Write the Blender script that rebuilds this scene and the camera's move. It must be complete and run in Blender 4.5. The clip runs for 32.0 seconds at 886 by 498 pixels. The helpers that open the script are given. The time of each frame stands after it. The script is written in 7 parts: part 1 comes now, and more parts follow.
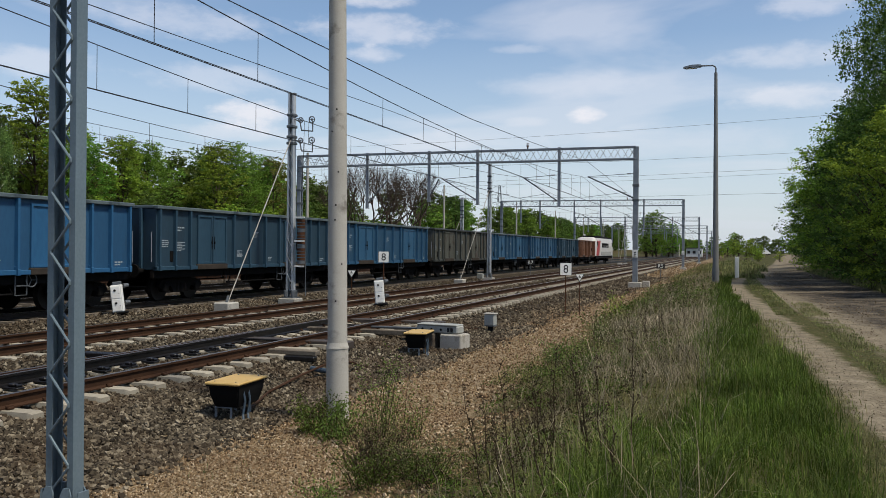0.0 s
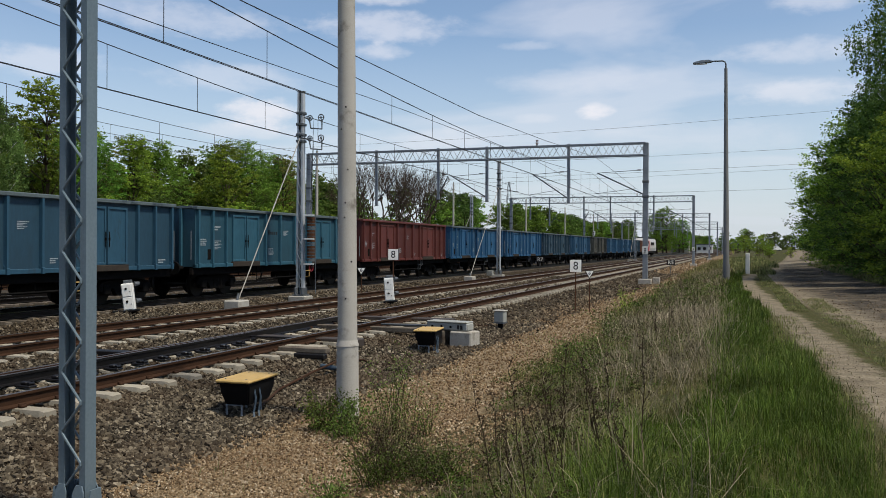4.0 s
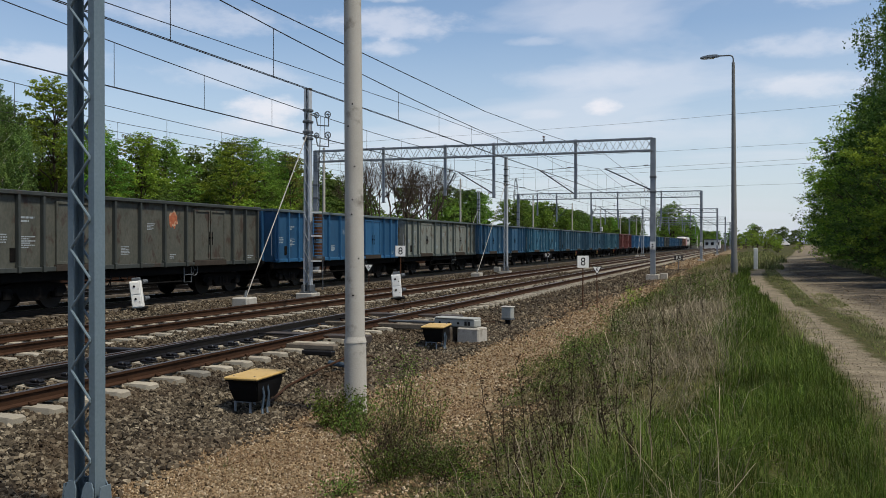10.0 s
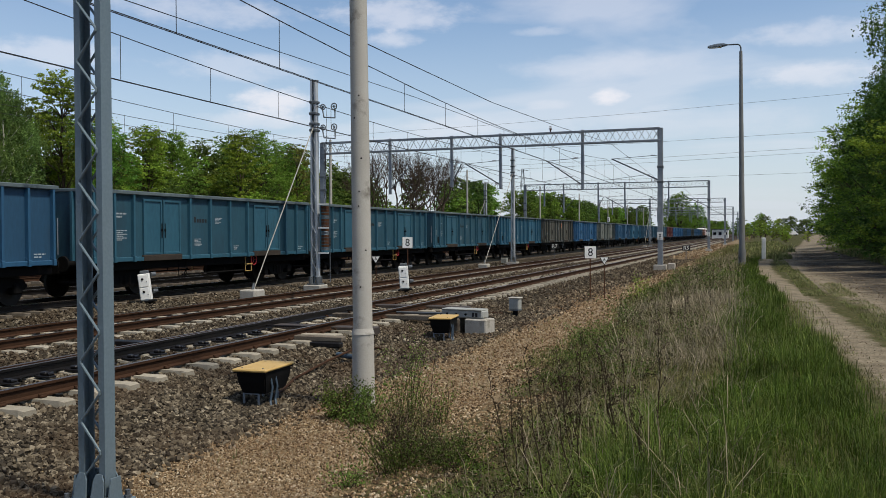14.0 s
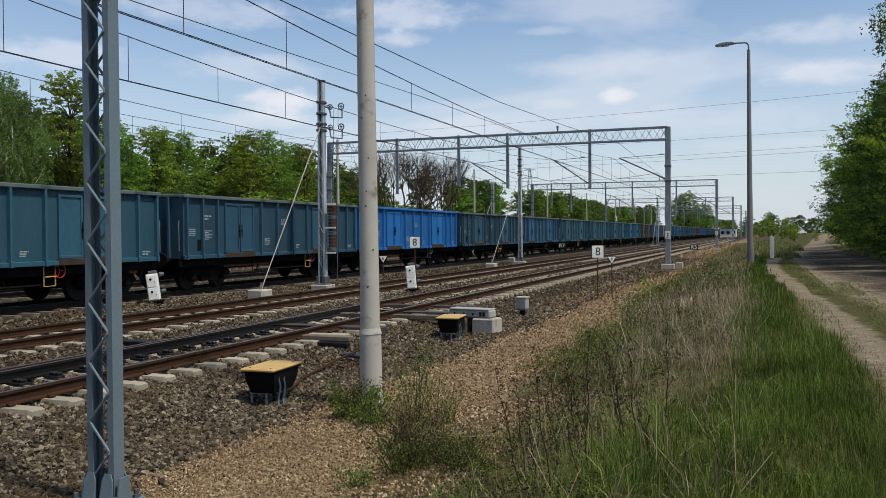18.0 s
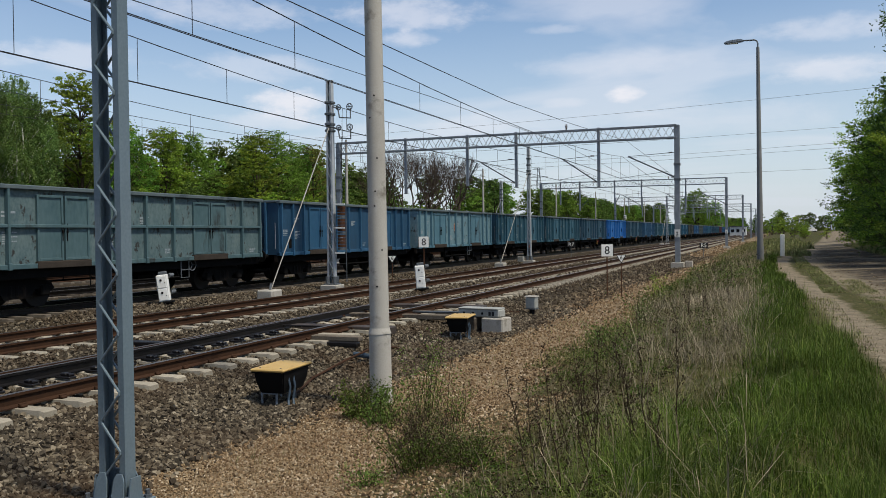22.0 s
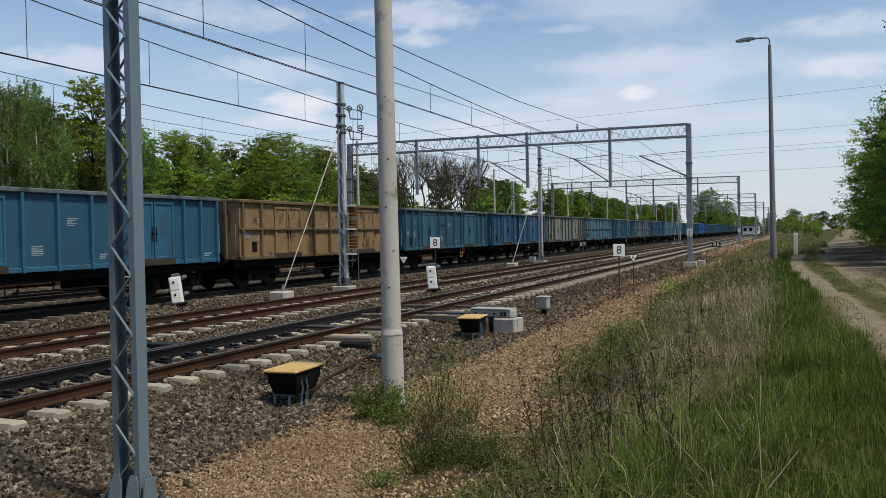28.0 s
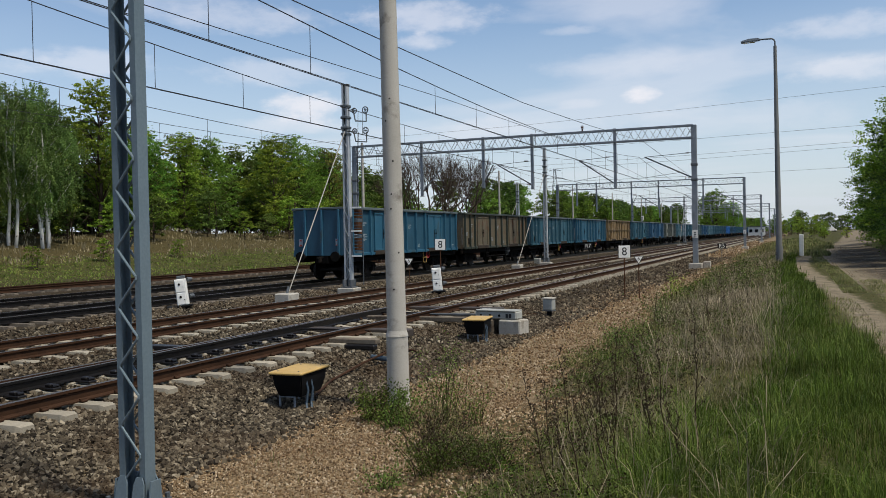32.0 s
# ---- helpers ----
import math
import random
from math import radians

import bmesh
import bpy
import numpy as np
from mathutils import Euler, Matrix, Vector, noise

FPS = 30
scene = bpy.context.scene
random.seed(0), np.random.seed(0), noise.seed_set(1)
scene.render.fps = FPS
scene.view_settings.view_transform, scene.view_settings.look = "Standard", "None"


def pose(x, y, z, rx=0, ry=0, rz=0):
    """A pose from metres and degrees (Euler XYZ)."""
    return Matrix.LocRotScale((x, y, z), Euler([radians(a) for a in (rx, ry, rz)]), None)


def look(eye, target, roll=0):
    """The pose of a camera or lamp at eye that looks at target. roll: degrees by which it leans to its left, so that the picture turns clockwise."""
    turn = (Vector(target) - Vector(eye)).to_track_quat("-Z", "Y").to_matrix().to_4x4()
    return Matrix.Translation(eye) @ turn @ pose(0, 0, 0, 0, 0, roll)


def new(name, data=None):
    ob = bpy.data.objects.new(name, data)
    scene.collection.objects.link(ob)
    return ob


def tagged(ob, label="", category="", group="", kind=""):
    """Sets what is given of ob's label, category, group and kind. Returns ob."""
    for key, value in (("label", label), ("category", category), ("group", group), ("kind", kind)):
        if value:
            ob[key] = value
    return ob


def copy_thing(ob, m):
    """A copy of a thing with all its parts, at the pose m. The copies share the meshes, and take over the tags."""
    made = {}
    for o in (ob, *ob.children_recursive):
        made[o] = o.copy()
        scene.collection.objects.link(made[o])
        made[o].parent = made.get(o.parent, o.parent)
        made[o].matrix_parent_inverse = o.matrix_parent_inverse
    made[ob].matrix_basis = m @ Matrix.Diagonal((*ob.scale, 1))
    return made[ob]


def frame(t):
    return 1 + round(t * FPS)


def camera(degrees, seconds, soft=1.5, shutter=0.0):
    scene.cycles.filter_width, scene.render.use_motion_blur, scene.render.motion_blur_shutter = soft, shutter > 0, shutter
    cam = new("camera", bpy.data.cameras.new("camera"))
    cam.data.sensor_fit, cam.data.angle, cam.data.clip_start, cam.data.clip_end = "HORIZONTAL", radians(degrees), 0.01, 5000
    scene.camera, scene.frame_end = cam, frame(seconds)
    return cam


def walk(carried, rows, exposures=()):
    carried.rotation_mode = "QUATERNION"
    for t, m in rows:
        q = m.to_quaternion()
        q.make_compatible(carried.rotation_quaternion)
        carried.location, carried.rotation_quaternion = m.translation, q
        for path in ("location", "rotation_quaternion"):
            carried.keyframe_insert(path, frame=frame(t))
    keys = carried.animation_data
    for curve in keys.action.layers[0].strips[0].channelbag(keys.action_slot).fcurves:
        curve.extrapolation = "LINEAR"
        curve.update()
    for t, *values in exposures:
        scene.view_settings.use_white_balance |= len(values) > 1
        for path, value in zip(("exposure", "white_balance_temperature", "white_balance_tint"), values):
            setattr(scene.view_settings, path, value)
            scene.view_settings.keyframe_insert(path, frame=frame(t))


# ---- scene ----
# ---------------- camera ----------------
EYE = (0.0, 0.0, 1.851)
CAM_TURN = [
    (0, 90.034, -0.51, 18.38), (0.5, 89.971, -0.501, 18.447), (1, 89.942, -0.428, 18.534), (1.5, 89.916, -0.479, 18.691),
    (2, 89.88, -0.442, 18.764), (2.5, 89.884, -0.372, 18.819), (3, 89.883, -0.283, 18.902), (3.5, 89.865, -0.277, 18.97),
    (5.5, 89.821, -0.25, 19.084), (6, 89.829, -0.2, 19.118), (6.5, 89.834, -0.17, 19.158), (7, 89.815, -0.186, 19.191),
    (7.5, 89.826, -0.126, 19.254), (8, 89.82, -0.12, 19.316), (8.5, 89.82, -0.072, 19.38), (9, 89.764, -0.035, 19.459),
    (9.5, 89.743, 0.016, 19.493), (10, 89.609, -0.031, 19.484), (10.5, 89.531, 0.008, 19.467), (11, 89.403, 0.065, 19.548),
    (11.5, 89.291, 0.091, 19.644), (12, 89.199, 0.121, 19.712), (12.5, 89.162, 0.189, 19.749), (13, 89.108, 0.226, 19.802),
    (13.5, 89.054, 0.268, 19.889), (14, 89.037, 0.27, 19.947), (14.5, 88.991, 0.299, 20.001), (16.5, 89.014, 0.381, 20.283),
    (17, 88.998, 0.393, 20.343), (17.5, 88.995, 0.435, 20.381), (18, 89.014, 0.392, 20.423), (18.5, 89.007, 0.452, 20.483),
    (19, 89.007, 0.476, 20.576), (19.5, 89.047, 0.502, 20.668), (20, 89.06, 0.528, 20.735), (20.5, 88.999, 0.496, 20.789),
    (21, 88.956, 0.559, 20.874), (21.5, 88.969, 0.613, 20.962), (22, 88.991, 0.681, 21.013), (22.5, 89.014, 0.623, 21.078),
    (23, 89.003, 0.562, 21.133), (23.5, 89.005, 0.651, 21.19), (24, 89.02, 0.685, 21.251), (24.5, 89.011, 0.718, 21.326),
    (25, 89.027, 0.78, 21.383), (25.5, 89.051, 0.756, 21.436), (27.5, 89.004, 0.947, 21.692), (28, 89.043, 1.024, 21.765),
    (28.5, 89.025, 1.048, 21.826), (29, 88.989, 1.058, 21.882), (29.5, 88.997, 1.056, 21.924), (30, 89.049, 1.099, 21.977),
    (30.5, 89.082, 1.089, 22.065), (31, 89.112, 1.113, 22.133), (31.5, 89.164, 1.114, 22.165), (32, 89.167, 1.115, 22.1),
]
cam = camera(54.17, 32.0, soft=0.55)
walk(cam, [(t, pose(*EYE, rx, ry, rz)) for t, rx, ry, rz in CAM_TURN])

# ---------------- light ----------------
SUN_ELEV, SUN_AZ = 61.0, 103.0     # degrees; azimuth clockwise from +y
world = bpy.data.worlds.new("world")
scene.world = world
world.use_nodes = True
scene.view_settings.exposure = 0.0


def build_world():
    nt = world.node_tree
    nt.nodes.clear()
    N, L = nt.nodes.new, nt.links.new
    out, bg = N("ShaderNodeOutputWorld"), N("ShaderNodeBackground")
    sky = N("ShaderNodeTexSky")
    sky.sky_type, sky.sun_disc = "NISHITA", False
    sky.sun_elevation, sky.sun_rotation = radians(SUN_ELEV), radians(SUN_AZ)
    sky.air_density, sky.dust_density, sky.ozone_density = 1.0, 0.4, 2.0
    tc, mp = N("ShaderNodeTexCoord"), N("ShaderNodeMapping")
    sep = N("ShaderNodeSeparateXYZ")
    L(tc.outputs["Generated"], sep.inputs[0])
    # clouds on a flat layer overhead: direction divided by its height
    add = N("ShaderNodeMath"); add.operation = "ADD"; add.inputs[1].default_value = 0.13
    mx = N("ShaderNodeMath"); mx.operation = "MAXIMUM"; mx.inputs[1].default_value = 0.0
    L(sep.outputs["Z"], mx.inputs[0]); L(mx.outputs[0], add.inputs[0])
    dv = N("ShaderNodeVectorMath"); dv.operation = "DIVIDE"
    cmb = N("ShaderNodeCombineXYZ")
    for i in range(3):
        L(add.outputs[0], cmb.inputs[i])
    L(tc.outputs["Generated"], dv.inputs[0]); L(cmb.outputs[0], dv.inputs[1])
    mp.inputs["Scale"].default_value = (0.55, 0.9, 0.0)
    mp.inputs["Location"].default_value = (3.1, 0.4, 0.0)
    L(dv.outputs[0], mp.inputs["Vector"])
    n1, n2 = N("ShaderNodeTexNoise"), N("ShaderNodeTexNoise")
    n1.inputs["Scale"].default_value, n1.inputs["Detail"].default_value, n1.inputs["Roughness"].default_value = 1.25, 7, 0.5
    n2.inputs["Scale"].default_value, n2.inputs["Detail"].default_value = 0.5, 4
    n1.inputs["Distortion"].default_value = 0.4
    L(mp.outputs[0], n1.inputs["Vector"]); L(mp.outputs[0], n2.inputs["Vector"])
    r1, r2 = N("ShaderNodeValToRGB"), N("ShaderNodeValToRGB")
    r1.color_ramp.elements[0].position, r1.color_ramp.elements[1].position = 0.50, 0.62
    r2.color_ramp.elements[0].position, r2.color_ramp.elements[1].position = 0.38, 0.9
    r2.color_ramp.elements[1].color = (0.5, 0.5, 0.5, 1)
    L(n1.outputs["Fac"], r1.inputs[0]); L(n2.outputs["Fac"], r2.inputs[0])
    mxx = N("ShaderNodeMath"); mxx.operation = "MAXIMUM"
    L(r1.outputs[0], mxx.inputs[0]); L(r2.outputs[0], mxx.inputs[1])
    sc = N("ShaderNodeMath"); sc.operation = "MULTIPLY"; sc.inputs[1].default_value = 0.34
    L(mxx.outputs[0], sc.inputs[0])
    mix = N("ShaderNodeMix"); mix.data_type = "RGBA"
    L(sc.outputs[0], mix.inputs[0]); L(sky.outputs[0], mix.inputs[6])
    mix.inputs[7].default_value = CLOUD
    # the drifting fair-weather clouds, each by bearing, height, half-sizes in degrees and density
    nz = N("ShaderNodeTexNoise")
    nz.inputs["Scale"].default_value, nz.inputs["Detail"].default_value, nz.inputs["Roughness"].default_value = 30.0, 6, 0.6
    mpc = N("ShaderNodeMapping")
    mpc.inputs["Scale"].default_value = (1, 1, 2.2)
    L(tc.outputs["Generated"], mpc.inputs["Vector"]); L(mpc.outputs[0], nz.inputs["Vector"])
    soft = mix.outputs[2]
    for brg, hgt, rx, ry, dens in CLOUDS:
        b, h = radians(brg), radians(hgt)
        east = Vector((math.cos(b), -math.sin(b), 0))
        up = Vector((-math.sin(b) * math.sin(h), -math.cos(b) * math.sin(h), math.cos(h)))
        mid = Vector((math.sin(b) * math.cos(h), math.cos(b) * math.cos(h), math.sin(h)))
        sq = []
        for ax, r in ((east, rx), (up, ry)):
            dot = N("ShaderNodeVectorMath"); dot.operation = "DOT_PRODUCT"
            L(tc.outputs["Generated"], dot.inputs[0]); dot.inputs[1].default_value = ax / radians(r)
            pw = N("ShaderNodeMath"); pw.operation = "POWER"; pw.inputs[1].default_value = 2.0
            ab = N("ShaderNodeMath"); ab.operation = "ABSOLUTE"
            L(dot.outputs["Value"], ab.inputs[0]); L(ab.outputs[0], pw.inputs[0])
            sq.append(pw.outputs[0])
        ad = N("ShaderNodeMath"); ad.operation = "ADD"
        L(sq[0], ad.inputs[0]); L(sq[1], ad.inputs[1])
        wob = N("ShaderNodeMath"); wob.operation = "MULTIPLY_ADD"
        wob.inputs[1].default_value, wob.inputs[2].default_value = -3.2, 1.6
        L(nz.outputs["Fac"], wob.inputs[0])
        rad = N("ShaderNodeMath"); rad.operation = "ADD"
        L(ad.outputs[0], rad.inputs[0]); L(wob.outputs[0], rad.inputs[1])
        fr = N("ShaderNodeMapRange"); fr.interpolation_type = "SMOOTHSTEP"
        fr.inputs["From Min"].default_value, fr.inputs["From Max"].default_value = 1.7, -0.2
        fr.inputs["To Max"].default_value = 0.72 * dens
        L(rad.outputs[0], fr.inputs["Value"])
        # only the half of the sky on this side
        fw = N("ShaderNodeVectorMath"); fw.operation = "DOT_PRODUCT"
        L(tc.outputs["Generated"], fw.inputs[0]); fw.inputs[1].default_value = mid
        gt = N("ShaderNodeMath"); gt.operation = "GREATER_THAN"; gt.inputs[1].default_value = 0.0
        L(fw.outputs["Value"], gt.inputs[0])
        am = N("ShaderNodeMath"); am.operation = "MULTIPLY"
        L(fr.outputs[0], am.inputs[0]); L(gt.outputs[0], am.inputs[1])
        cm = N("ShaderNodeMix"); cm.data_type = "RGBA"
        L(am.outputs[0], cm.inputs[0]); L(soft, cm.inputs[6]); cm.inputs[7].default_value = CLOUD
        soft = cm.outputs[2]
    # pale haze towards the horizon
    hz = N("ShaderNodeMapRange")
    hz.inputs["From Min"].default_value, hz.inputs["From Max"].default_value = 0.0, 0.24
    hz.inputs["To Min"].default_value, hz.inputs["To Max"].default_value = 0.85, 0.0
    L(mx.outputs[0], hz.inputs["Value"])
    hm = N("ShaderNodeMix"); hm.data_type = "RGBA"
    L(hz.outputs[0], hm.inputs[0]); L(soft, hm.inputs[6])
    hm.inputs[7].default_value = HAZE
    L(hm.outputs[2], bg.inputs["Color"]); bg.inputs["Strength"].default_value = SKY
    L(bg.outputs[0], out.inputs["Surface"])


CLOUDS = [(-31.0, 8.5, 2.4, 1.0, 1.2), (-31.6, 7.4, 3.4, 0.6, 0.6), (-44.4, 10.9, 4.0, 0.8, 0.6), (-35.0, 14.0, 5.6, 0.9, 0.45), (-32.9, 10.7, 4.1, 0.9, 0.45), (-22.6, 14.2, 4.4, 0.9, 0.6), (-23.1, 12.6, 1.6, 0.5, 0.6),
          (-22.9, 15.9, 2.2, 0.4, 0.7), (3.2, 12.0, 4.5, 0.7, 0.5), (3.4, 9.5, 3.7, 0.7, 0.7), (4.4, 14.8, 2.6, 0.7, 0.5), (-9.0, 8.8, 1.1, 0.5, 1.3), (-10.1, 10.8, 5.0, 0.8, 0.3), (-4.0, 7.0, 7.5, 1.0, 0.35), (-18.5, 6.9, 3.6, 0.9, 0.5), (-13.0, 8.4, 1.6, 0.3, 0.4), (-13.5, 13.0, 1.6, 0.3, 0.35)]
CLOUD, HAZE, SKY = (7.5, 7.3, 7.6, 1), (4.55, 5.1, 5.85, 1), 0.130
build_world()
sun = new("sun", bpy.data.lights.new("sun", "SUN"))
sun.data.energy, sun.data.angle, sun.data.color = 4.5, radians(7), (1.0, 0.92, 0.78)
az, el = radians(SUN_AZ), radians(SUN_ELEV)
sun.matrix_world = look((0, 0, 60), (-math.sin(az) * math.cos(el), -math.cos(az) * math.cos(el), 60 - math.sin(el)))


# ---------------- materials ----------------
TONE = 0.66


def srgb(r, g, b, k=TONE):
    """Screen colour to a base colour, k its share of reflected light."""
    return tuple(k * ((c / 255) / 12.92 if c / 255 <= 0.04045 else ((c / 255 + 0.055) / 1.055) ** 2.4) for c in (r, g, b)) + (1,)


def grained(name, a, b, scale=8.0, rough=0.7, metal=0.0, bump=0.0, fine=60.0, coords="Object", spot=None, spot_scale=2.0, spot_at=(0.58, 0.66), stretch=(1, 1, 1), vary=0.0, fine_mix=0.5):
    """Two colours mixed by a coarse and a fine grain; spot adds a third in patches; vary shifts brightness per object."""
    m = bpy.data.materials.new(name)
    m.use_nodes = True
    nt = m.node_tree
    N, L = nt.nodes.new, nt.links.new
    p = nt.nodes["Principled BSDF"]
    p.inputs["Roughness"].default_value, p.inputs["Metallic"].default_value = rough, metal
    p.inputs["Specular IOR Level"].default_value = 0.15 if rough > 0.75 else 0.5
    tc, mp = N("ShaderNodeTexCoord"), N("ShaderNodeMapping")
    mp.inputs["Scale"].default_value = stretch
    if coords == "World":
        geo = N("ShaderNodeNewGeometry")
        L(geo.outputs["Position"], mp.inputs["Vector"])
    else:
        L(tc.outputs[coords], mp.inputs["Vector"])
    n1, n2 = N("ShaderNodeTexNoise"), N("ShaderNodeTexNoise")
    n1.inputs["Scale"].default_value, n1.inputs["Detail"].default_value = scale, 5
    n2.inputs["Scale"].default_value, n2.inputs["Detail"].default_value = fine, 3
    L(mp.outputs[0], n1.inputs["Vector"]); L(mp.outputs[0], n2.inputs["Vector"])
    av = N("ShaderNodeMix")
    av.inputs[0].default_value = fine_mix
    L(n1.outputs["Fac"], av.inputs[2]); L(n2.outputs["Fac"], av.inputs[3])
    ramp = N("ShaderNodeValToRGB")
    ramp.color_ramp.elements[0].position, ramp.color_ramp.elements[1].position = 0.34, 0.66
    ramp.color_ramp.elements[0].color, ramp.color_ramp.elements[1].color = a, b
    L(av.outputs[0], ramp.inputs[0])
    col = ramp.outputs[0]
    if spot:
        n3 = N("ShaderNodeTexNoise")
        n3.inputs["Scale"].default_value, n3.inputs["Detail"].default_value, n3.inputs["Roughness"].default_value = spot_scale, 8, 0.65
        L(mp.outputs[0], n3.inputs["Vector"])
        r3 = N("ShaderNodeValToRGB")
        r3.color_ramp.elements[0].position, r3.color_ramp.elements[1].position = spot_at
        L(n3.outputs["Fac"], r3.inputs[0])
        mix = N("ShaderNodeMix"); mix.data_type = "RGBA"
        L(r3.outputs[0], mix.inputs[0]); L(col, mix.inputs[6])
        mix.inputs[7].default_value = spot
        col = mix.outputs[2]
    if vary:
        oi, mr = N("ShaderNodeObjectInfo"), N("ShaderNodeMapRange")
        mr.inputs["To Min"].default_value, mr.inputs["To Max"].default_value = 1 - vary, 1 + vary
        L(oi.outputs["Random"], mr.inputs["Value"])
        hs = N("ShaderNodeHueSaturation")
        L(mr.outputs[0], hs.inputs["Value"]); L(col, hs.inputs["Color"])
        col = hs.outputs[0]
    L(col, p.inputs["Base Color"])
    if bump:
        bp = N("ShaderNodeBump")
        bp.inputs["Strength"].default_value, bp.inputs["Distance"].default_value = bump, 0.02
        L(av.outputs[0], bp.inputs["Height"]); L(bp.outputs[0], p.inputs["Normal"])
    return m


MAT = {}
MAT["steel_grey"] = grained("painted_steel_grey", srgb(112, 130, 140), srgb(128, 146, 156), 1.5, 0.55, 0.2, 0.05, 40, spot=srgb(104, 112, 112), spot_scale=1.2, spot_at=(0.6, 0.75))
MAT["galv"] = grained("galvanised_steel", srgb(128, 136, 144), srgb(164, 172, 180), 2.5, 0.5, 0.25, 0.05, 50)
MAT["galv_bright"] = grained("new_galvanised_steel", srgb(168, 174, 180, 0.75), srgb(200, 206, 210, 0.75), 2.5, 0.5, 0.1, 0.05, 50)
MAT["galv_dark"] = grained("weathered_steel", srgb(84, 90, 94), srgb(116, 122, 128), 2.5, 0.6, 0.3, 0.05, 50)
MAT["concrete"] = grained("pole_concrete", srgb(184, 180, 170), srgb(206, 202, 193), 2.0, 0.9, 0, 0.25, 70, spot=srgb(128, 122, 112), spot_scale=3.0, spot_at=(0.56, 0.72))
MAT["concrete_grey"] = grained("lamp_post_concrete", srgb(128, 130, 130), srgb(152, 153, 152), 2.0, 0.9, 0, 0.2, 60)
MAT["concrete_white"] = grained("block_concrete", srgb(176, 172, 162), srgb(206, 202, 192), 3.0, 0.9, 0, 0.2, 60, spot=srgb(140, 132, 118), spot_scale=2.5, spot_at=(0.56, 0.72))
MAT["sleeper"] = grained("sleeper_concrete", srgb(158, 150, 132), srgb(192, 184, 167), 3.0, 0.95, 0, 0.3, 60, spot=srgb(126, 110, 88), spot_scale=2.0, spot_at=(0.56, 0.74), vary=0.14)
MAT["bearer"] = grained("turnout_bearer", srgb(96, 88, 78), srgb(140, 130, 116), 3.0, 0.95, 0, 0.3, 60, spot=srgb(60, 50, 42), spot_scale=2.0, spot_at=(0.48, 0.66), vary=0.16)
MAT["cable_blue"] = grained("cable_sheath", srgb(48, 66, 82), srgb(66, 86, 102), 5.0, 0.6)
MAT["hollow"] = grained("hollow_sleeper_steel", srgb(58, 50, 45), srgb(84, 74, 66), 4.0, 0.7, 0.2, 0.1, 60, spot=srgb(40, 32, 28), spot_scale=2.0)
MAT["rail_side"] = grained("rail_rust", srgb(56, 38, 26), srgb(82, 57, 40), 4.0, 0.85, 0.1, 0.2, 80, spot=srgb(32, 24, 19), spot_scale=1.0)
MAT["rail_head"] = grained("rail_running_face", srgb(120, 108, 100), srgb(150, 140, 132), 3.0, 0.35, 0.8, 0.03, 60)
MAT["rail_dark"] = grained("greased_rail", srgb(26, 25, 26), srgb(48, 45, 44), 4.0, 0.4, 0.5, 0.1, 70)
MAT["rusty"] = grained("bright_rust", srgb(72, 47, 33), srgb(98, 66, 46), 4.0, 0.9, 0, 0.2, 70)
MAT["black"] = grained("black_plastic", srgb(9, 9, 10), srgb(17, 17, 18), 6.0, 0.78, 0, 0.05, 60)
MAT["underframe"] = grained("sooty_underframe", srgb(8, 8, 8), srgb(19, 18, 17), 3.0, 0.92, 0.0, 0.2, 50, spot=srgb(38, 31, 26), spot_scale=2.0)
MAT["wheel"] = grained("wheel_steel", srgb(16, 15, 14), srgb(32, 29, 27), 5.0, 0.6, 0.4, 0.1, 60)
MAT["yellow"] = grained("yellow_lid", srgb(200, 164, 92), srgb(218, 184, 114), 5.0, 0.6, 0, 0.05, 50, spot=srgb(176, 138, 74), spot_scale=4.0)
MAT["white"] = grained("white_enamel", srgb(214, 214, 208, 0.95), srgb(230, 230, 226, 0.95), 4.0, 0.5, 0, 0.03, 50, spot=srgb(170, 166, 156), spot_scale=3.0, spot_at=(0.6, 0.72))
MAT["cabinet"] = grained("cabinet_grey", srgb(160, 162, 156), srgb(184, 186, 180), 4.0, 0.6, 0, 0.05, 50, spot=srgb(130, 128, 120), spot_scale=3.0)
MAT["ink"] = grained("black_ink", srgb(20, 20, 22), srgb(28, 28, 30), 6.0, 0.7)
MAT["wire"] = grained("contact_wire", srgb(40, 40, 42), srgb(58, 58, 60), 6.0, 0.6, 0.3)
MAT["insulator"] = grained("brown_insulator", srgb(70, 40, 28), srgb(96, 58, 40), 6.0, 0.3)
MAT["red"] = grained("red_paint", srgb(176, 40, 50), srgb(196, 54, 62), 3.0, 0.32)
MAT["loco_white"] = grained("loco_white", srgb(206, 204, 200), srgb(224, 222, 218), 3.0, 0.4, spot=srgb(170, 164, 156), spot_scale=1.5)
MAT["glass"] = grained("dark_glass", srgb(22, 26, 30), srgb(34, 38, 42), 3.0, 0.08)
MAT["bark"] = grained("bark", srgb(66, 56, 46), srgb(98, 86, 72), 6.0, 0.95, 0, 0.5, 30)
MAT["birch_bark"] = grained("birch_bark", srgb(206, 202, 194, 0.9), srgb(232, 229, 222, 0.9), 3.0, 0.9, 0, 0.2, 40, spot=srgb(52, 46, 42), spot_scale=5.0, spot_at=(0.58, 0.64), stretch=(1, 1, 0.35))
MAT["twig"] = grained("bare_twig", srgb(66, 56, 48), srgb(92, 80, 68), 6.0, 0.95)
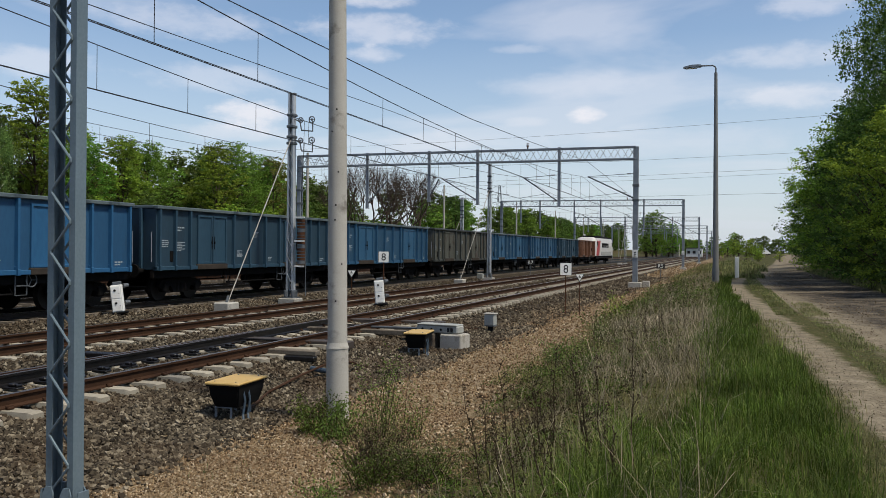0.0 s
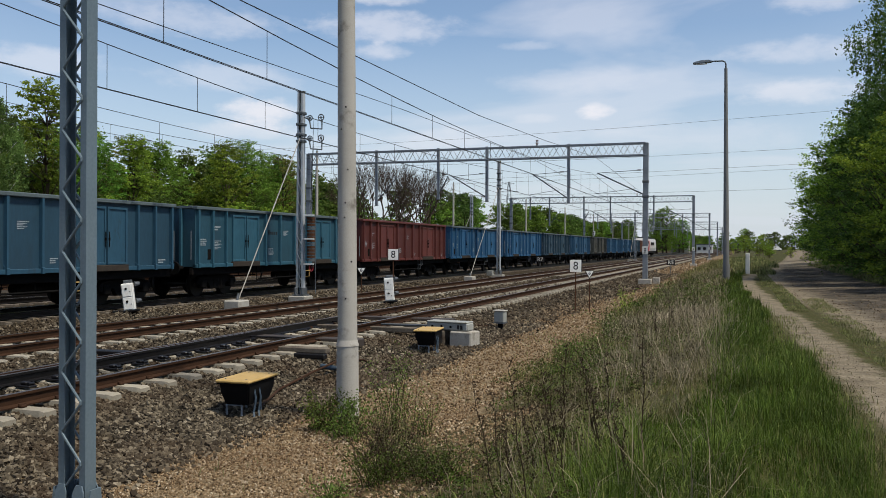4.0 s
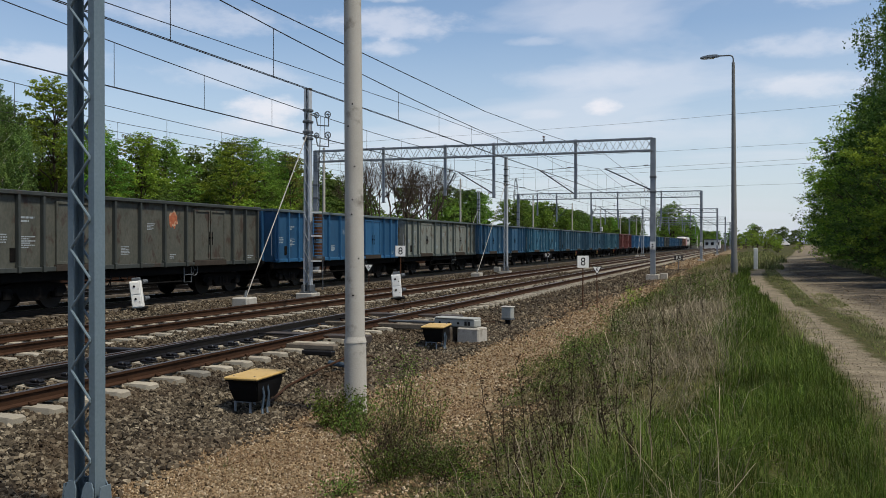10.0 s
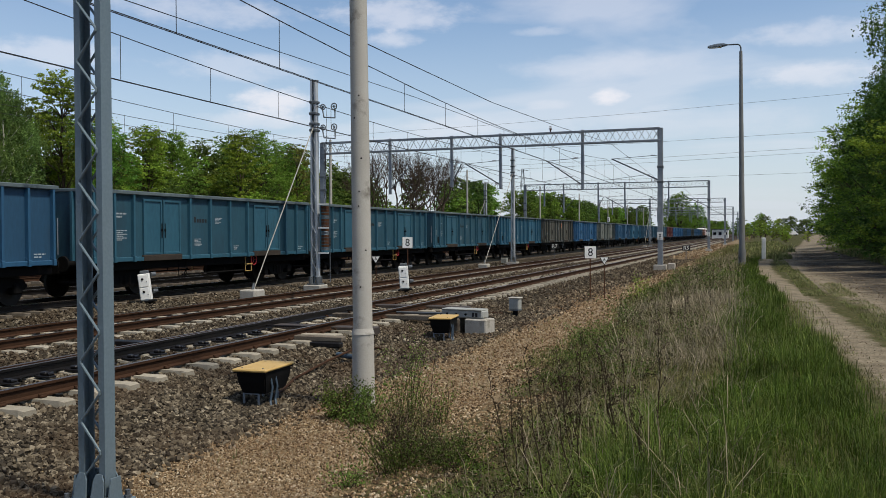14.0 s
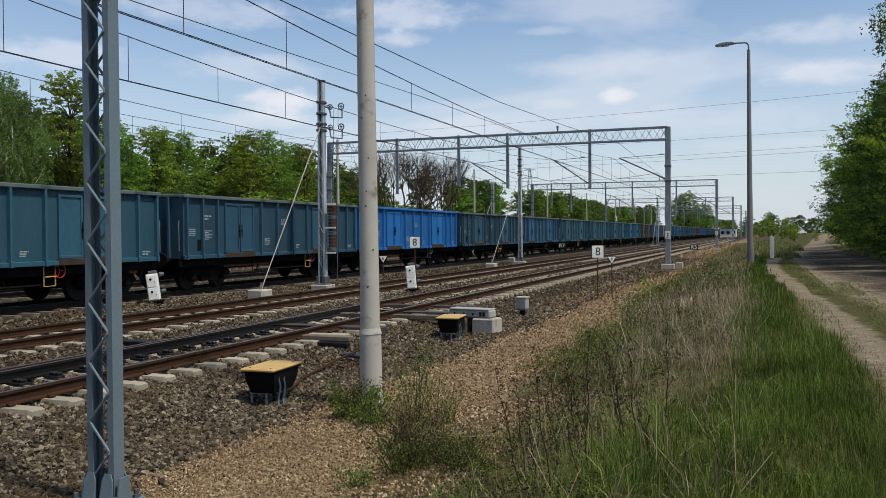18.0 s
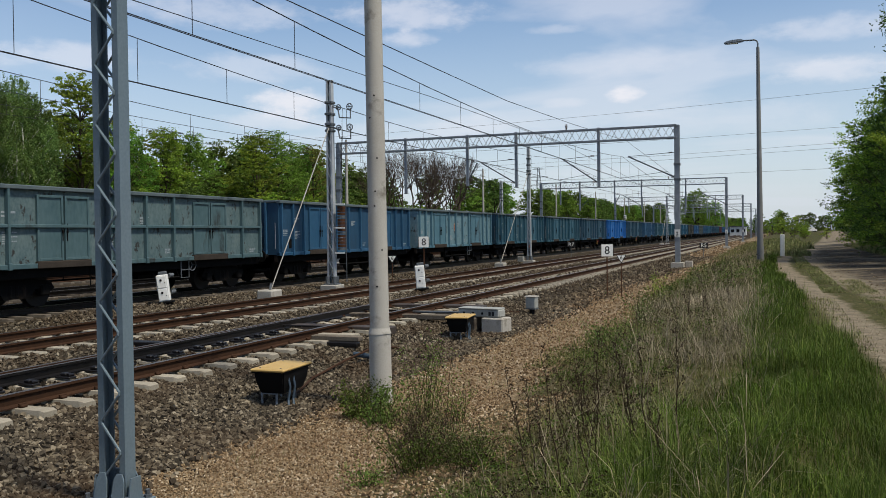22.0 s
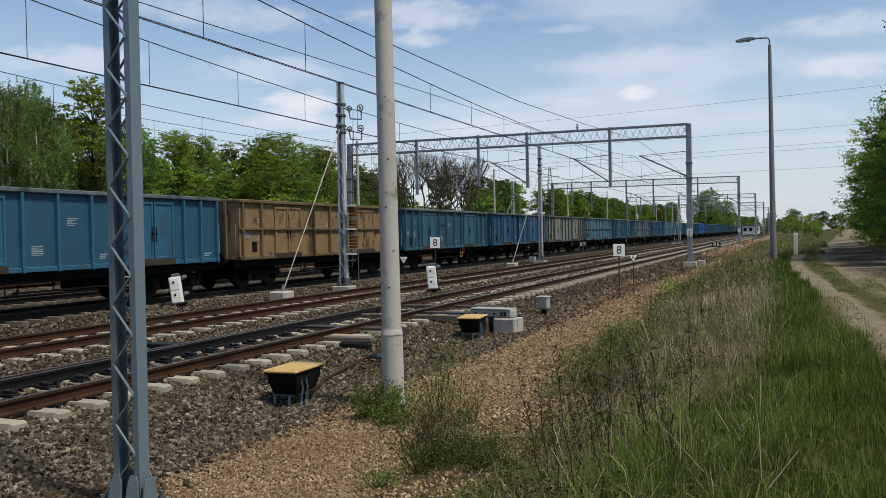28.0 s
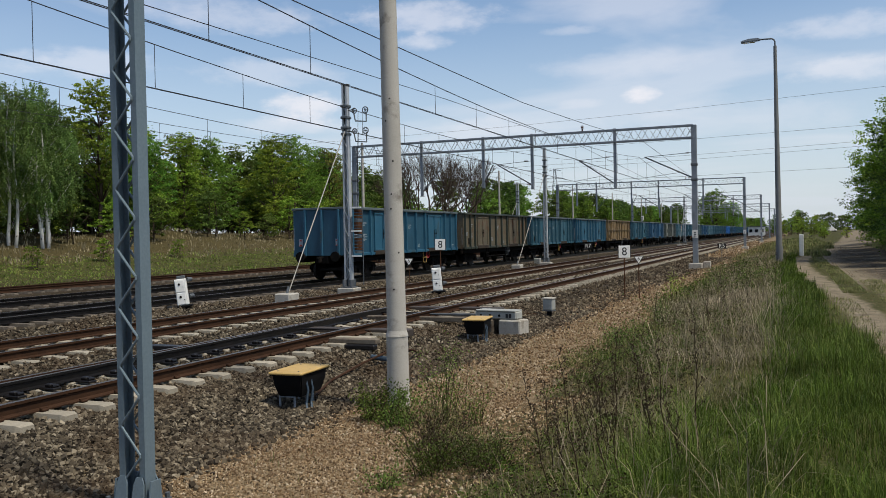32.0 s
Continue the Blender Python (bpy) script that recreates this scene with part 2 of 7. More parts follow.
MAT["stalk"] = grained("dead_stalk", srgb(50, 41, 31), srgb(80, 67, 51), 8.0, 0.95)


def leafy(name, a, b, trans=0.35, patch=0.45, tint=None):
    """Leaves: colour from leaf to leaf, light passing through."""
    m = bpy.data.materials.new(name)
    m.use_nodes = True
    nt = m.node_tree
    N, L = nt.nodes.new, nt.links.new
    a, b = tuple(TONE * v for v in a[:3]) + (1,), tuple(TONE * v for v in b[:3]) + (1,)
    p = nt.nodes["Principled BSDF"]
    geo, oi = N("ShaderNodeNewGeometry"), N("ShaderNodeObjectInfo")
    ramp = N("ShaderNodeValToRGB")
    ramp.color_ramp.elements[0].color, ramp.color_ramp.elements[1].color = a, b
    L(geo.outputs["Random Per Island"], ramp.inputs[0])
    mr = N("ShaderNodeMapRange")
    mr.inputs["To Min"].default_value, mr.inputs["To Max"].default_value = 0.82, 1.15
    L(oi.outputs["Random"], mr.inputs["Value"])
    mh = N("ShaderNodeMapRange")
    mh.inputs["To Min"].default_value, mh.inputs["To Max"].default_value = 0.48, 0.515
    L(oi.outputs["Random"], mh.inputs["Value"])
    hs = N("ShaderNodeHueSaturation")
    L(mr.outputs[0], hs.inputs["Value"]); L(mh.outputs[0], hs.inputs["Hue"]); L(ramp.outputs[0], hs.inputs["Color"])
    # clumps of lighter and darker growth, and a second tint in patches
    na, nb = N("ShaderNodeTexNoise"), N("ShaderNodeTexNoise")
    na.inputs["Scale"].default_value, na.inputs["Detail"].default_value = patch, 4
    nb.inputs["Scale"].default_value, nb.inputs["Detail"].default_value = patch * 3.7, 3
    L(geo.outputs["Position"], na.inputs["Vector"]); L(geo.outputs["Position"], nb.inputs["Vector"])
    mv = N("ShaderNodeMapRange")
    mv.inputs["From Min"].default_value, mv.inputs["From Max"].default_value = 0.32, 0.68
    mv.inputs["To Min"].default_value, mv.inputs["To Max"].default_value = 0.55, 1.4
    L(na.outputs["Fac"], mv.inputs["Value"])
    h2 = N("ShaderNodeHueSaturation")
    L(mv.outputs[0], h2.inputs["Value"])
    mt = N("ShaderNodeMix"); mt.data_type = "RGBA"
    mt.inputs[7].default_value = tuple(TONE * v for v in (tint or b)[:3]) + (1,)
    rt = N("ShaderNodeMapRange")
    rt.inputs["From Min"].default_value, rt.inputs["From Max"].default_value = 0.45, 0.62
    rt.inputs["To Max"].default_value = 0.6 if tint else 0.25
    L(nb.outputs["Fac"], rt.inputs["Value"]); L(rt.outputs[0], mt.inputs[0])
    L(hs.outputs[0], mt.inputs[6]); L(mt.outputs[2], h2.inputs["Color"])
    hs = h2
    L(hs.outputs[0], p.inputs["Base Color"])
    p.inputs["Roughness"].default_value, p.inputs["Specular IOR Level"].default_value = 0.6, 0.12
    tr, ms, out = N("ShaderNodeBsdfTranslucent"), N("ShaderNodeMixShader"), nt.nodes["Material Output"]
    L(hs.outputs[0], tr.inputs["Color"])
    ms.inputs[0].default_value = trans
    L(p.outputs[0], ms.inputs[1]); L(tr.outputs[0], ms.inputs[2]); L(ms.outputs[0], out.inputs["Surface"])
    return m


MAT["leaf_green"] = leafy("leaf_green", (0.085, 0.19, 0.022, 1), (0.29, 0.50, 0.07, 1), 0.3, 0.35)
MAT["leaf_dark"] = leafy("leaf_dark", (0.06, 0.12, 0.02, 1), (0.20, 0.30, 0.06, 1), 0.3, 0.35)
MAT["leaf_birch"] = leafy("leaf_birch", (0.08, 0.145, 0.035, 1), (0.24, 0.35, 0.09, 1), 0.3)
MAT["leaf_gold"] = leafy("leaf_gold", (0.12, 0.18, 0.022, 1), (0.34, 0.44, 0.05, 1), 0.32)
MAT["leaf_bronze"] = leafy("leaf_bronze", (0.13, 0.16, 0.035, 1), (0.34, 0.36, 0.08, 1), 0.3)
MAT["leaf_fresh"] = leafy("leaf_fresh", (0.14, 0.26, 0.025, 1), (0.42, 0.58, 0.07, 1), 0.32)
MAT["grass"] = leafy("grass_green", (0.024, 0.05, 0.006, 1), (0.16, 0.235, 0.032, 1), 0.3, 1.3, (0.13, 0.16, 0.035))
MAT["grass_light"] = leafy("grass_light", (0.09, 0.15, 0.025, 1), (0.33, 0.42, 0.09, 1), 0.3, 0.5, (0.34, 0.30, 0.12))
MAT["straw"] = leafy("dry_grass", (0.22, 0.19, 0.11, 1), (0.68, 0.60, 0.40, 1), 0.25, 1.1, (0.30, 0.25, 0.16))
MAT["grass_mixed"] = leafy("grass_mixed", (0.055, 0.08, 0.018, 1), (0.36, 0.37, 0.13, 1), 0.3, 1.2, (0.36, 0.30, 0.17))


# ---------------- building helpers ----------------
def empty(name, m=None):
    e = new(name)
    e.empty_display_size = 0.2
    if m is not None:
        e.matrix_basis = m
    return e


def mesh_of(name, bm, material, smooth=False):
    me = bpy.data.meshes.new(name)
    bm.normal_update()
    bm.to_mesh(me)
    bm.free()
    for x in (material if isinstance(material, (list, tuple)) else [material]):
        me.materials.append(x)
    if smooth:
        me.shade_smooth()
    return me


def part(name, bm, material, parent=None, label="", m=None, smooth=False):
    me = bm if isinstance(bm, bpy.types.Mesh) else mesh_of(name, bm, material, smooth)
    ob = new(name, me)
    if parent is not None:
        ob.parent = parent
    if m is not None:
        ob.matrix_basis = m
    if label:
        ob["label"] = label
    return ob


def box(bm, lo, hi, bevel=0.0, m=None):
    """Box between two corners, edges bevelled."""
    lo, hi = Vector(lo), Vector(hi)
    made = bmesh.ops.create_cube(bm, size=1.0)["verts"]
    s, c = hi - lo, (hi + lo) / 2
    for v in made:
        v.co = Vector((v.co.x * s.x, v.co.y * s.y, v.co.z * s.z)) + c
    if bevel:
        es = list({e for v in made for e in v.link_edges})
        r = bmesh.ops.bevel(bm, geom=es, offset=bevel, segments=1, affect="EDGES")
        made = list({v for f in r["faces"] for v in f.verts} | {v for v in made if v.is_valid})
    if m is not None:
        for v in made:
            v.co = m @ v.co
    return bm


def bx(lo, hi, bevel=0.0):
    return box(bmesh.new(), lo, hi, bevel)


def tube(bm, a, b, r1, r2=None, n=8, caps=True):
    a, b = Vector(a), Vector(b)
    r2 = r1 if r2 is None else r2
    d = (b - a).normalized()
    u = d.orthogonal().normalized()
    w = d.cross(u)
    rings = []
    for c, r in ((a, r1), (b, r2)):
        rings.append([bm.verts.new(c + (u * math.cos(2 * math.pi * i / n) + w * math.sin(2 * math.pi * i / n)) * r) for i in range(n)])
    for i in range(n):
        bm.faces.new((rings[0][i], rings[0][(i + 1) % n], rings[1][(i + 1) % n], rings[1][i]))
    if caps:
        bm.faces.new(list(reversed(rings[0])))
        bm.faces.new(rings[1])
    return bm


def tb(a, b, r1, r2=None, n=8, caps=True):
    return tube(bmesh.new(), a, b, r1, r2, n, caps)


def polytube(bm, pts, r, n=6, r2=None):
    """One continuous bent bar through the points."""
    pts = [Vector(p) for p in pts]
    rings = []
    u = None
    for i, p in enumerate(pts):
        d = (pts[min(i + 1, len(pts) - 1)] - pts[max(i - 1, 0)]).normalized()
        u = d.orthogonal().normalized() if u is None else (u - d * u.dot(d)).normalized()
        w = d.cross(u)
        rr = r if r2 is None else r + (r2 - r) * i / (len(pts) - 1)
        rings.append([bm.verts.new(p + (u * math.cos(2 * math.pi * k / n) + w * math.sin(2 * math.pi * k / n)) * rr) for k in range(n)])
    for a, b in zip(rings, rings[1:]):
        for k in range(n):
            bm.faces.new((a[k], a[(k + 1) % n], b[(k + 1) % n], b[k]))
    bm.faces.new(list(reversed(rings[0])))
    bm.faces.new(rings[-1])
    return bm


def sweep(bm, profile, y0, y1, cap=True):
    """A profile in x, z drawn out along y."""
    a = [bm.verts.new((x, y0, z)) for x, z in profile]
    b = [bm.verts.new((x, y1, z)) for x, z in profile]
    n = len(profile)
    fs = []
    for i in range(n):
        fs.append(bm.faces.new((a[i], b[i], b[(i + 1) % n], a[(i + 1) % n])))
    if cap:
        bm.faces.new(a)
        bm.faces.new(list(reversed(b)))
    return fs


def prism(bm, pts, depth, m=None):
    """A polygon in x, z thickened along y by depth."""
    a = [bm.verts.new((x, -depth / 2, z)) for x, z in pts]
    b = [bm.verts.new((x, depth / 2, z)) for x, z in pts]
    n = len(pts)
    bm.faces.new(a)
    bm.faces.new(list(reversed(b)))
    for i in range(n):
        bm.faces.new((a[i], b[i], b[(i + 1) % n], a[(i + 1) % n]))
    if m is not None:
        for v in a + b:
            v.co = m @ v.co
    return bm


def raw(name, verts, faces, material, parent=None, smooth=False, m=None):
    me = bpy.data.meshes.new(name)
    me.from_pydata(verts, [], faces)
    me.materials.append(material)
    if smooth:
        me.shade_smooth()
    me.update()
    return part(name, me, None, parent, m=m)


def quads(name, v, material, n=4):
    """A mesh of loose faces of n corners from an array (count, n, 3)."""
    v = np.asarray(v, dtype=np.float32)
    k = len(v)
    me = bpy.data.meshes.new(name)
    me.vertices.add(k * n); me.loops.add(k * n); me.polygons.add(k)
    me.vertices.foreach_set("co", v.ravel())
    me.loops.foreach_set("vertex_index", np.arange(k * n, dtype=np.int32))
    me.polygons.foreach_set("loop_start", np.arange(0, k * n, n, dtype=np.int32))
    me.polygons.foreach_set("loop_total", np.full(k, n, dtype=np.int32))
    me.materials.append(material)
    me.update(calc_edges=True)
    return me


def text_mesh(name, body, size, material):
    cu = bpy.data.curves.new(name, "FONT")
    cu.body, cu.size, cu.align_x, cu.align_y, cu.extrude = body, size, "CENTER", "CENTER", 0.004
    tmp = bpy.data.objects.new(name, cu)
    scene.collection.objects.link(tmp)
    dg = bpy.context.evaluated_depsgraph_get()
    dg.update()
    me = bpy.data.meshes.new_from_object(tmp.evaluated_get(dg))
    bpy.data.objects.remove(tmp)
    me.materials.clear()
    me.materials.append(material)
    return me


rng = np.random.default_rng(7)
# facing the viewer: text lies in x, z and looks towards -y
UPRIGHT = Matrix.Rotation(math.pi / 2, 4, "X")


# ---------------- ground ----------------
TRACKS = {"near": -9.3, "middle": -13.45, "train": -19.44, "loop": -24.4, "siding": -31.6}
PROFILE = [(-400, 3.2), (-120, 2.8), (-60, 2.6), (-51, 2.6), (-48.5, 2.45), (-46.5, 1.9), (-44.0, 1.05), (-42, 0.62), (-38, 0.12), (-35, -0.2), (-33.4, -0.26), (-29.8, -0.26), (-28.2, -0.45), (-26.2, -0.24), (-17.6, -0.24), (-16.3, -0.40),
           (-15.2, -0.24), (-12.0, -0.22), (-11.3, -0.26), (-10.7, -0.22), (-8.3, -0.235), (-8.0, -0.285), (-7.5, -0.34), (-6.6, -0.54), (-5.4, -0.5), (-4.0, -0.46), (-3.2, -0.36), (-2.2, -0.14), (-1.0, 0.03), (0.3, 0.1), (1.2, 0.09), (2.4, 0.11), (4.5, 0.15), (7.0, 0.3), (10, 0.6), (40, 1.0), (400, 1.5)]
PX, PZ = [p[0] for p in PROFILE], [p[1] for p in PROFILE]


# middle lines of the sandy footpath and of the lane, as (y, x)
FOOTPATH = [(0, 1.8), (9, 1.72), (12, 1.62), (15, 1.46), (18, 1.34), (25.4, 1.12), (28, 0.99), (34, 0.68), (42, 0.40), (50, 0.28), (56, 0.36), (62, 0.85), (68, 1.7), (80, 3.2), (400, 24.0)]
LANE = [(0, 5.2), (17, 4.9), (27, 4.4), (38, 3.75), (46, 3.6), (60, 3.7), (72, 4.3), (90, 5.2), (130, 7.9), (200, 11.9), (300, 18.4), (400, 25.5)]


def ground_z(x, y):
    z = float(np.interp(x, PX, PZ))
    w = 0.12 + 0.88 * min(1, max(0, abs(x + 16) - 17) / 6)
    if x < -43:
        z += 0.55 * min(1, (-43 - x) / 4) * noise.noise(Vector((y * 0.09, 4.0, 0)))
    z += w * 0.10 * noise.noise(Vector((x * 0.35, y * 0.35, 0))) + w * 0.04 * noise.noise(Vector((x * 1.3, y * 1.3, 3)))
    return z


def ground_material():
    m = bpy.data.materials.new("trackside_ground")
    m.use_nodes = True
    nt = m.node_tree
    N, L = nt.nodes.new, nt.links.new
    p = nt.nodes["Principled BSDF"]
    p.inputs["Roughness"].default_value, p.inputs["Specular IOR Level"].default_value = 0.95, 0.1
    geo, sep = N("ShaderNodeNewGeometry"), N("ShaderNodeSeparateXYZ")
    L(geo.outputs["Position"], sep.inputs[0])

    def noise_at(scale, detail=4, rough=0.5):
        n = N("ShaderNodeTexNoise")
        n.inputs["Scale"].default_value, n.inputs["Detail"].default_value, n.inputs["Roughness"].default_value = scale, detail, rough
        L(geo.outputs["Position"], n.inputs["Vector"])
        return n.outputs["Fac"]

    def ramp(fac, *stops):
        r = N("ShaderNodeValToRGB")
        while len(r.color_ramp.elements) < len(stops):
            r.color_ramp.elements.new(0.5)
        for e, (at, c) in zip(r.color_ramp.elements, stops):
            e.position, e.color = at, c
        L(fac, r.inputs[0])
        return r.outputs[0]

    def blend(fac, a, b):
        x = N("ShaderNodeMix"); x.data_type = "RGBA"
        L(fac, x.inputs[0]); L(a, x.inputs[6]); L(b, x.inputs[7])
        return x.outputs[2]

    def calc(op, a, b=None):
        x = N("ShaderNodeMath"); x.operation = op
        for i, v in enumerate((a, b)):
            if v is None:
                continue
            if isinstance(v, (int, float)):
                x.inputs[i].default_value = v
            else:
                L(v, x.inputs[i])
        return x.outputs[0]

    vor = N("ShaderNodeTexVoronoi")
    vor.inputs["Scale"].default_value = 17
    L(geo.outputs["Position"], vor.inputs["Vector"])
    vor2 = N("ShaderNodeTexVoronoi")
    vor2.inputs["Scale"].default_value = 38
    L(geo.outputs["Position"], vor2.inputs["Vector"])
    # ballast bed darker than the loose stones: shaded gaps put into its colour
    stone_gap_tone = ramp(vor.outputs["Color"], (0.1, srgb(18, 15, 11)), (0.9, srgb(84, 75, 60)))
    stain = ramp(noise_at(0.6, 5), (0.35, srgb(70, 56, 38)), (0.7, srgb(96, 86, 70)))
    ballast = blend(calc("MULTIPLY", noise_at(2.2), 0.55), stone_gap_tone, stain)
    fine_tone = ramp(vor2.outputs["Color"], (0.1, srgb(84, 70, 50)), (0.55, srgb(142, 122, 94)), (0.95, srgb(190, 174, 144)))
    gravel = blend(calc("MULTIPLY", noise_at(0.8), 0.7), fine_tone, ramp(noise_at(5), (0.3, srgb(104, 86, 62)), (0.7, srgb(154, 134, 104))))
    litter = ramp(noise_at(14, 6, 0.7), (0.3, srgb(46, 44, 24)), (0.52, srgb(84, 78, 46)), (0.75, srgb(120, 108, 74)))
    turf = ramp(noise_at(18, 6, 0.7), (0.3, srgb(38, 50, 16)), (0.7, srgb(86, 98, 42)))
    soil = ramp(noise_at(5.5, 8, 0.7), (0.35, srgb(58, 48, 34)), (0.65, srgb(112, 98, 70)))
    turf = blend(calc("MULTIPLY", noise_at(2.6, 6, 0.7), 0.9), turf, soil)
    sand = ramp(noise_at(3.2, 8, 0.65), (0.3, srgb(108, 97, 81)), (0.6, srgb(154, 142, 121)), (0.8, srgb(192, 180, 157)))
    lane_dark = ramp(noise_at(1.3, 9, 0.72), (0.38, srgb(46, 42, 38)), (0.54, srgb(90, 82, 73)), (0.74, srgb(158, 145, 124)))
    X = calc("ADD", sep.outputs["X"], calc("MULTIPLY", calc("SUBTRACT", noise_at(0.7, 5), 0.5), 2.2))

    def step(v, lo, hi):
        r = N("ShaderNodeMapRange")
        r.interpolation_type = "SMOOTHSTEP"
        r.inputs["From Min"].default_value, r.inputs["From Max"].default_value = lo, hi
        L(v, r.inputs["Value"])
        return r.outputs[0]
    # along the plan from the far verge to the lane
    c = blend(step(X, -38.0, -34.0), blend(step(X, -43.6, -42.0), blend(calc("MULTIPLY", noise_at(0.5), 0.6), litter, soil), blend(step(noise_at(0.25), 0.3, 0.5), litter, turf)), ballast)
    soot = calc("MULTIPLY", calc("MULTIPLY", step(X, -26.6, -25.6), calc("SUBTRACT", 1.0, step(X, -18.4, -17.4))), 0.4)
    c = blend(soot, c, ramp(vor.outputs["Color"], (0.1, srgb(12, 11, 10)), (0.9, srgb(50, 43, 36))))
    c = blend(step(X, -7.1, -6.4), c, gravel)
    c = blend(step(X, -3.8, -2.8), c, litter)
    c = blend(step(X, -1.6, -0.7), c, turf)
    # the lane and the footpath beside it: distance from their middle lines
    yn = N("ShaderNodeMapRange")
    yn.inputs["From Min"].default_value, yn.inputs["From Max"].default_value = 0, 400
    L(sep.outputs["Y"], yn.inputs["Value"])

    def midline(rows):
        fc = N("ShaderNodeFloatCurve")
        cv = fc.mapping.curves[0]
        while len(cv.points) < len(rows):
            cv.points.new(0.5, 0.5)
        for q, (y, x) in zip(cv.points, rows):
            q.location = (y / 400, x / 30)
            q.handle_type = "VECTOR"
        fc.mapping.update()
        L(yn.outputs[0], fc.inputs["Value"])
        return calc("MULTIPLY", fc.outputs[0], 30.0)
    wob = calc("MULTIPLY", calc("SUBTRACT", noise_at(0.55, 5), 0.5), 0.55)
    fine = calc("MULTIPLY", calc("SUBTRACT", noise_at(4.0, 5), 0.5), 0.5)
    xe = calc("ADD", calc("ADD", sep.outputs["X"], wob), fine)
    d1 = calc("ABSOLUTE", calc("SUBTRACT", xe, midline(FOOTPATH)))
    d2 = calc("SUBTRACT", xe, midline(LANE))
    foot = calc("SUBTRACT", 1.0, step(d1, 0.22, 0.46))
    lane = calc("MULTIPLY", step(d2, -2.6, -2.1), calc("SUBTRACT", 1.0, step(d2, 1.9, 2.6)))
    c = blend(step(sep.outputs["X"], 5.0, 6.5), c, turf)
    c = blend(calc("MULTIPLY", foot, 0.92), c, sand)
    # mottled darker tone from near the lane's left edge, ending towards y 90
    dark_part = calc("MULTIPLY", calc("MULTIPLY", step(d2, -1.9, -0.9), step(noise_at(0.30, 4), 0.30, 0.48)), calc("SUBTRACT", 1.0, step(sep.outputs["Y"], 76, 90)))
    c = blend(calc("MULTIPLY", lane, 0.95), c, blend(dark_part, sand, lane_dark))
    L(c, p.inputs["Base Color"])
    bp = N("ShaderNodeBump")
    bp.inputs["Strength"].default_value, bp.inputs["Distance"].default_value = 0.8, 0.03
    L(calc("ADD", vor.outputs["Distance"], noise_at(25, 4)), bp.inputs["Height"]); L(bp.outputs[0], p.inputs["Normal"])
    return m


def build_ground():
    xs = sorted(set(list(np.arange(-46, 12.01, 0.4)) + list(np.arange(-7.6, 1.4, 0.2).round(2)) + [-4000, -1500, -700, -400, -250, -150, -100, -80, -70, -60, -52, 15, 20, 28, 40, 60, 90, 150, 250, 400, 700, 1500, 4000]))
    ys = sorted(set(list(np.arange(0, 30.01, 0.35)) + list(np.arange(30, 100, 1.5)) + [-4000, -1500, -500, -200, -100, -60, -30, -15, -8, -4, -2] + list(np.arange(100, 300, 8.0)) + [330, 400, 500, 650, 900, 1300, 2000, 4000]))
    verts = [(x, y, ground_z(x, y)) for y in ys for x in xs]
    nx = len(xs)
    faces = [(j * nx + i, j * nx + i + 1, (j + 1) * nx + i + 1, (j + 1) * nx + i) for j in range(len(ys) - 1) for i in range(nx - 1)]
    ob = raw("ground", verts, faces, ground_material(), smooth=True)
    tagged(ob, "trackside ground of ballast, gravel, turf and a sandy lane", "ground", kind="structure")


build_ground()


# ---------------- tracks ----------------
RAIL = [(-0.036, 0.0), (0.036, 0.0), (0.036, -0.035), (0.010, -0.048), (0.010, -0.135), (0.070, -0.155), (0.070, -0.172), (-0.070, -0.172), (-0.070, -0.155), (-0.010, -0.135), (-0.010, -0.048), (-0.036, -0.035)]


def rail_mesh(name, y0, y1, side, head):
    bm = bmesh.new()
    fs = sweep(bm, RAIL, y0, y1)
    fs[0].material_index = 1
    return mesh_of(name, bm, [side, head])


def sleeper_mesh(name, half, mat, w=0.13):
    """Concrete sleeper, lower in the middle, with tapered flanks."""
    bm = bmesh.new()
    secs = [(-half, w * 0.85, -0.19), (-half + 0.06, w, -0.172), (-0.55, w, -0.172), (-0.35, w * 0.8, -0.20), (0.35, w * 0.8, -0.20), (0.55, w, -0.172), (half - 0.06, w, -0.172), (half, w * 0.85, -0.19)]
    rows = []
    for x, hw, top in secs:
        rows.append([bm.verts.new(v) for v in ((x, -hw * 1.15, -0.36), (x, -hw * 0.85, top), (x, hw * 0.85, top), (x, hw * 1.15, -0.36))])
    for a, b in zip(rows, rows[1:]):
        for i in range(3):
            bm.faces.new((a[i], a[i + 1], b[i + 1], b[i]))
    bm.faces.new(rows[0]); bm.faces.new(list(reversed(rows[-1])))
    return mesh_of(name, bm, mat)


def clip_mesh():
    bm = bmesh.new()
    for s in (-1, 1):
        box(bm, (s * 0.10 - 0.035, -0.05, -0.172), (s * 0.10 + 0.035, 0.05, -0.135), 0.012)
        tube(bm, (s * 0.095, -0.06, -0.13), (s * 0.095, 0.06, -0.13), 0.012, n=5)
    return mesh_of("rail_clip", bm, MAT["rail_side"])


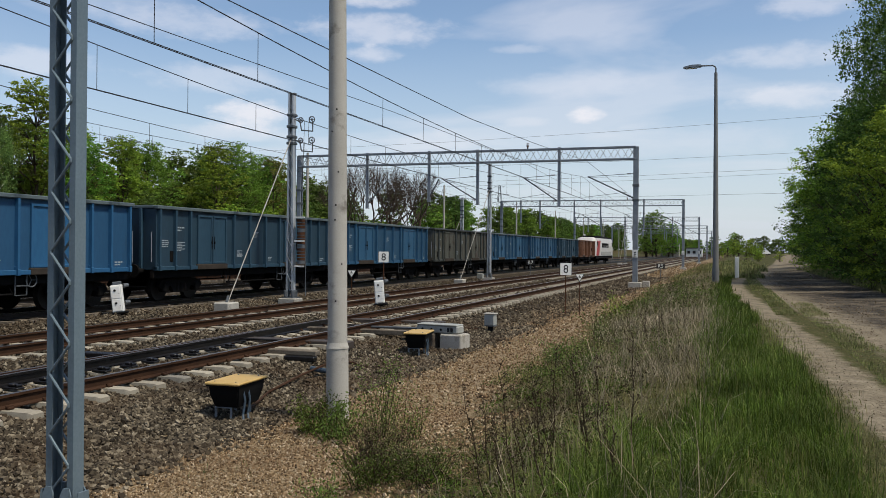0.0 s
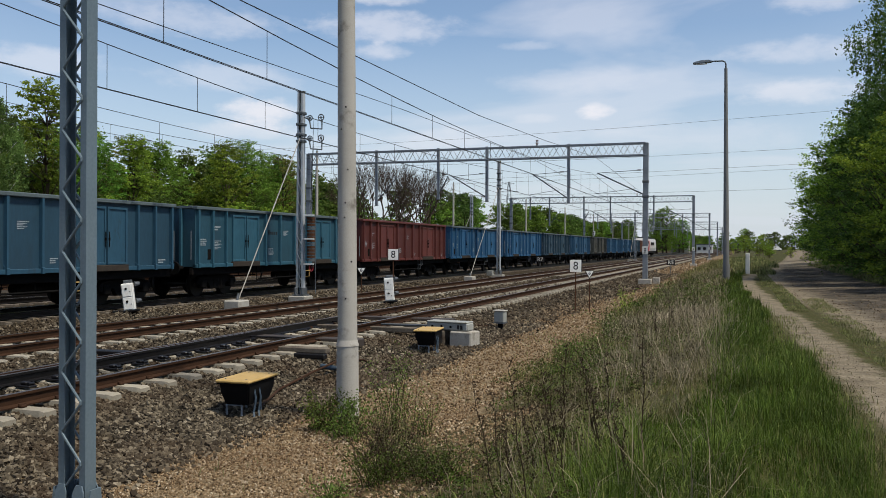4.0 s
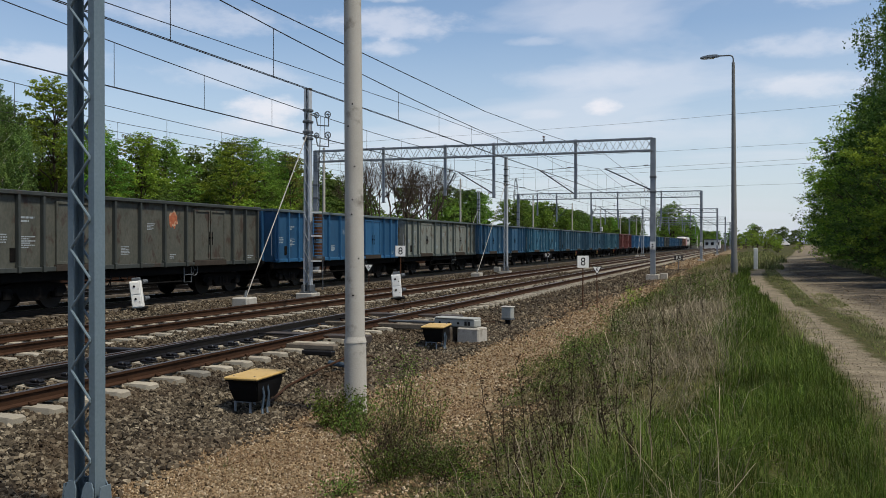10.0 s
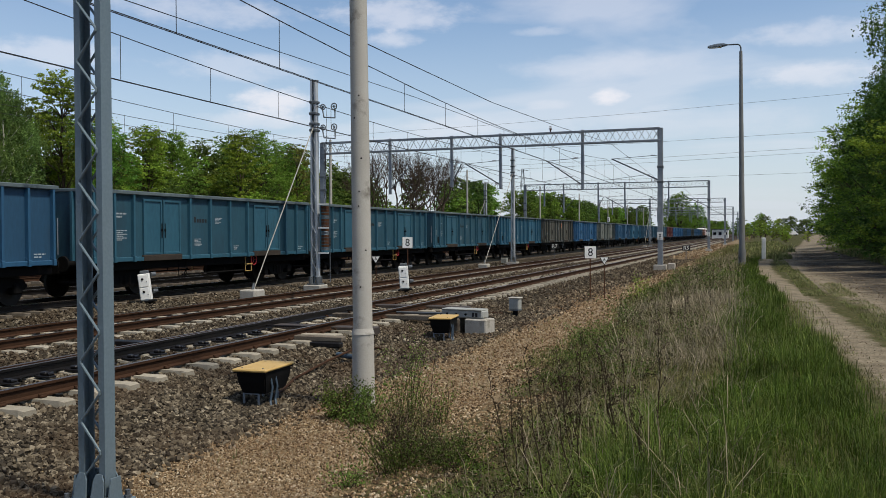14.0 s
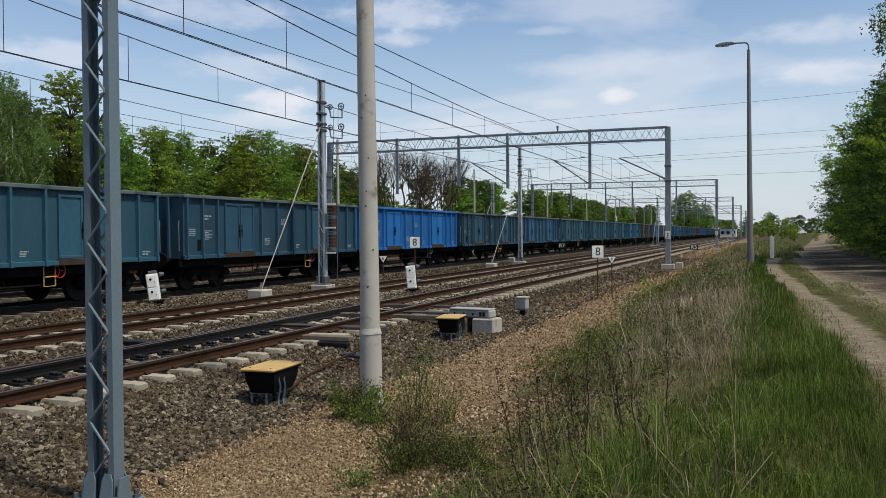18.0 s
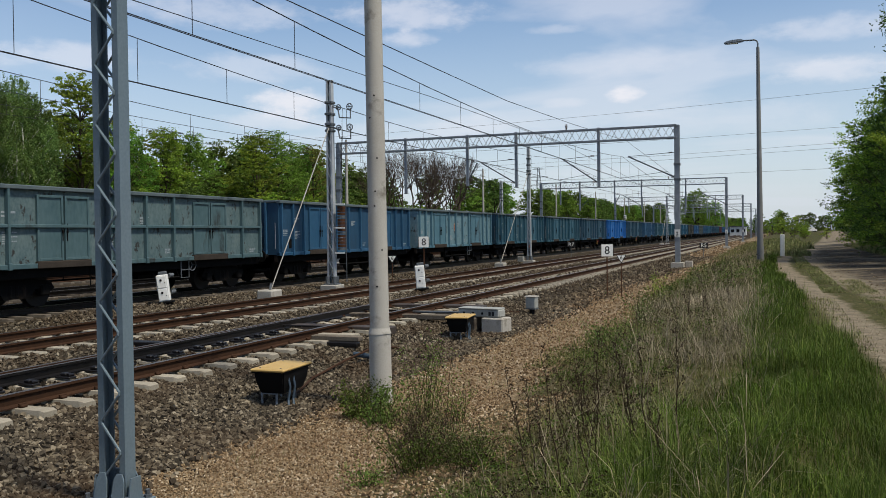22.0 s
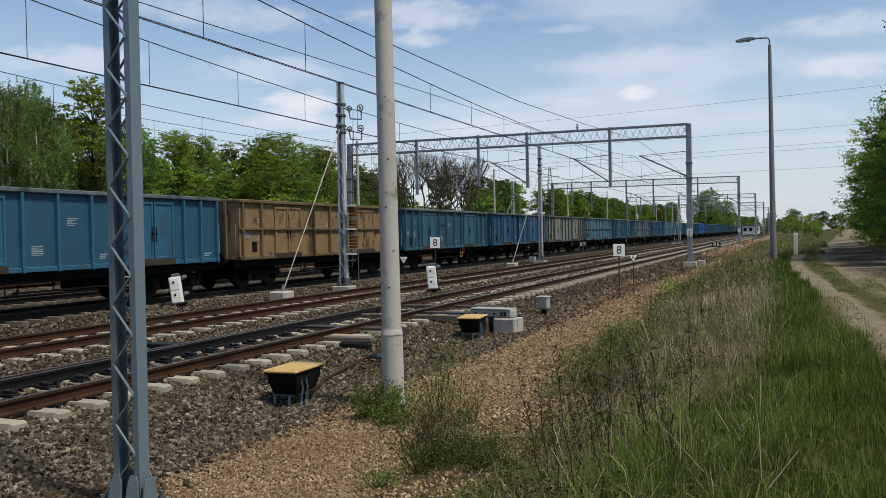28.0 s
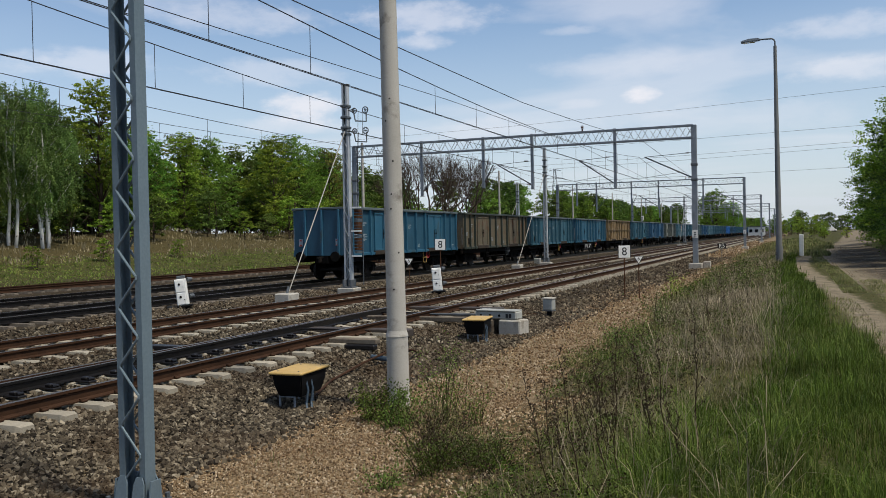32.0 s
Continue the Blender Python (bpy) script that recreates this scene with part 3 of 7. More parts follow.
def build_track(key, x, y0, y1, step, near_to, side, head, sleeper, label, phase=0.0, drop=0.0, clips=0):
    tr = tagged(empty("railway_track", pose(x, 0, -drop)), label, "railway track", kind="structure")
    rm = rail_mesh("rail", y0, y1, side, head)
    for s in (-1, 1):
        part("rail", rm, None, tr, m=pose(s * 0.755, 0, 0))
    ys = np.arange(y0 + phase, y1, step)
    near = [y for y in ys if 3 < y < near_to]
    far = [y for y in ys if near_to <= y < 260]
    for i, y in enumerate(near):
        sl = part("sleeper", sleeper, None, tr, m=pose(0.02 * math.sin(i * 7.3), y, 0.006 * math.sin(i * 3.1), 0, 0, 0.5 * math.sin(i * 5.7)))
        if y < clips:
            for s in (-1, 1):
                part("rail_clip", CLIP, None, sl, m=pose(s * 0.755, 0, 0))
    base = np.array([v.co for v in sleeper.vertices])
    polys = [list(p.vertices) for p in sleeper.polygons]
    vv, ff = [], []
    for i, y in enumerate(far):
        o = len(vv)
        vv += [(float(a), float(b + y), float(c)) for a, b, c in base]
        ff += [[o + k for k in p] for p in polys]
    st = raw("far_sleepers", vv, ff, sleeper.materials[0], tr)
    tagged(st, "distant concrete sleepers", kind="stuff")
    return tr


CLIP = clip_mesh()
SL_CONC = sleeper_mesh("sleeper", 1.28, MAT["sleeper"])
SL_LONG = sleeper_mesh("turnout_bearer", 1.45, MAT["bearer"])
near_track = build_track("near", TRACKS["near"], -40, 700, 0.62, 60, MAT["rail_side"], MAT["rail_head"], SL_CONC, "main line track on concrete sleepers with a turnout", 0.1, clips=26)
mid_track = build_track("middle", TRACKS["middle"], -40, 700, 0.62, 60, MAT["rail_side"], MAT["rail_head"], SL_CONC, "main line track with brown rails on concrete sleepers", 0.35)
train_track = build_track("train", TRACKS["train"], -40, 700, 0.62, 50, MAT["rail_dark"], MAT["rail_head"], SL_LONG, "dark sooty track under the freight train", 0.0)
loop_track = build_track("loop", TRACKS["loop"], -40, 400, 0.62, 45, MAT["rail_dark"], MAT["rail_head"], SL_LONG, "dark loop track behind the freight train", 0.2)
siding = build_track("siding", TRACKS["siding"], -40, 300, 0.7, 60, MAT["rail_side"], MAT["rail_side"], SL_LONG, "rusty disused siding beside the grass verge", 0.3)


# ---------------- masts, gantries and wires ----------------
def lattice_mast(name, h, w, d, label, channel=0.10, pitch=0.62, mat=None, group="", taper=1.0, lace_from=0.25):
    """Two channels side by side, laced with a zigzag of round bar on the two open faces."""
    mat = mat or MAT["steel_grey"]
    t = tagged(empty(name), label, "mast", group)
    for s in (-1, 1):
        bm = bmesh.new()
        c = -s * channel
        pr = [(0, -d / 2), (c, -d / 2), (c, -d / 2 + 0.012), (-s * 0.012, -d / 2 + 0.012), (-s * 0.012, d / 2 - 0.012), (c, d / 2 - 0.012), (c, d / 2), (0, d / 2)]
        lo = [bm.verts.new((s * w / 2 + x, y, 0)) for x, y in pr]
        hi = [bm.verts.new((s * w / 2 * taper + x, y, h)) for x, y in pr]
        n = len(pr)
        for i in range(n):
            bm.faces.new((lo[i], lo[(i + 1) % n], hi[(i + 1) % n], hi[i]))
        bm.faces.new(hi); bm.faces.new(list(reversed(lo)))
        bmesh.ops.recalc_face_normals(bm, faces=bm.faces)
        part("channel", bm, mat, t)
    zs = np.arange(lace_from, h - 0.1, pitch / 2)
    for face in (-1, 1):
        bm = bmesh.new()
        pts = []
        for i, z in enumerate(zs):
            k = 1 - (1 - taper) * z / h
            x = (1 if i % 2 else -1) * (w / 2 - channel * 0.72) * k
            pts += [(x, face * (d / 2 + 0.008), z - 0.012), (x, face * (d / 2 + 0.008), z + 0.012)]
        polytube(bm, pts, 0.0115, 6)
        part("lacing", bm, mat, t, "zigzag lacing bar")
    bm = bx((-w / 2, -d / 2, h), (w / 2, d / 2, h + 0.015), 0.004)
    part("cap_plate", bm, mat, t)
    return t


def foot_gussets(t, w, d, mat):
    part("base_plate", bx((-w / 2 - 0.12, -d / 2 - 0.12, 0), (w / 2 + 0.12, d / 2 + 0.12, 0.03), 0.006), mat, t)
    for s in (-1, 1):
        for f in (-1, 1):
            bm = bmesh.new()
            prism(bm, [(-0.07, 0.03), (0.07, 0.03), (0.055, 0.22), (0.03, 0.28), (-0.03, 0.28), (-0.055, 0.22)], 0.014, pose(s * (w / 2 - 0.05), f * (d / 2 + 0.055), 0, f * 8, 0, 0))
            part("gusset", bm, mat, t)
        bm = bmesh.new()
        prism(bm, [(-0.09, 0.03), (0.09, 0.03), (0.06, 0.24), (-0.06, 0.24)], 0.014, pose(s * (w / 2 + 0.05), 0, 0, 0, 0, 90))
        part("gusset", bm, mat, t)
        for f in (-1, 1):
            bm = tb((s * (w / 2 + 0.07), f * (d / 2 + 0.07), 0.03), (s * (w / 2 + 0.07), f * (d / 2 + 0.07), 0.10), 0.022, n=6)
            tube(bm, (s * (w / 2 + 0.07), f * (d / 2 + 0.07), 0.03), (s * (w / 2 + 0.07), f * (d / 2 + 0.07), 0.055), 0.035, n=6)
            part("anchor_bolt", bm, MAT["galv_dark"], t)


def footing(x, y, z, sx, sy, h, label="pale concrete mast footing", skirt=0.6):
    ob = part("footing", bx((-sx / 2, -sy / 2, -skirt), (sx / 2, sy / 2, h), 0.03), MAT["concrete_white"], None, m=pose(x, y, z))
    return tagged(ob, label, "footing", "mast footings")


def build_gantry(y, xl, xr, ztop, zbot, hangers, label, zb=-0.15, detail=True):
    gt = tagged(empty("catenary_gantry", pose(0, y, 0)), label, "gantry", "catenary gantries")
    ste = MAT["galv"]
    for x in (xl, xr):
        bm = bmesh.new()
        for s in (-1, 1):
            box(bm, (x - 0.16, s * 0.13 - 0.05, zb), (x + 0.16, s * 0.13 + 0.05, ztop + 0.02), 0.012)
        for z in np.arange(zb + 0.2, ztop - 0.3, 0.9):
            box(bm, (x - 0.15, -0.09, z), (x + 0.15, 0.09, z + 0.12))
        col = part("column", bm, ste, gt)
        if detail:
            for z in (6.0, 5.05):
                part("band", bx((x - 0.20, -0.22, z), (x + 0.20, 0.22, z + 0.16), 0.02), MAT["galv_dark"], gt)
            part("number_plate", bx((x - 0.17, -0.215, 1.45), (x + 0.17, -0.19, 1.95)), MAT["white"], gt, "white enamel plate")
            for zz in (1.62, 1.74):
                part("plate_bar", bx((x - 0.05, -0.222, zz), (x + 0.05, -0.217, zz + 0.07)), MAT["ink"], gt)
    # beam: four chords and zigzag lacing
    for f in (-1, 1):
        for z in (ztop, zbot):
            part("chord", bx((xl, f * 0.25 - 0.045, z - 0.05), (xr, f * 0.25 + 0.045, z + 0.05), 0.008), ste, gt)
        bm = bmesh.new()
        n = int((xr - xl) / 0.46)
        st = (xr - xl) / n
        polytube(bm, [(xl + i * st, f * 0.25, zbot if (i + (f > 0)) % 2 else ztop) for i in range(n + 1)], 0.033, 4)
        part("lacing", bm, ste, gt)
    for hx, hz in hangers:
        bm = bx((hx - 0.09, -0.09, hz), (hx + 0.09, 0.09, ztop + 0.12), 0.01)
        part("drop_post", bm, ste, gt)
        part("end_cap", bx((hx - 0.13, -0.13, hz - 0.03), (hx + 0.13, 0.13, hz), 0.01), MAT["galv_dark"], gt)
    if detail:
        for x in (xl, xr):
            footing(x, y, zb - 0.45, 0.8, 0.8, 0.45)
    return gt


def cantilever(parent, x, y, z, tx, tz, name="cantilever"):
    """Slanting tube from a post at x, z out to the wire at tx, tz, with a stay above and a steady arm below."""
    bm = tb((x, y, z), (tx, y, tz + 1.4), 0.045, n=6)
    c = part(name, bm, MAT["galv_dark"], parent)
    part("stay", tb((x, y, tz + 1.55), (tx, y, tz + 1.4), 0.018, n=5), MAT["galv_dark"], parent)
    s = 1 if tx > x else -1
    for (a, b) in (((x + s * 0.12, y, z + 0.12 * (tz + 1.4 - z) / max(0.1, abs(tx - x))), None), ((x + s * 0.3, y, tz + 1.54), None)):
        bm = bmesh.new()
        for k in range(4):
            tube(bm, (a[0] + s * (0.02 + 0.07 * k), a[1], a[2]), (a[0] + s * (0.05 + 0.07 * k), a[1], a[2]), 0.06, 0.045, n=8)
        part("insulator", bm, MAT["insulator"], parent)
    part("steady_arm", tb((x + s * 0.6, y, tz + 0.35), (tx + s * 0.2, y, tz + 0.05), 0.014, n=5), MAT["galv_dark"], parent)
    return c


GANTRY_Y = (56.7, 115.4, 174.0, 232.0, 290.0)
XL, XR = -29.9, -5.82
HANG = [(-27.2, 5.6), (-24.55, 4.75), (-19.9, 5.15), (-16.4, 4.95), (-10.8, 4.8)]
gantries = []
for i, gy in enumerate(GANTRY_Y):
    gn = build_gantry(gy, XL, XR, 8.55, 7.78, HANG if i < 3 else HANG[1:4], "galvanised lattice catenary gantry spanning the tracks", detail=i < 3)
    gantries.append(gn)
for i, gn in enumerate(gantries[:3]):
    for hx, hz, tx in ((-10.8, 4.85, -13.2), (-5.82, 5.0, -8.9), (-16.4, 5.0, -18.9), (-19.9, 5.2, -19.2), (-24.55, 4.8, -23.0)):
        cantilever(gn, hx, 0, hz + 0.2, tx, 5.3)


for gn in gantries[:2]:
    bm = tb((-12.94, 0, 8.6), (-12.94, 0, 8.75), 0.05, n=8)
    for k in range(3):
        tube(bm, (-12.94, 0, 8.76 + 0.09 * k), (-12.94, 0, 8.81 + 0.09 * k), 0.11, 0.06, 10)
    part("pin_insulator", bm, MAT["insulator"], gn, "brown ribbed pin insulator on the beam")


def build_wires():
    sup = [-44.0, 6.3, 56.7, 115.4, 174.0, 232.0, 290.0, 350.0, 410.0]
    for j, (x, zc, drop, zig) in enumerate(((-9.26, 5.26, 1.45, (0.0, 0.06)), (-13.25, 5.28, 1.45, (-0.06, 0.06)), (TRACKS["train"], 5.48, 1.45, (0.1, -0.1)), (TRACKS["loop"], 6.1, 1.45, (0.2, -0.2)))):
        wire = tagged(empty("overhead_wire"), "dark contact wire hung from a messenger wire by droppers", "overhead wire", "overhead wires")
        mes = bmesh.new()
        M, K = [], []
        for k, (a, b) in enumerate(zip(sup, sup[1:])):
            n = 15
            for i in range(n + 1):
                u = i / n
                xx = x + zig[k % 2] * (1 - u) + zig[(k + 1) % 2] * u
                if i or not k:
                    M.append((xx, a + (b - a) * u, zc + 0.68 + (drop - 0.68) * (2 * u - 1) ** 2))
            K += [(x + zig[k % 2], a, zc)] + ([(x + zig[(k + 1) % 2], b, zc)] if b == sup[-1] else [])
            if b < 240:
                for i in range(n):
                    u = (i + 0.77) / n
                    xx = x + zig[k % 2] * (1 - u) + zig[(k + 1) % 2] * u
                    zz = zc + 0.68 + (drop - 0.68) * (2 * u - 1) ** 2
                    part("dropper", tb((xx, a + (b - a) * u, zc), (xx, a + (b - a) * u, zz), 0.007, n=4), MAT["wire"], wire)
        part("messenger_wire", polytube(mes, M, 0.012, 4), MAT["wire"], wire)
        for dx in ((-0.028, 0.028) if j < 2 else (0.0,)):
            part("contact_wire", polytube(bmesh.new(), [(a + dx, b, c) for a, b, c in K], 0.009, 4), MAT["wire"], wire)


build_wires()
for fx, near in ((-9.0, ((-44, 6.9), (14, 6.5), (23, 6.55), (30, 6.6), (41, 7.0))), (-13.2, ((-44, 6.9), (12, 7.0), (20, 7.18), (33, 7.48), (46, 7.62)))):
    pts = [(fx, y, z) for y, z in near + ((56.7, 7.72), (86, 7.0), (115.4, 7.72), (145, 7.0), (174, 7.72), (232, 7.3))]
    tagged(part("feeder_wire", polytube(bmesh.new(), pts, 0.012, 4), MAT["wire"]), "dark feeder wire strung from gantry to gantry", "overhead wire", "overhead wires")

# the laced mast beside the camera
m1 = lattice_mast("lattice_mast", 9.0, 0.285, 0.13, "blue-grey painted lattice mast on a bolted base plate", 0.062, 0.52, MAT["steel_grey"], lace_from=0.20)
m1.matrix_basis = pose(-5.42, 6.05, -0.48, 0, 0, 0)
foot_gussets(m1, 0.285, 0.13, MAT["steel_grey"])

# the spun concrete pole
def concrete_pole():
    t = tagged(empty("concrete_pole", pose(-5.09, 10.8, -0.46, 0.0, -0.5, 0)), "tall tapered concrete pole with a collar near its foot", "pole")
    part("shaft", tb((0, 0, 1.0), (0, 0, 9.6), 0.135, 0.105, 28, False), MAT["concrete"], t, smooth=True)
    part("socket", tb((0, 0, -0.5), (0, 0, 0.95), 0.158, 0.150, 28, False), MAT["concrete"], t, "thicker lower socket", smooth=True)
    part("collar", tb((0, 0, 0.95), (0, 0, 1.03), 0.158, 0.137, 28, False), MAT["concrete"], t, smooth=True)
    rows = [(2.1, -40), (3.35, -60), (3.9, -100), (4.2, -70), (1.6, -75), (2.9, -75), (2.7, -80)]
    for z, a in rows:
        bm = bmesh.new()
        rr = 0.135 - 0.0035 * (z - 1)
        d = Vector((math.cos(radians(a)), math.sin(radians(a)), 0))
        tube(bm, d * (rr - 0.02) + Vector((0, 0, z)), d * (rr + 0.003) + Vector((0, 0, z)), 0.012, n=8)
        part("bolt_hole", bm, MAT["black"], t)
    return t


concrete_pole()


def tension_mast(x, y, h, w, guy_y, label, weights=True, zb=-0.1, mat="galv_bright"):
    t = lattice_mast("lattice_mast", h, w, 0.22, label, 0.075, 0.7, MAT[mat], "masts between the tracks", taper=0.72)
    t.matrix_basis = pose(x, y, zb)
    part("base_plate", bx((-w / 2 - 0.1, -0.25, 0), (w / 2 + 0.1, 0.25, 0.05), 0.01), MAT["galv_dark"], t)
    for s in (-1, 1):
        part("foot_stiffener", bx((s * (w / 2) - 0.05, -0.2, 0.05), (s * (w / 2) + 0.05, 0.2, 0.32), 0.02), MAT["galv_dark"], t)
    for z in (h - 0.9, h - 1.35, h - 1.75, h - 2.0):
        part("clamp", bx((-w * 0.5, -0.17, z), (w * 0.5, 0.17, z + 0.10), 0.015), MAT["galv_dark"], t)
    footing(x, y, zb - 0.38, 0.72, 0.7, 0.38)
    if weights:
        for k, z in enumerate((h - 1.0, h - 1.8)):
            bm = polytube(bmesh.new(), [(0.1, 0, z), (0.35, 0, z - 0.1), (0.42, 0, z - 0.45), (0.9, 0, z - 0.5), (0.9, 0, z - 0.12)], 0.03, 6)
            part("bracket", bm, MAT["galv_dark"], t)
            for xx, rr in ((0.38, 0.10), (0.86, 0.12)):
                bm = polytube(bmesh.new(), [(xx + rr * math.cos(2 * math.pi * i / 16), 0, z - 0.05 + rr * math.sin(2 * math.pi * i / 16)) for i in range(17)], 0.022, 5)
                for i in range(3):
                    tube(bm, (xx - rr * math.cos(math.pi * i / 3), 0, z - 0.05 - rr * math.sin(math.pi * i / 3)), (xx + rr * math.cos(math.pi * i / 3), 0, z - 0.05 + rr * math.sin(math.pi * i / 3)), 0.010, n=5)
                tube(bm, (xx, -0.05, z - 0.05), (xx, 0.05, z - 0.05), 0.03, n=8)
                part("pulley", bm, MAT["galv_dark"], t)
            part("tension_cable", tb((0.55, 0, z - 0.1), (0.42, 0, 3.4), 0.008, n=4), MAT["wire"], t)
        for k in range(14):
            bm = tb((0.44, 0, 1.35 + k * 0.125), (0.44, 0, 1.45 + k * 0.125), 0.16, 0.16, 14)
            part("tension_weight", bm, MAT["rusty"] if k % 5 else MAT["galv_dark"], t, "rusty brown disc weight")
        for z in (1.22, 2.2, 3.12):
            part("weight_guide", bx((0.22, -0.18, z), (0.66, -0.14, z + 0.06)), MAT["white"], t, "pale guide clip")
        part("guide_rod", tb((0.62, 0.05, 0.1), (0.62, 0.05, 5.0), 0.018, n=5), MAT["galv_dark"], t)
    if guy_y is not None:
        gd = tagged(empty("guy_anchor", pose(x + 0.1, guy_y, -0.34)), "white concrete anchor block with a steel guy rod", "anchor", "guy anchors")
        part("block", bx((-0.30, -0.34, -0.25), (0.30, 0.34, 0.34), 0.04), MAT["concrete_white"], gd)
        dy = y - guy_y
        part("guy_rod", tb((0, 0.1, 0.34), (-0.08, dy - 0.1, h - 1.55), 0.019, n=6), MAT["concrete_white"], gd, "long pale stay rod")
        part("rod_eye", tb((0, 0.02, 0.34), (0, 0.12, 0.55), 0.05, n=8), MAT["galv_dark"], gd)
    return t


tension_mast(-16.34, 30.3, 8.0, 0.31, 25.6, "galvanised tension mast with rusty balance weights")
tension_mast(-16.2, 59.1, 8.0, 0.28, 51.9, "slender galvanised mast between the tracks", weights=False)
tension_mast(-16.2, 142.0, 7.6, 0.36, 134.0, "slender galvanised mast between the tracks", weights=False)
tension_mast(-25.9, 84.0, 7.2, 0.36, 77.0, "slender galvanised mast between the tracks", weights=False)

yard_pole = tagged(empty("yard_pole", pose(-34.6, 67, -0.4)), "pale concrete pole standing behind the train", "pole", "poles beyond the tracks")
part("shaft", tb((0, 0, -0.4), (0, 0, 10.4), 0.16, 0.10, 14, False), MAT["concrete_white"], yard_pole, smooth=True)
part("cap", tb((0, 0, 10.4), (0, 0, 10.48), 0.11, 0.06, 14), MAT["galv_dark"], yard_pole)
for yy in (105, 144, 177, 214, 250, 287):
    copy_thing(yard_pole, pose(-34.6 + 0.2 * math.sin(yy), yy, -0.4))


def street_lamp(x, y, z, h):
    t = tagged(empty("street_lamp", pose(x, y, z, 0, -0.4, 0)), "tall grey concrete lamp post with a single lantern", "street lamp")
    part("shaft", tb((0, 0, 1.0), (0, 0, h), 0.165, 0.085, 20, False), MAT["concrete_grey"], t, smooth=True)
    part("socket", tb((0, 0, -0.6), (0, 0, 1.0), 0.20, 0.19, 20, False), MAT["concrete_grey"], t, "thicker foot of the post", smooth=True)
    part("arm", polytube(bmesh.new(), [(0, 0, h - 0.1), (0, 0, h + 0.22), (-0.05, 0, h + 0.34), (-0.16, 0, h + 0.40), (-0.75, 0, h + 0.42)], 0.04, 10), MAT["galv_dark"], t)
    bm = bmesh.new()
    prism(bm, [(-1.75, 0.36), (-1.70, 0.31), (-0.75, 0.36), (-0.7, 0.42), (-0.85, 0.50), (-1.3, 0.50), (-1.7, 0.42)], 0.30, pose(0, 0, h))
    bmesh.ops.bevel(bm, geom=list(bm.edges), offset=0.03, segments=2, affect="EDGES")
    lan = part("lantern", bm, MAT["galv"], t)
    part("lens", bx((-1.6, -0.10, h + 0.29), (-1.0, 0.10, h + 0.335), 0.01), MAT["white"], lan)
    return t


street_lamp(-0.78, 50.0, -0.02, 11.75)
bm = bx((-0.13, -0.11, -0.5), (0.13, 0.11, 1.45), 0.03)
tagged(part("marker_post", bm, MAT["white"], None, m=pose(0.4, 62.0, 0.08, 1, 0, 6)), "short whitewashed concrete marker post in the grass", "marker post")
bm = bx((-0.22, -0.2, -0.5), (0.22, 0.2, 0.42), 0.03)
tagged(part("cable_pit", bm, MAT["concrete_white"], None, m=pose(-5.15, 57.0, -0.48)), "small white concrete block beside the gantry footing", "concrete block")


sig = tagged(empty("colour_light_signal", pose(-27.50, 171.05, -0.3)), "slim signal post with a pale head behind the train", "signal")
part("post", tb((0, 0, 0), (0, 0, 4.77), 0.07, 0.06, 10), MAT["galv"], sig)
part("head", bx((-0.24, -0.16, 4.47), (0.24, 0.12, 5.37), 0.05), MAT["white"], sig, "pale signal head")
for zz in (0.30, 0.62):
    part("lens_hood", tb((0, -0.16, 4.47 + zz), (0, -0.34, 4.47 + zz), 0.10, 0.11, 12), MAT["black"], sig)
blk = part("trackside_box", bx((-0.22, -0.2, -0.4), (0.22, 0.2, 0.42), 0.03), MAT["cabinet"], None, m=pose(-17.35, 60.93, -0.30))
tagged(blk, "small grey equipment box between the tracks", "equipment box")


def power_line():
    t = tagged(empty("power_line", pose(0, 256, 0)), "thin high-voltage cables crossing far overhead between pylons", "power line")
    for px in (-430, 170):
        for a, b in ((-1, -1), (1, -1), (1, 1), (-1, 1)):
            part("pylon_leg", tb((px + a * 3, b * 3, 0), (px + a * 0.4, b * 0.4, 46), 0.15, n=4), MAT["galv_dark"], t)
        for z in (20, 27, 34, 41):
            part("pylon_arm", tb((px, -5, z), (px, 5, z), 0.15, n=4), MAT["galv_dark"], t)
    for k, (yy, z0, zs) in enumerate(((-2, 36.6, 0.036), (-1, 28.0, 0.018), (0, 23.6, 0.024), (1, 22.4, 0.024), (2, 17.8, 0.006))):
        pts = [(px, yy, z0 + zs * (px + 30) + 0.00012 * (px + 30) ** 2) for px in range(-430, 171, 50)]
        part("power_cable", polytube(bmesh.new(), pts, 0.04, 4), MAT["wire"], t)


power_line()


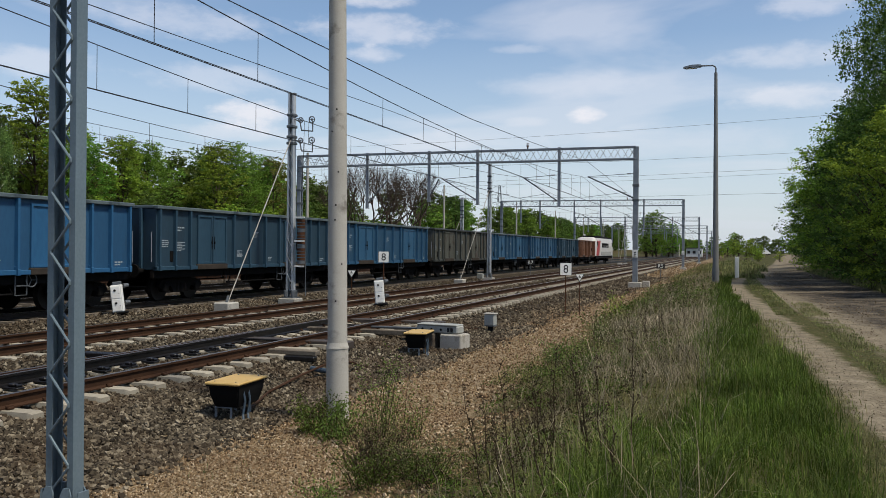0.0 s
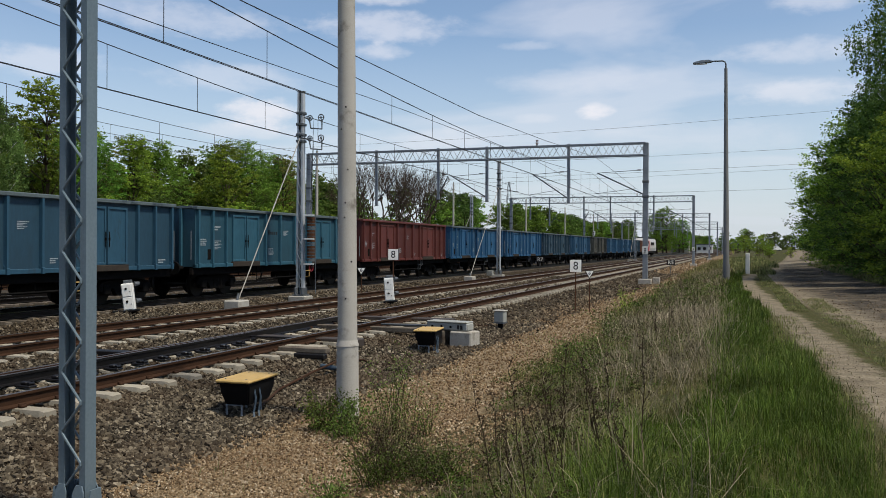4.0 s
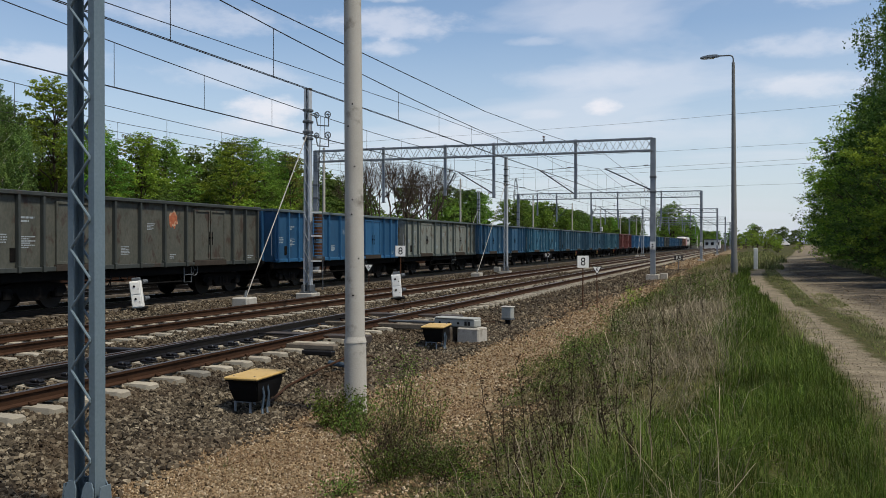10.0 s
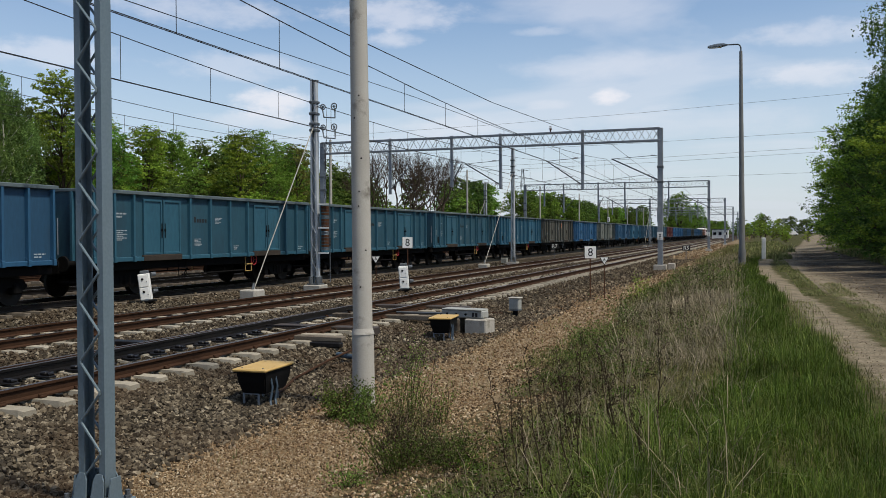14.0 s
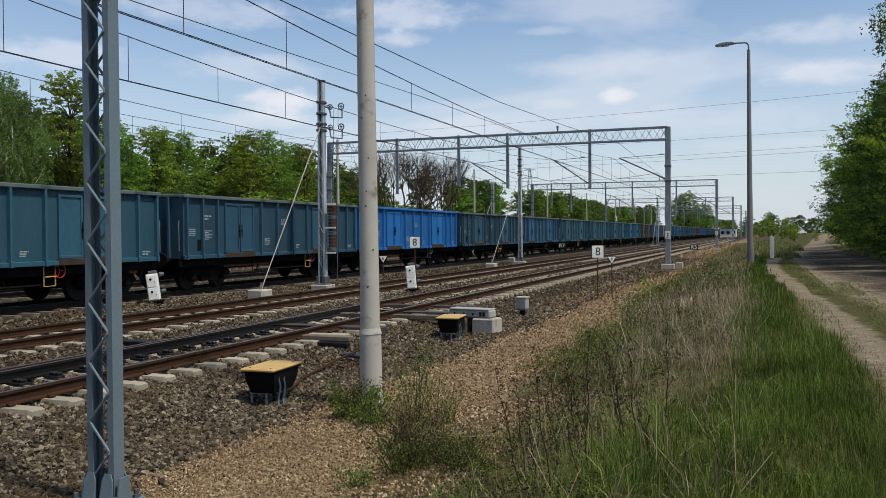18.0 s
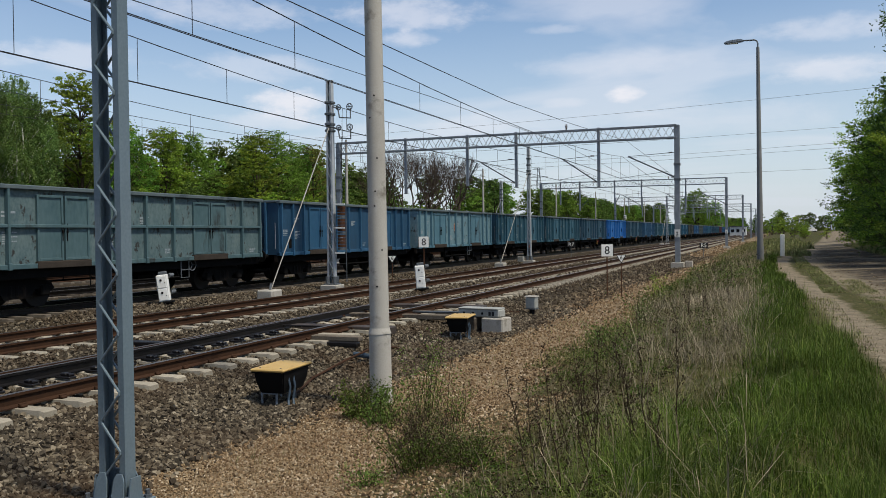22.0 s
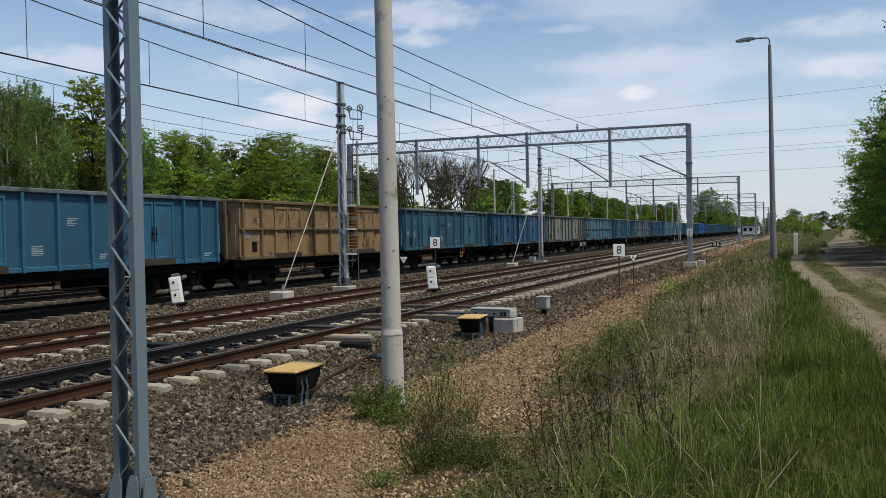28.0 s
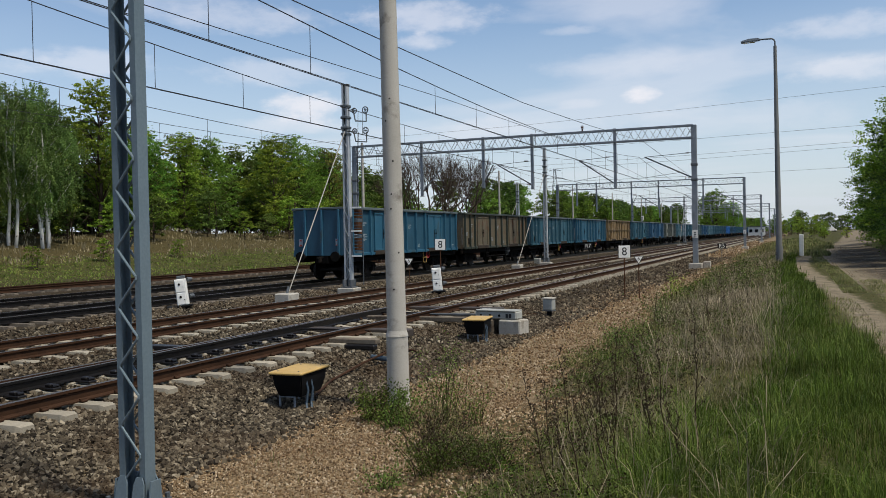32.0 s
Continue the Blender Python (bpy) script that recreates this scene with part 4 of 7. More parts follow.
# ---------------- lineside equipment ----------------
def turnout_blades(t, y_tip, y_end, spread, sides=((-1, 1.0), (1, 0.35))):
    n = 16
    for s, off in sides:
        bm = bmesh.new()
        rows = []
        for i in range(n + 1):
            u = i / n
            y = y_tip + (y_end - y_tip) * u
            dx = -s * (0.075 + spread * off * u ** 1.5)
            w = 0.004 + 0.032 * min(1, u * 3)
            cx = s * 0.755 + dx
            e = min(0.010, w)
            rows.append([bm.verts.new((cx + a, y, b)) for a, b in ((-w, 0.0), (w, 0.0), (w, -0.035), (e, -0.05), (e, -0.125), (0.055, -0.15), (-0.055, -0.15), (-e, -0.125), (-e, -0.05), (-w, -0.035))])
        for a, b in zip(rows, rows[1:]):
            for k in range(10):
                bm.faces.new((a[k], a[(k + 1) % 10], b[(k + 1) % 10], b[k])).material_index = 0 if k else 1
        bm.faces.new(rows[0]); bm.faces.new(list(reversed(rows[-1])))
        bmesh.ops.recalc_face_normals(bm, faces=bm.faces)
        part("switch_blade", bm, [MAT["rail_dark"], MAT["rail_head"]], t, "greased black switch blade")
    for k, y in enumerate(np.arange(y_end + 0.4, y_tip, 0.62)):
        for s in (-1, 1):
            part("slide_chair", bx((s * 0.66 - 0.14, y - 0.07, -0.175), (s * 0.66 + 0.14, y + 0.07, -0.155), 0.006), MAT["rail_dark"], t)
    for y in (y_tip - 0.6, y_tip - 4.6):
        part("stretcher_bar", tb((-0.68, y, -0.09), (0.68, y, -0.09), 0.022, n=6), MAT["rail_dark"], t)
    return t


turnout_blades(near_track, 20.8, -6, 0.42, ((-1, 1.0),))
turnout_blades(train_track, 27.0, 2, 0.42)
turnout_blades(loop_track, 30.0, 4, 0.42)


def bearer(x0, x1, y, z, w=0.26, h=0.16, mat="bearer", label="long grey turnout bearer reaching past the rail"):
    ob = part("turnout_bearer", bx((x0, -w / 2, -h), (x1, w / 2, 0), 0.015), MAT[mat], None, m=pose(0, y, z, 0, 0, 0.6))
    return tagged(ob, label, "bearer", "turnout bearers")


bearer(-8.45, -7.42, 14.95, -0.09, 0.20, 0.10)
bearer(-8.50, -7.75, 15.30, -0.10, 0.20, 0.10, "sleeper")
bearer(-8.45, -7.40, 14.80, -0.19, 0.16, 0.09, "rail_dark", "dark steel trough under the bearer ends")
bearer(-10.35, -7.55, 16.75, -0.10, 0.34, 0.16, "hollow", "brown hollow steel sleeper of the turnout")
bearer(-10.35, -7.35, 22.35, -0.10, 0.36, 0.16, "hollow", "brown hollow steel sleeper of the turnout")
bearer(-10.3, -7.05, 19.55, -0.10, 0.22, 0.12)
bearer(-10.3, -7.45, 20.55, -0.11, 0.22, 0.12)
bearer(-11.5, -10.75, 13.4, -0.12, 0.24, 0.1, "rail_dark", "dark flat cover beside the rail")


def switch_rollers(x, y0, y1):
    """Black roller plates on every sleeper beneath the open blade."""
    t = tagged(empty("switch_roller_set", pose(x, 0, 0)), "black greased roller plates under the switch blade", "switch rollers")
    bm = box(bmesh.new(), (-0.15, -0.07, -0.175), (0.15, 0.07, -0.14), 0.012)
    box(bm, (-0.06, -0.05, -0.14), (0.06, 0.05, -0.09), 0.015)
    tube(bm, (0.10, -0.05, -0.12), (0.10, 0.05, -0.12), 0.024, n=8)
    me = mesh_of("roller_plate", bm, MAT["rail_dark"])
    for k in range(int((y1 - y0) / 0.62)):
        part("roller_plate", me, None, t, m=pose(0.02 * math.sin(k * 3.0), y0 + 0.62 * k, 0, 0, 0, 4 * math.sin(k * 5.0)))


switch_rollers(-9.62, 5.36, 16.4)
pipe = part("ground_pipe", tb((-7.15, 14.05, -0.31), (-6.45, 13.95, -0.36), 0.045, n=12), MAT["cable_blue"])
tagged(pipe, "short blue-grey pipe lying on the ballast", "pipe")


def point_machine(x, y, z, turn):
    t = tagged(empty("point_machine", pose(x, y, z, 0, 0, turn)), "long grey cast point machine on concrete supports", "point machine")
    part("case", bx((-0.62, -0.17, 0.12), (0.50, 0.17, 0.31), 0.03), MAT["cabinet"], t)
    part("cover", bx((-0.60, -0.19, 0.30), (0.48, 0.19, 0.34), 0.015), MAT["cabinet"], t)
    part("support", bx((-0.5, -0.25, -0.40), (-0.1, 0.25, 0.115), 0.03), MAT["bearer"], t, "dark concrete block support")
    part("end_support", bx((0.05, -0.24, -0.40), (0.62, 0.26, 0.115), 0.03), MAT["concrete_white"], t, "pale concrete end block")
    for xx in (-0.45, -0.2, 0.05):
        part("bolt", tb((xx, -0.185, 0.21), (xx, -0.165, 0.21), 0.03, n=8), MAT["black"], t)
    part("drive_rod", tb((-2.5, -0.05, 0.16), (-0.6, -0.05, 0.20), 0.03, n=6), MAT["galv_dark"], t)
    bm = bmesh.new()
    for i in range(2):
        box(bm, (0.22 + i * 0.09, -0.180, 0.16), (0.28 + i * 0.09, -0.168, 0.26))
    part("plate_bars", bm, MAT["ink"], t)
    return t


point_machine(-6.56, 19.75, -0.27, -10)


def junction_box(x, y, z, turn, s=1.0):
    """Black tapering tub under a yellow lid, longer than wide, on bent steel legs, with cables into the ground."""
    t = tagged(empty("junction_box", pose(x, y, z, 0, 0, turn)), "black junction box with a yellow lid on steel legs", "junction box", "junction boxes")
    bm = bmesh.new()
    rows = []
    for k, zz in ((0.70, 0.22), (0.86, 0.40), (0.90, 0.535)):
        rows.append([bm.verts.new((xx * 0.255 * k * s, yy * 0.43 * k * s, zz * s)) for xx, yy in ((-1, -1), (1, -1), (1, 1), (-1, 1))])
    bm.faces.new(rows[-1]); bm.faces.new(list(reversed(rows[0])))
    for lo, hi in zip(rows, rows[1:]):
        for i in range(4):
            bm.faces.new((lo[i], lo[(i + 1) % 4], hi[(i + 1) % 4], hi[i]))
    bmesh.ops.bevel(bm, geom=list(bm.edges), offset=0.018, segments=2, affect="EDGES")
    part("tub", bm, MAT["black"], t)
    lid = part("lid", bx((-0.26 * s, -0.44 * s, 0.535 * s), (0.26 * s, 0.44 * s, 0.575 * s), 0.014), MAT["yellow"], t, "weathered yellow lid")
    part("lid_rim", bx((-0.245 * s, -0.425 * s, 0.515 * s), (0.245 * s, 0.425 * s, 0.536 * s), 0.004), MAT["black"], lid)
    for xx in (-0.16, 0.16):
        for yy in (-0.33, 0.33):
            part("screw", tb((xx * s, yy * s, 0.575 * s), (xx * s, yy * s, 0.582 * s), 0.013, n=8), MAT["galv_dark"], lid)
    for yy in (-0.27, 0.27):
        bm = polytube(bmesh.new(), [(-0.17 * s, yy * s, -0.15), (-0.17 * s, yy * s, 0.21 * s), (0.06 * s, yy * s, 0.21 * s), (0.06 * s, yy * s, -0.15)], 0.020 * s, 6)
        part("leg_frame", bm, MAT["galv"], t)
    for k, yy in enumerate((-0.20, -0.06)):
        bm = polytube(bmesh.new(), [(0.20 * s, yy * s, 0.46 * s), (0.235 * s, yy * s, 0.30 * s), (0.22 * s, (yy - 0.03) * s, 0.12 * s), (0.27 * s, (yy - 0.10) * s, 0.0), (0.36 * s, (yy - 0.16) * s, -0.06)], 0.017 * s, 7)
        part("cable", bm, MAT["cable_blue"], t, "blue-grey sheathed cable")
    return t


junction_box(-6.565, 10.64, -0.56, 3)
junction_box(-6.63, 18.30, -0.56, 7)

cab = tagged(empty("track_cabinet", pose(-6.6, 24.3, -0.55, 0, 0, -8)), "small grey lineside cabinet on a short black stem", "cabinet")
part("case", bx((-0.15, -0.13, 0.22), (0.15, 0.13, 0.54), 0.02), MAT["cabinet"], cab)
part("hood", bx((-0.175, -0.155, 0.535), (0.175, 0.155, 0.575), 0.015), MAT["concrete_white"], cab)
part("stem", tb((0, 0, -0.2), (0, 0, 0.22), 0.08, n=10), MAT["black"], cab)
part("flange", bx((-0.16, -0.14, 0.19), (0.16, 0.14, 0.22)), MAT["galv_dark"], cab)


def loose_cable(pts, r=0.02):
    ob = part("ground_cable", polytube(bmesh.new(), pts, r, 6), MAT["rail_side"])
    return tagged(ob, "dark cable lying on the ballast", "cable", "ground cables")


loose_cable([(-6.9, 24.0, -0.42), (-7.4, 23.2, -0.33), (-7.6, 22.5, -0.27), (-7.9, 22.0, -0.22)])
loose_cable([(-6.5, 10.8, -0.47), (-6.9, 12.1, -0.42), (-7.0, 13.4, -0.33), (-6.85, 14.3, -0.2), (-6.7, 14.9, -0.28), (-6.9, 15.5, -0.4)])


def dwarf_signal(x, y, z, turn, lean):
    t = tagged(empty("dwarf_signal", pose(x, y, z, 0, lean, turn)), "white two-lens dwarf shunting signal", "signal", "dwarf signals")
    part("case", bx((-0.17, -0.13, 0.20), (0.17, 0.13, 1.02), 0.02), MAT["white"], t)
    for z0 in (0.23, 0.62):
        d = part("lens_door", bx((-0.15, -0.145, z0), (0.12, -0.13, z0 + 0.36), 0.008), MAT["white"], t)
        part("lens", tb((-0.03, -0.16, z0 + 0.24), (-0.03, -0.14, z0 + 0.24), 0.036, n=14), MAT["black"], d, "dark lens")
        part("latch", tb((0.08, -0.155, z0 + 0.15), (0.08, -0.14, z0 + 0.15), 0.014, n=6), MAT["black"], d)
    part("stem", tb((0, 0, -0.25), (0, 0, 0.20), 0.10, n=10), MAT["black"], t)
    part("flange", bx((-0.24, -0.18, 0.13), (0.27, 0.18, 0.20), 0.02), MAT["black"], t)
    part("top_bracket", bx((-0.10, -0.06, 1.0), (0.16, 0.06, 1.12), 0.02), MAT["galv_dark"], t)
    for zz in (0.45, 0.97):
        part("rear_lamp", tb((0.19, 0.12, zz), (0.31, 0.22, zz), 0.075, 0.06, 10), MAT["galv_dark"], t)
    return t


dwarf_signal(-17.65, 21.95, -0.33, 30, -7)
dwarf_signal(-11.95, 28.9, -0.30, 22, -4.5)


def number_board(x, y, z, size, post_from, body):
    t = tagged(empty("speed_board", pose(x, y, 0, 0, 0, 20)), "white square speed board with a black number eight", "sign", "speed boards")
    part("post", tb((0, 0.03, post_from), (0, 0.03, z + size * 0.4), 0.022, n=8), MAT["rusty"], t, "rusty steel post")
    b = part("board", bx((-size / 2, -0.012, z - size / 2), (size / 2, 0.008, z + size / 2), 0.004), MAT["white"], t, "white enamel board")
    me = text_mesh("number", body, size * 0.95, MAT["ink"])
    part("number", me, None, b, "black numeral", m=pose(0, -0.014, z - size * 0.02) @ UPRIGHT @ Matrix.Diagonal((0.95, 1, 1, 1)))
    bm = bmesh.new()
    for s in (-1, 1):
        box(bm, (s * size / 2 - 0.012, -0.016, z - size / 2), (s * size / 2 + 0.012, -0.011, z + size / 2))
    part("rim", bm, MAT["ink"], b)
    return t


def triangle_board(x, y, z, size, post_from, body):
    t = tagged(empty("warning_board", pose(x, y, 0, 0, 0, 20)), "inverted white triangle board with black edge and a six", "sign", "triangle boards")
    part("post", tb((0.02, 0.03, post_from), (0, 0.03, z), 0.018, n=8), MAT["rusty"], t, "rusty steel post")
    h = size * 0.86
    bm = bmesh.new()
    prism(bm, [(-size / 2, z + h / 2), (0, z - h / 2), (size / 2, z + h / 2)], 0.014)
    b = part("board", bm, MAT["ink"], t, "black edge of the board")
    bm = bmesh.new()
    prism(bm, [(-size * 0.40, z + h * 0.43), (0, z - h * 0.33), (size * 0.40, z + h * 0.43)], 0.006, pose(0, -0.011, 0))
    f = part("face", bm, MAT["white"], b, "white face")
    me = text_mesh("number", body, size * 0.5, MAT["ink"])
    part("number", me, None, b, "black numeral", m=pose(0, -0.017, z + h * 0.17) @ UPRIGHT)
    return t


number_board(-5.76, 31.7, 1.17, 0.44, -0.7, "8")
triangle_board(-5.2, 31.4, 0.86, 0.36, -0.75, "6")
number_board(-12.3, 30.0, 1.55, 0.40, -0.5, "8")
triangle_board(-15.6, 34.4, 0.75, 0.42, -0.6, "6")


def radio_board(x, y, z, body):
    t = tagged(empty("radio_board", pose(x, y, 0, 0, 0, 10)), "small black board with white letters on a low post", "sign", "radio boards")
    part("post", tb((0, 0.03, -0.7), (0, 0.03, z), 0.03, n=6), MAT["galv_dark"], t)
    b = part("board", bx((-0.36, -0.015, z - 0.22), (0.36, 0.015, z + 0.22), 0.01), MAT["ink"], t)
    part("letters", text_mesh("letters", body, 0.46, MAT["white"]), None, b, "white letters", m=pose(0, -0.02, z) @ UPRIGHT)


radio_board(-5.9, 79.0, 0.55, "R5")
radio_board(-17.0, 76.0, 0.75, "R7")


# ---------------- freight train ----------------
WAGON_PITCH = 14.04


def paint(name, a, b, rust, amount=(0.62, 0.72), streak=0.5):
    return grained(name, a, b, 0.9, 0.55, 0.0, 0.06, 9, spot=rust, spot_scale=1.6, spot_at=amount, stretch=(1, 1, 0.4))


PAINT = {
    "blue": paint("wagon_blue", srgb(34, 82, 116), srgb(46, 98, 134), srgb(44, 64, 78)),
    "bright": paint("wagon_bright_blue", srgb(32, 90, 134), srgb(44, 104, 148), srgb(38, 74, 100)),
    "vivid": paint("wagon_vivid_blue", srgb(18, 104, 182), srgb(28, 122, 200), srgb(24, 88, 146), (0.68, 0.8)),
    "teal": paint("wagon_teal", srgb(38, 86, 106), srgb(52, 104, 124), srgb(48, 68, 74)),
    "dark": paint("wagon_dark_teal", srgb(36, 76, 98), srgb(48, 92, 116), srgb(38, 56, 66)),
    "navy": paint("wagon_navy", srgb(34, 66, 86), srgb(46, 80, 100), srgb(38, 48, 56)),
    "grey": paint("wagon_faded_grey", srgb(96, 104, 102), srgb(132, 138, 132), srgb(92, 76, 62), (0.5, 0.66)),
    "greyd": paint("wagon_dirty_grey", srgb(84, 86, 84), srgb(112, 112, 106), srgb(78, 62, 52), (0.48, 0.64)),
    "pale": paint("wagon_pale_blue", srgb(104, 142, 156), srgb(140, 172, 180), srgb(108, 84, 66), (0.56, 0.66)),
    "chalk": paint("wagon_chalky_blue", srgb(104, 142, 156), srgb(140, 172, 180), srgb(108, 84, 66), (0.56, 0.66)),
    "mint": paint("wagon_pale_green", srgb(112, 142, 140), srgb(146, 168, 160), srgb(98, 84, 66), (0.54, 0.66)),
    "sky": paint("wagon_light_blue", srgb(34, 92, 120), srgb(46, 106, 134), srgb(54, 78, 86), (0.56, 0.68)),
    "red": paint("wagon_oxide_red", srgb(92, 40, 34), srgb(114, 54, 46), srgb(72, 42, 38)),
    "brown": paint("wagon_brown", srgb(96, 84, 62), srgb(124, 108, 80), srgb(80, 58, 40), (0.5, 0.64)),
    "tan": paint("wagon_tan", srgb(136, 112, 72), srgb(162, 136, 92), srgb(104, 74, 48), (0.52, 0.64)),
    "oxide": paint("wagon_rust", srgb(110, 70, 46), srgb(136, 92, 62), srgb(84, 52, 36), (0.5, 0.64)),
}
# side sheets: paint darkened for shade between ribs, plus coal dust and scrapes
SHEET = {k: grained(m.name + "_sheet", *[tuple(0.72 * v for v in m.node_tree.nodes["Color Ramp"].color_ramp.elements[i].color[:3]) + (1,) for i in (0, 1)], 0.7, 0.6, 0.0, 0.08, 14, spot=tuple(0.42 * v + 0.006 for v in m.node_tree.nodes["Color Ramp"].color_ramp.elements[0].color[:3]) + (1,), spot_scale=1.1, spot_at=(0.52, 0.80), stretch=(1, 1, 0.3)) for k, m in PAINT.items()}
# old wagons: peeling sheets between frames of another, darker coat
for k, a, b, c, ra, rb in (("brown", (82, 80, 65), (116, 104, 82), (104, 72, 48), (42, 52, 46), (60, 68, 58)), ("tan", (124, 102, 68), (152, 128, 86), (78, 58, 40), (100, 84, 56), (126, 106, 72)),
                           ("grey", (108, 117, 112), (146, 151, 143), (90, 76, 60), (62, 74, 72), (90, 100, 98)), ("greyd", (66, 70, 62), (94, 94, 84), (64, 50, 40), (48, 54, 52), (70, 74, 70)),
                           ("pale", (62, 100, 116), (98, 130, 142), (42, 44, 42), (54, 98, 116), (76, 120, 136)), ("chalk", (92, 130, 144), (124, 156, 166), (60, 70, 72), (72, 116, 134), (96, 138, 154)), ("mint", (70, 98, 104), (110, 130, 130), (44, 44, 40), (64, 94, 100), (90, 116, 120))):
    chips = k in ("pale", "mint", "chalk")
    SHEET[k] = grained("worn_sheet_" + k, srgb(*a), srgb(*b), 2.2, 0.7, 0.0, 0.12, 16, spot=srgb(*c), spot_scale=3.6 if chips else 3.2, spot_at=(0.575, 0.61) if chips else (0.53, 0.63), stretch=(1, 1, 0.6))
    PAINT[k] = paint("worn_frame_" + k, srgb(*ra), srgb(*rb), srgb(*c), (0.56, 0.68))
SILL = grained("dusty_sill", srgb(52, 48, 44), srgb(78, 70, 62), 3.0, 0.9, 0, 0.1, 40)
LETTER = grained("stencil_white", srgb(150, 162, 170), srgb(186, 194, 198), 5.0, 0.8)
TOP_DUST = grained("dusty_top_rail", srgb(84, 98, 104), srgb(112, 124, 126), 2.0, 0.85, 0, 0.05, 30, spot=srgb(64, 76, 84), spot_scale=1.4)
TAIL_RED = grained("tail_marker_red", srgb(186, 60, 52), srgb(204, 80, 66), 5.0, 0.6)
PATCH = grained("orange_patch", srgb(150, 74, 44), srgb(196, 116, 76), 7.0, 0.7, spot=srgb(196, 178, 150), spot_scale=4.0, spot_at=(0.5, 0.58))
LIGHT_PATCH = grained("light_blue_patch", srgb(120, 176, 208), srgb(140, 192, 220), 5.0, 0.7)
HL, HW, Z0, Z1 = 6.38, 1.40, 1.10, 3.14


def wheelset(parent, y):
    w = part("wheelset", tb((-0.9, 0, 0), (0.9, 0, 0), 0.08, n=10), MAT["wheel"], parent, m=pose(0, y, 0.46))
    for s in (-1, 1):
        bm = tb((s * 0.68, 0, 0), (s * 0.81, 0, 0), 0.46, 0.45, 20)
        tube(bm, (s * 0.665, 0, 0), (s * 0.69, 0, 0), 0.485, 0.485, 20)
        tube(bm, (s * 0.81, 0, 0), (s * 0.86, 0, 0), 0.16, 0.13, 12)
        part("wheel", bm, MAT["wheel"], w)


def bogie(wag, y):
    bg = part("bogie", bx((-0.95, -0.18, 0.50), (0.95, 0.18, 0.82), 0.03), MAT["underframe"], wag, m=pose(0, y, 0))
    for s in (-1, 1):
        bm = bmesh.new()
        prism(bm, [(-1.25, 0.52), (-1.12, 0.70), (-0.55, 0.78), (-0.35, 0.86), (0.35, 0.86), (0.55, 0.78), (1.12, 0.70), (1.25, 0.52), (1.1, 0.42), (0.6, 0.52), (0.42, 0.28), (-0.42, 0.28), (-0.6, 0.52), (-1.1, 0.42)], 0.14, pose(s * 1.0, 0, 0, 0, 0, 90))
        part("side_frame", bm, MAT["underframe"], bg)
        bm = bmesh.new()
        for yy in (-0.22, 0.0, 0.22):
            tube(bm, (s * 1.02, yy, 0.34), (s * 1.02, yy, 0.62), 0.08, n=8)
        part("spring", bm, MAT["underframe"], bg)
        for yy in (-0.9, 0.9):
            part("axle_box", bx((s * 1.0 - 0.13, yy - 0.15, 0.32), (s * 1.0 + 0.15, yy + 0.15, 0.62), 0.04), MAT["underframe"], bg)
    for yy in (-0.9, 0.9):
        wheelset(bg, yy)
    return bg


def wheel_ring():
    bm = bmesh.new()
    n = 14
    polytube(bm, [(0, 0.19 * math.cos(2 * math.pi * i / n), 0.19 * math.sin(2 * math.pi * i / n)) for i in range(n + 1)], 0.017, 5)
    for i in range(3):
        a = 2 * math.pi * i / 3
        tube(bm, (0, 0, 0), (0, 0.19 * math.cos(a), 0.19 * math.sin(a)), 0.012, n=4)
    return bm


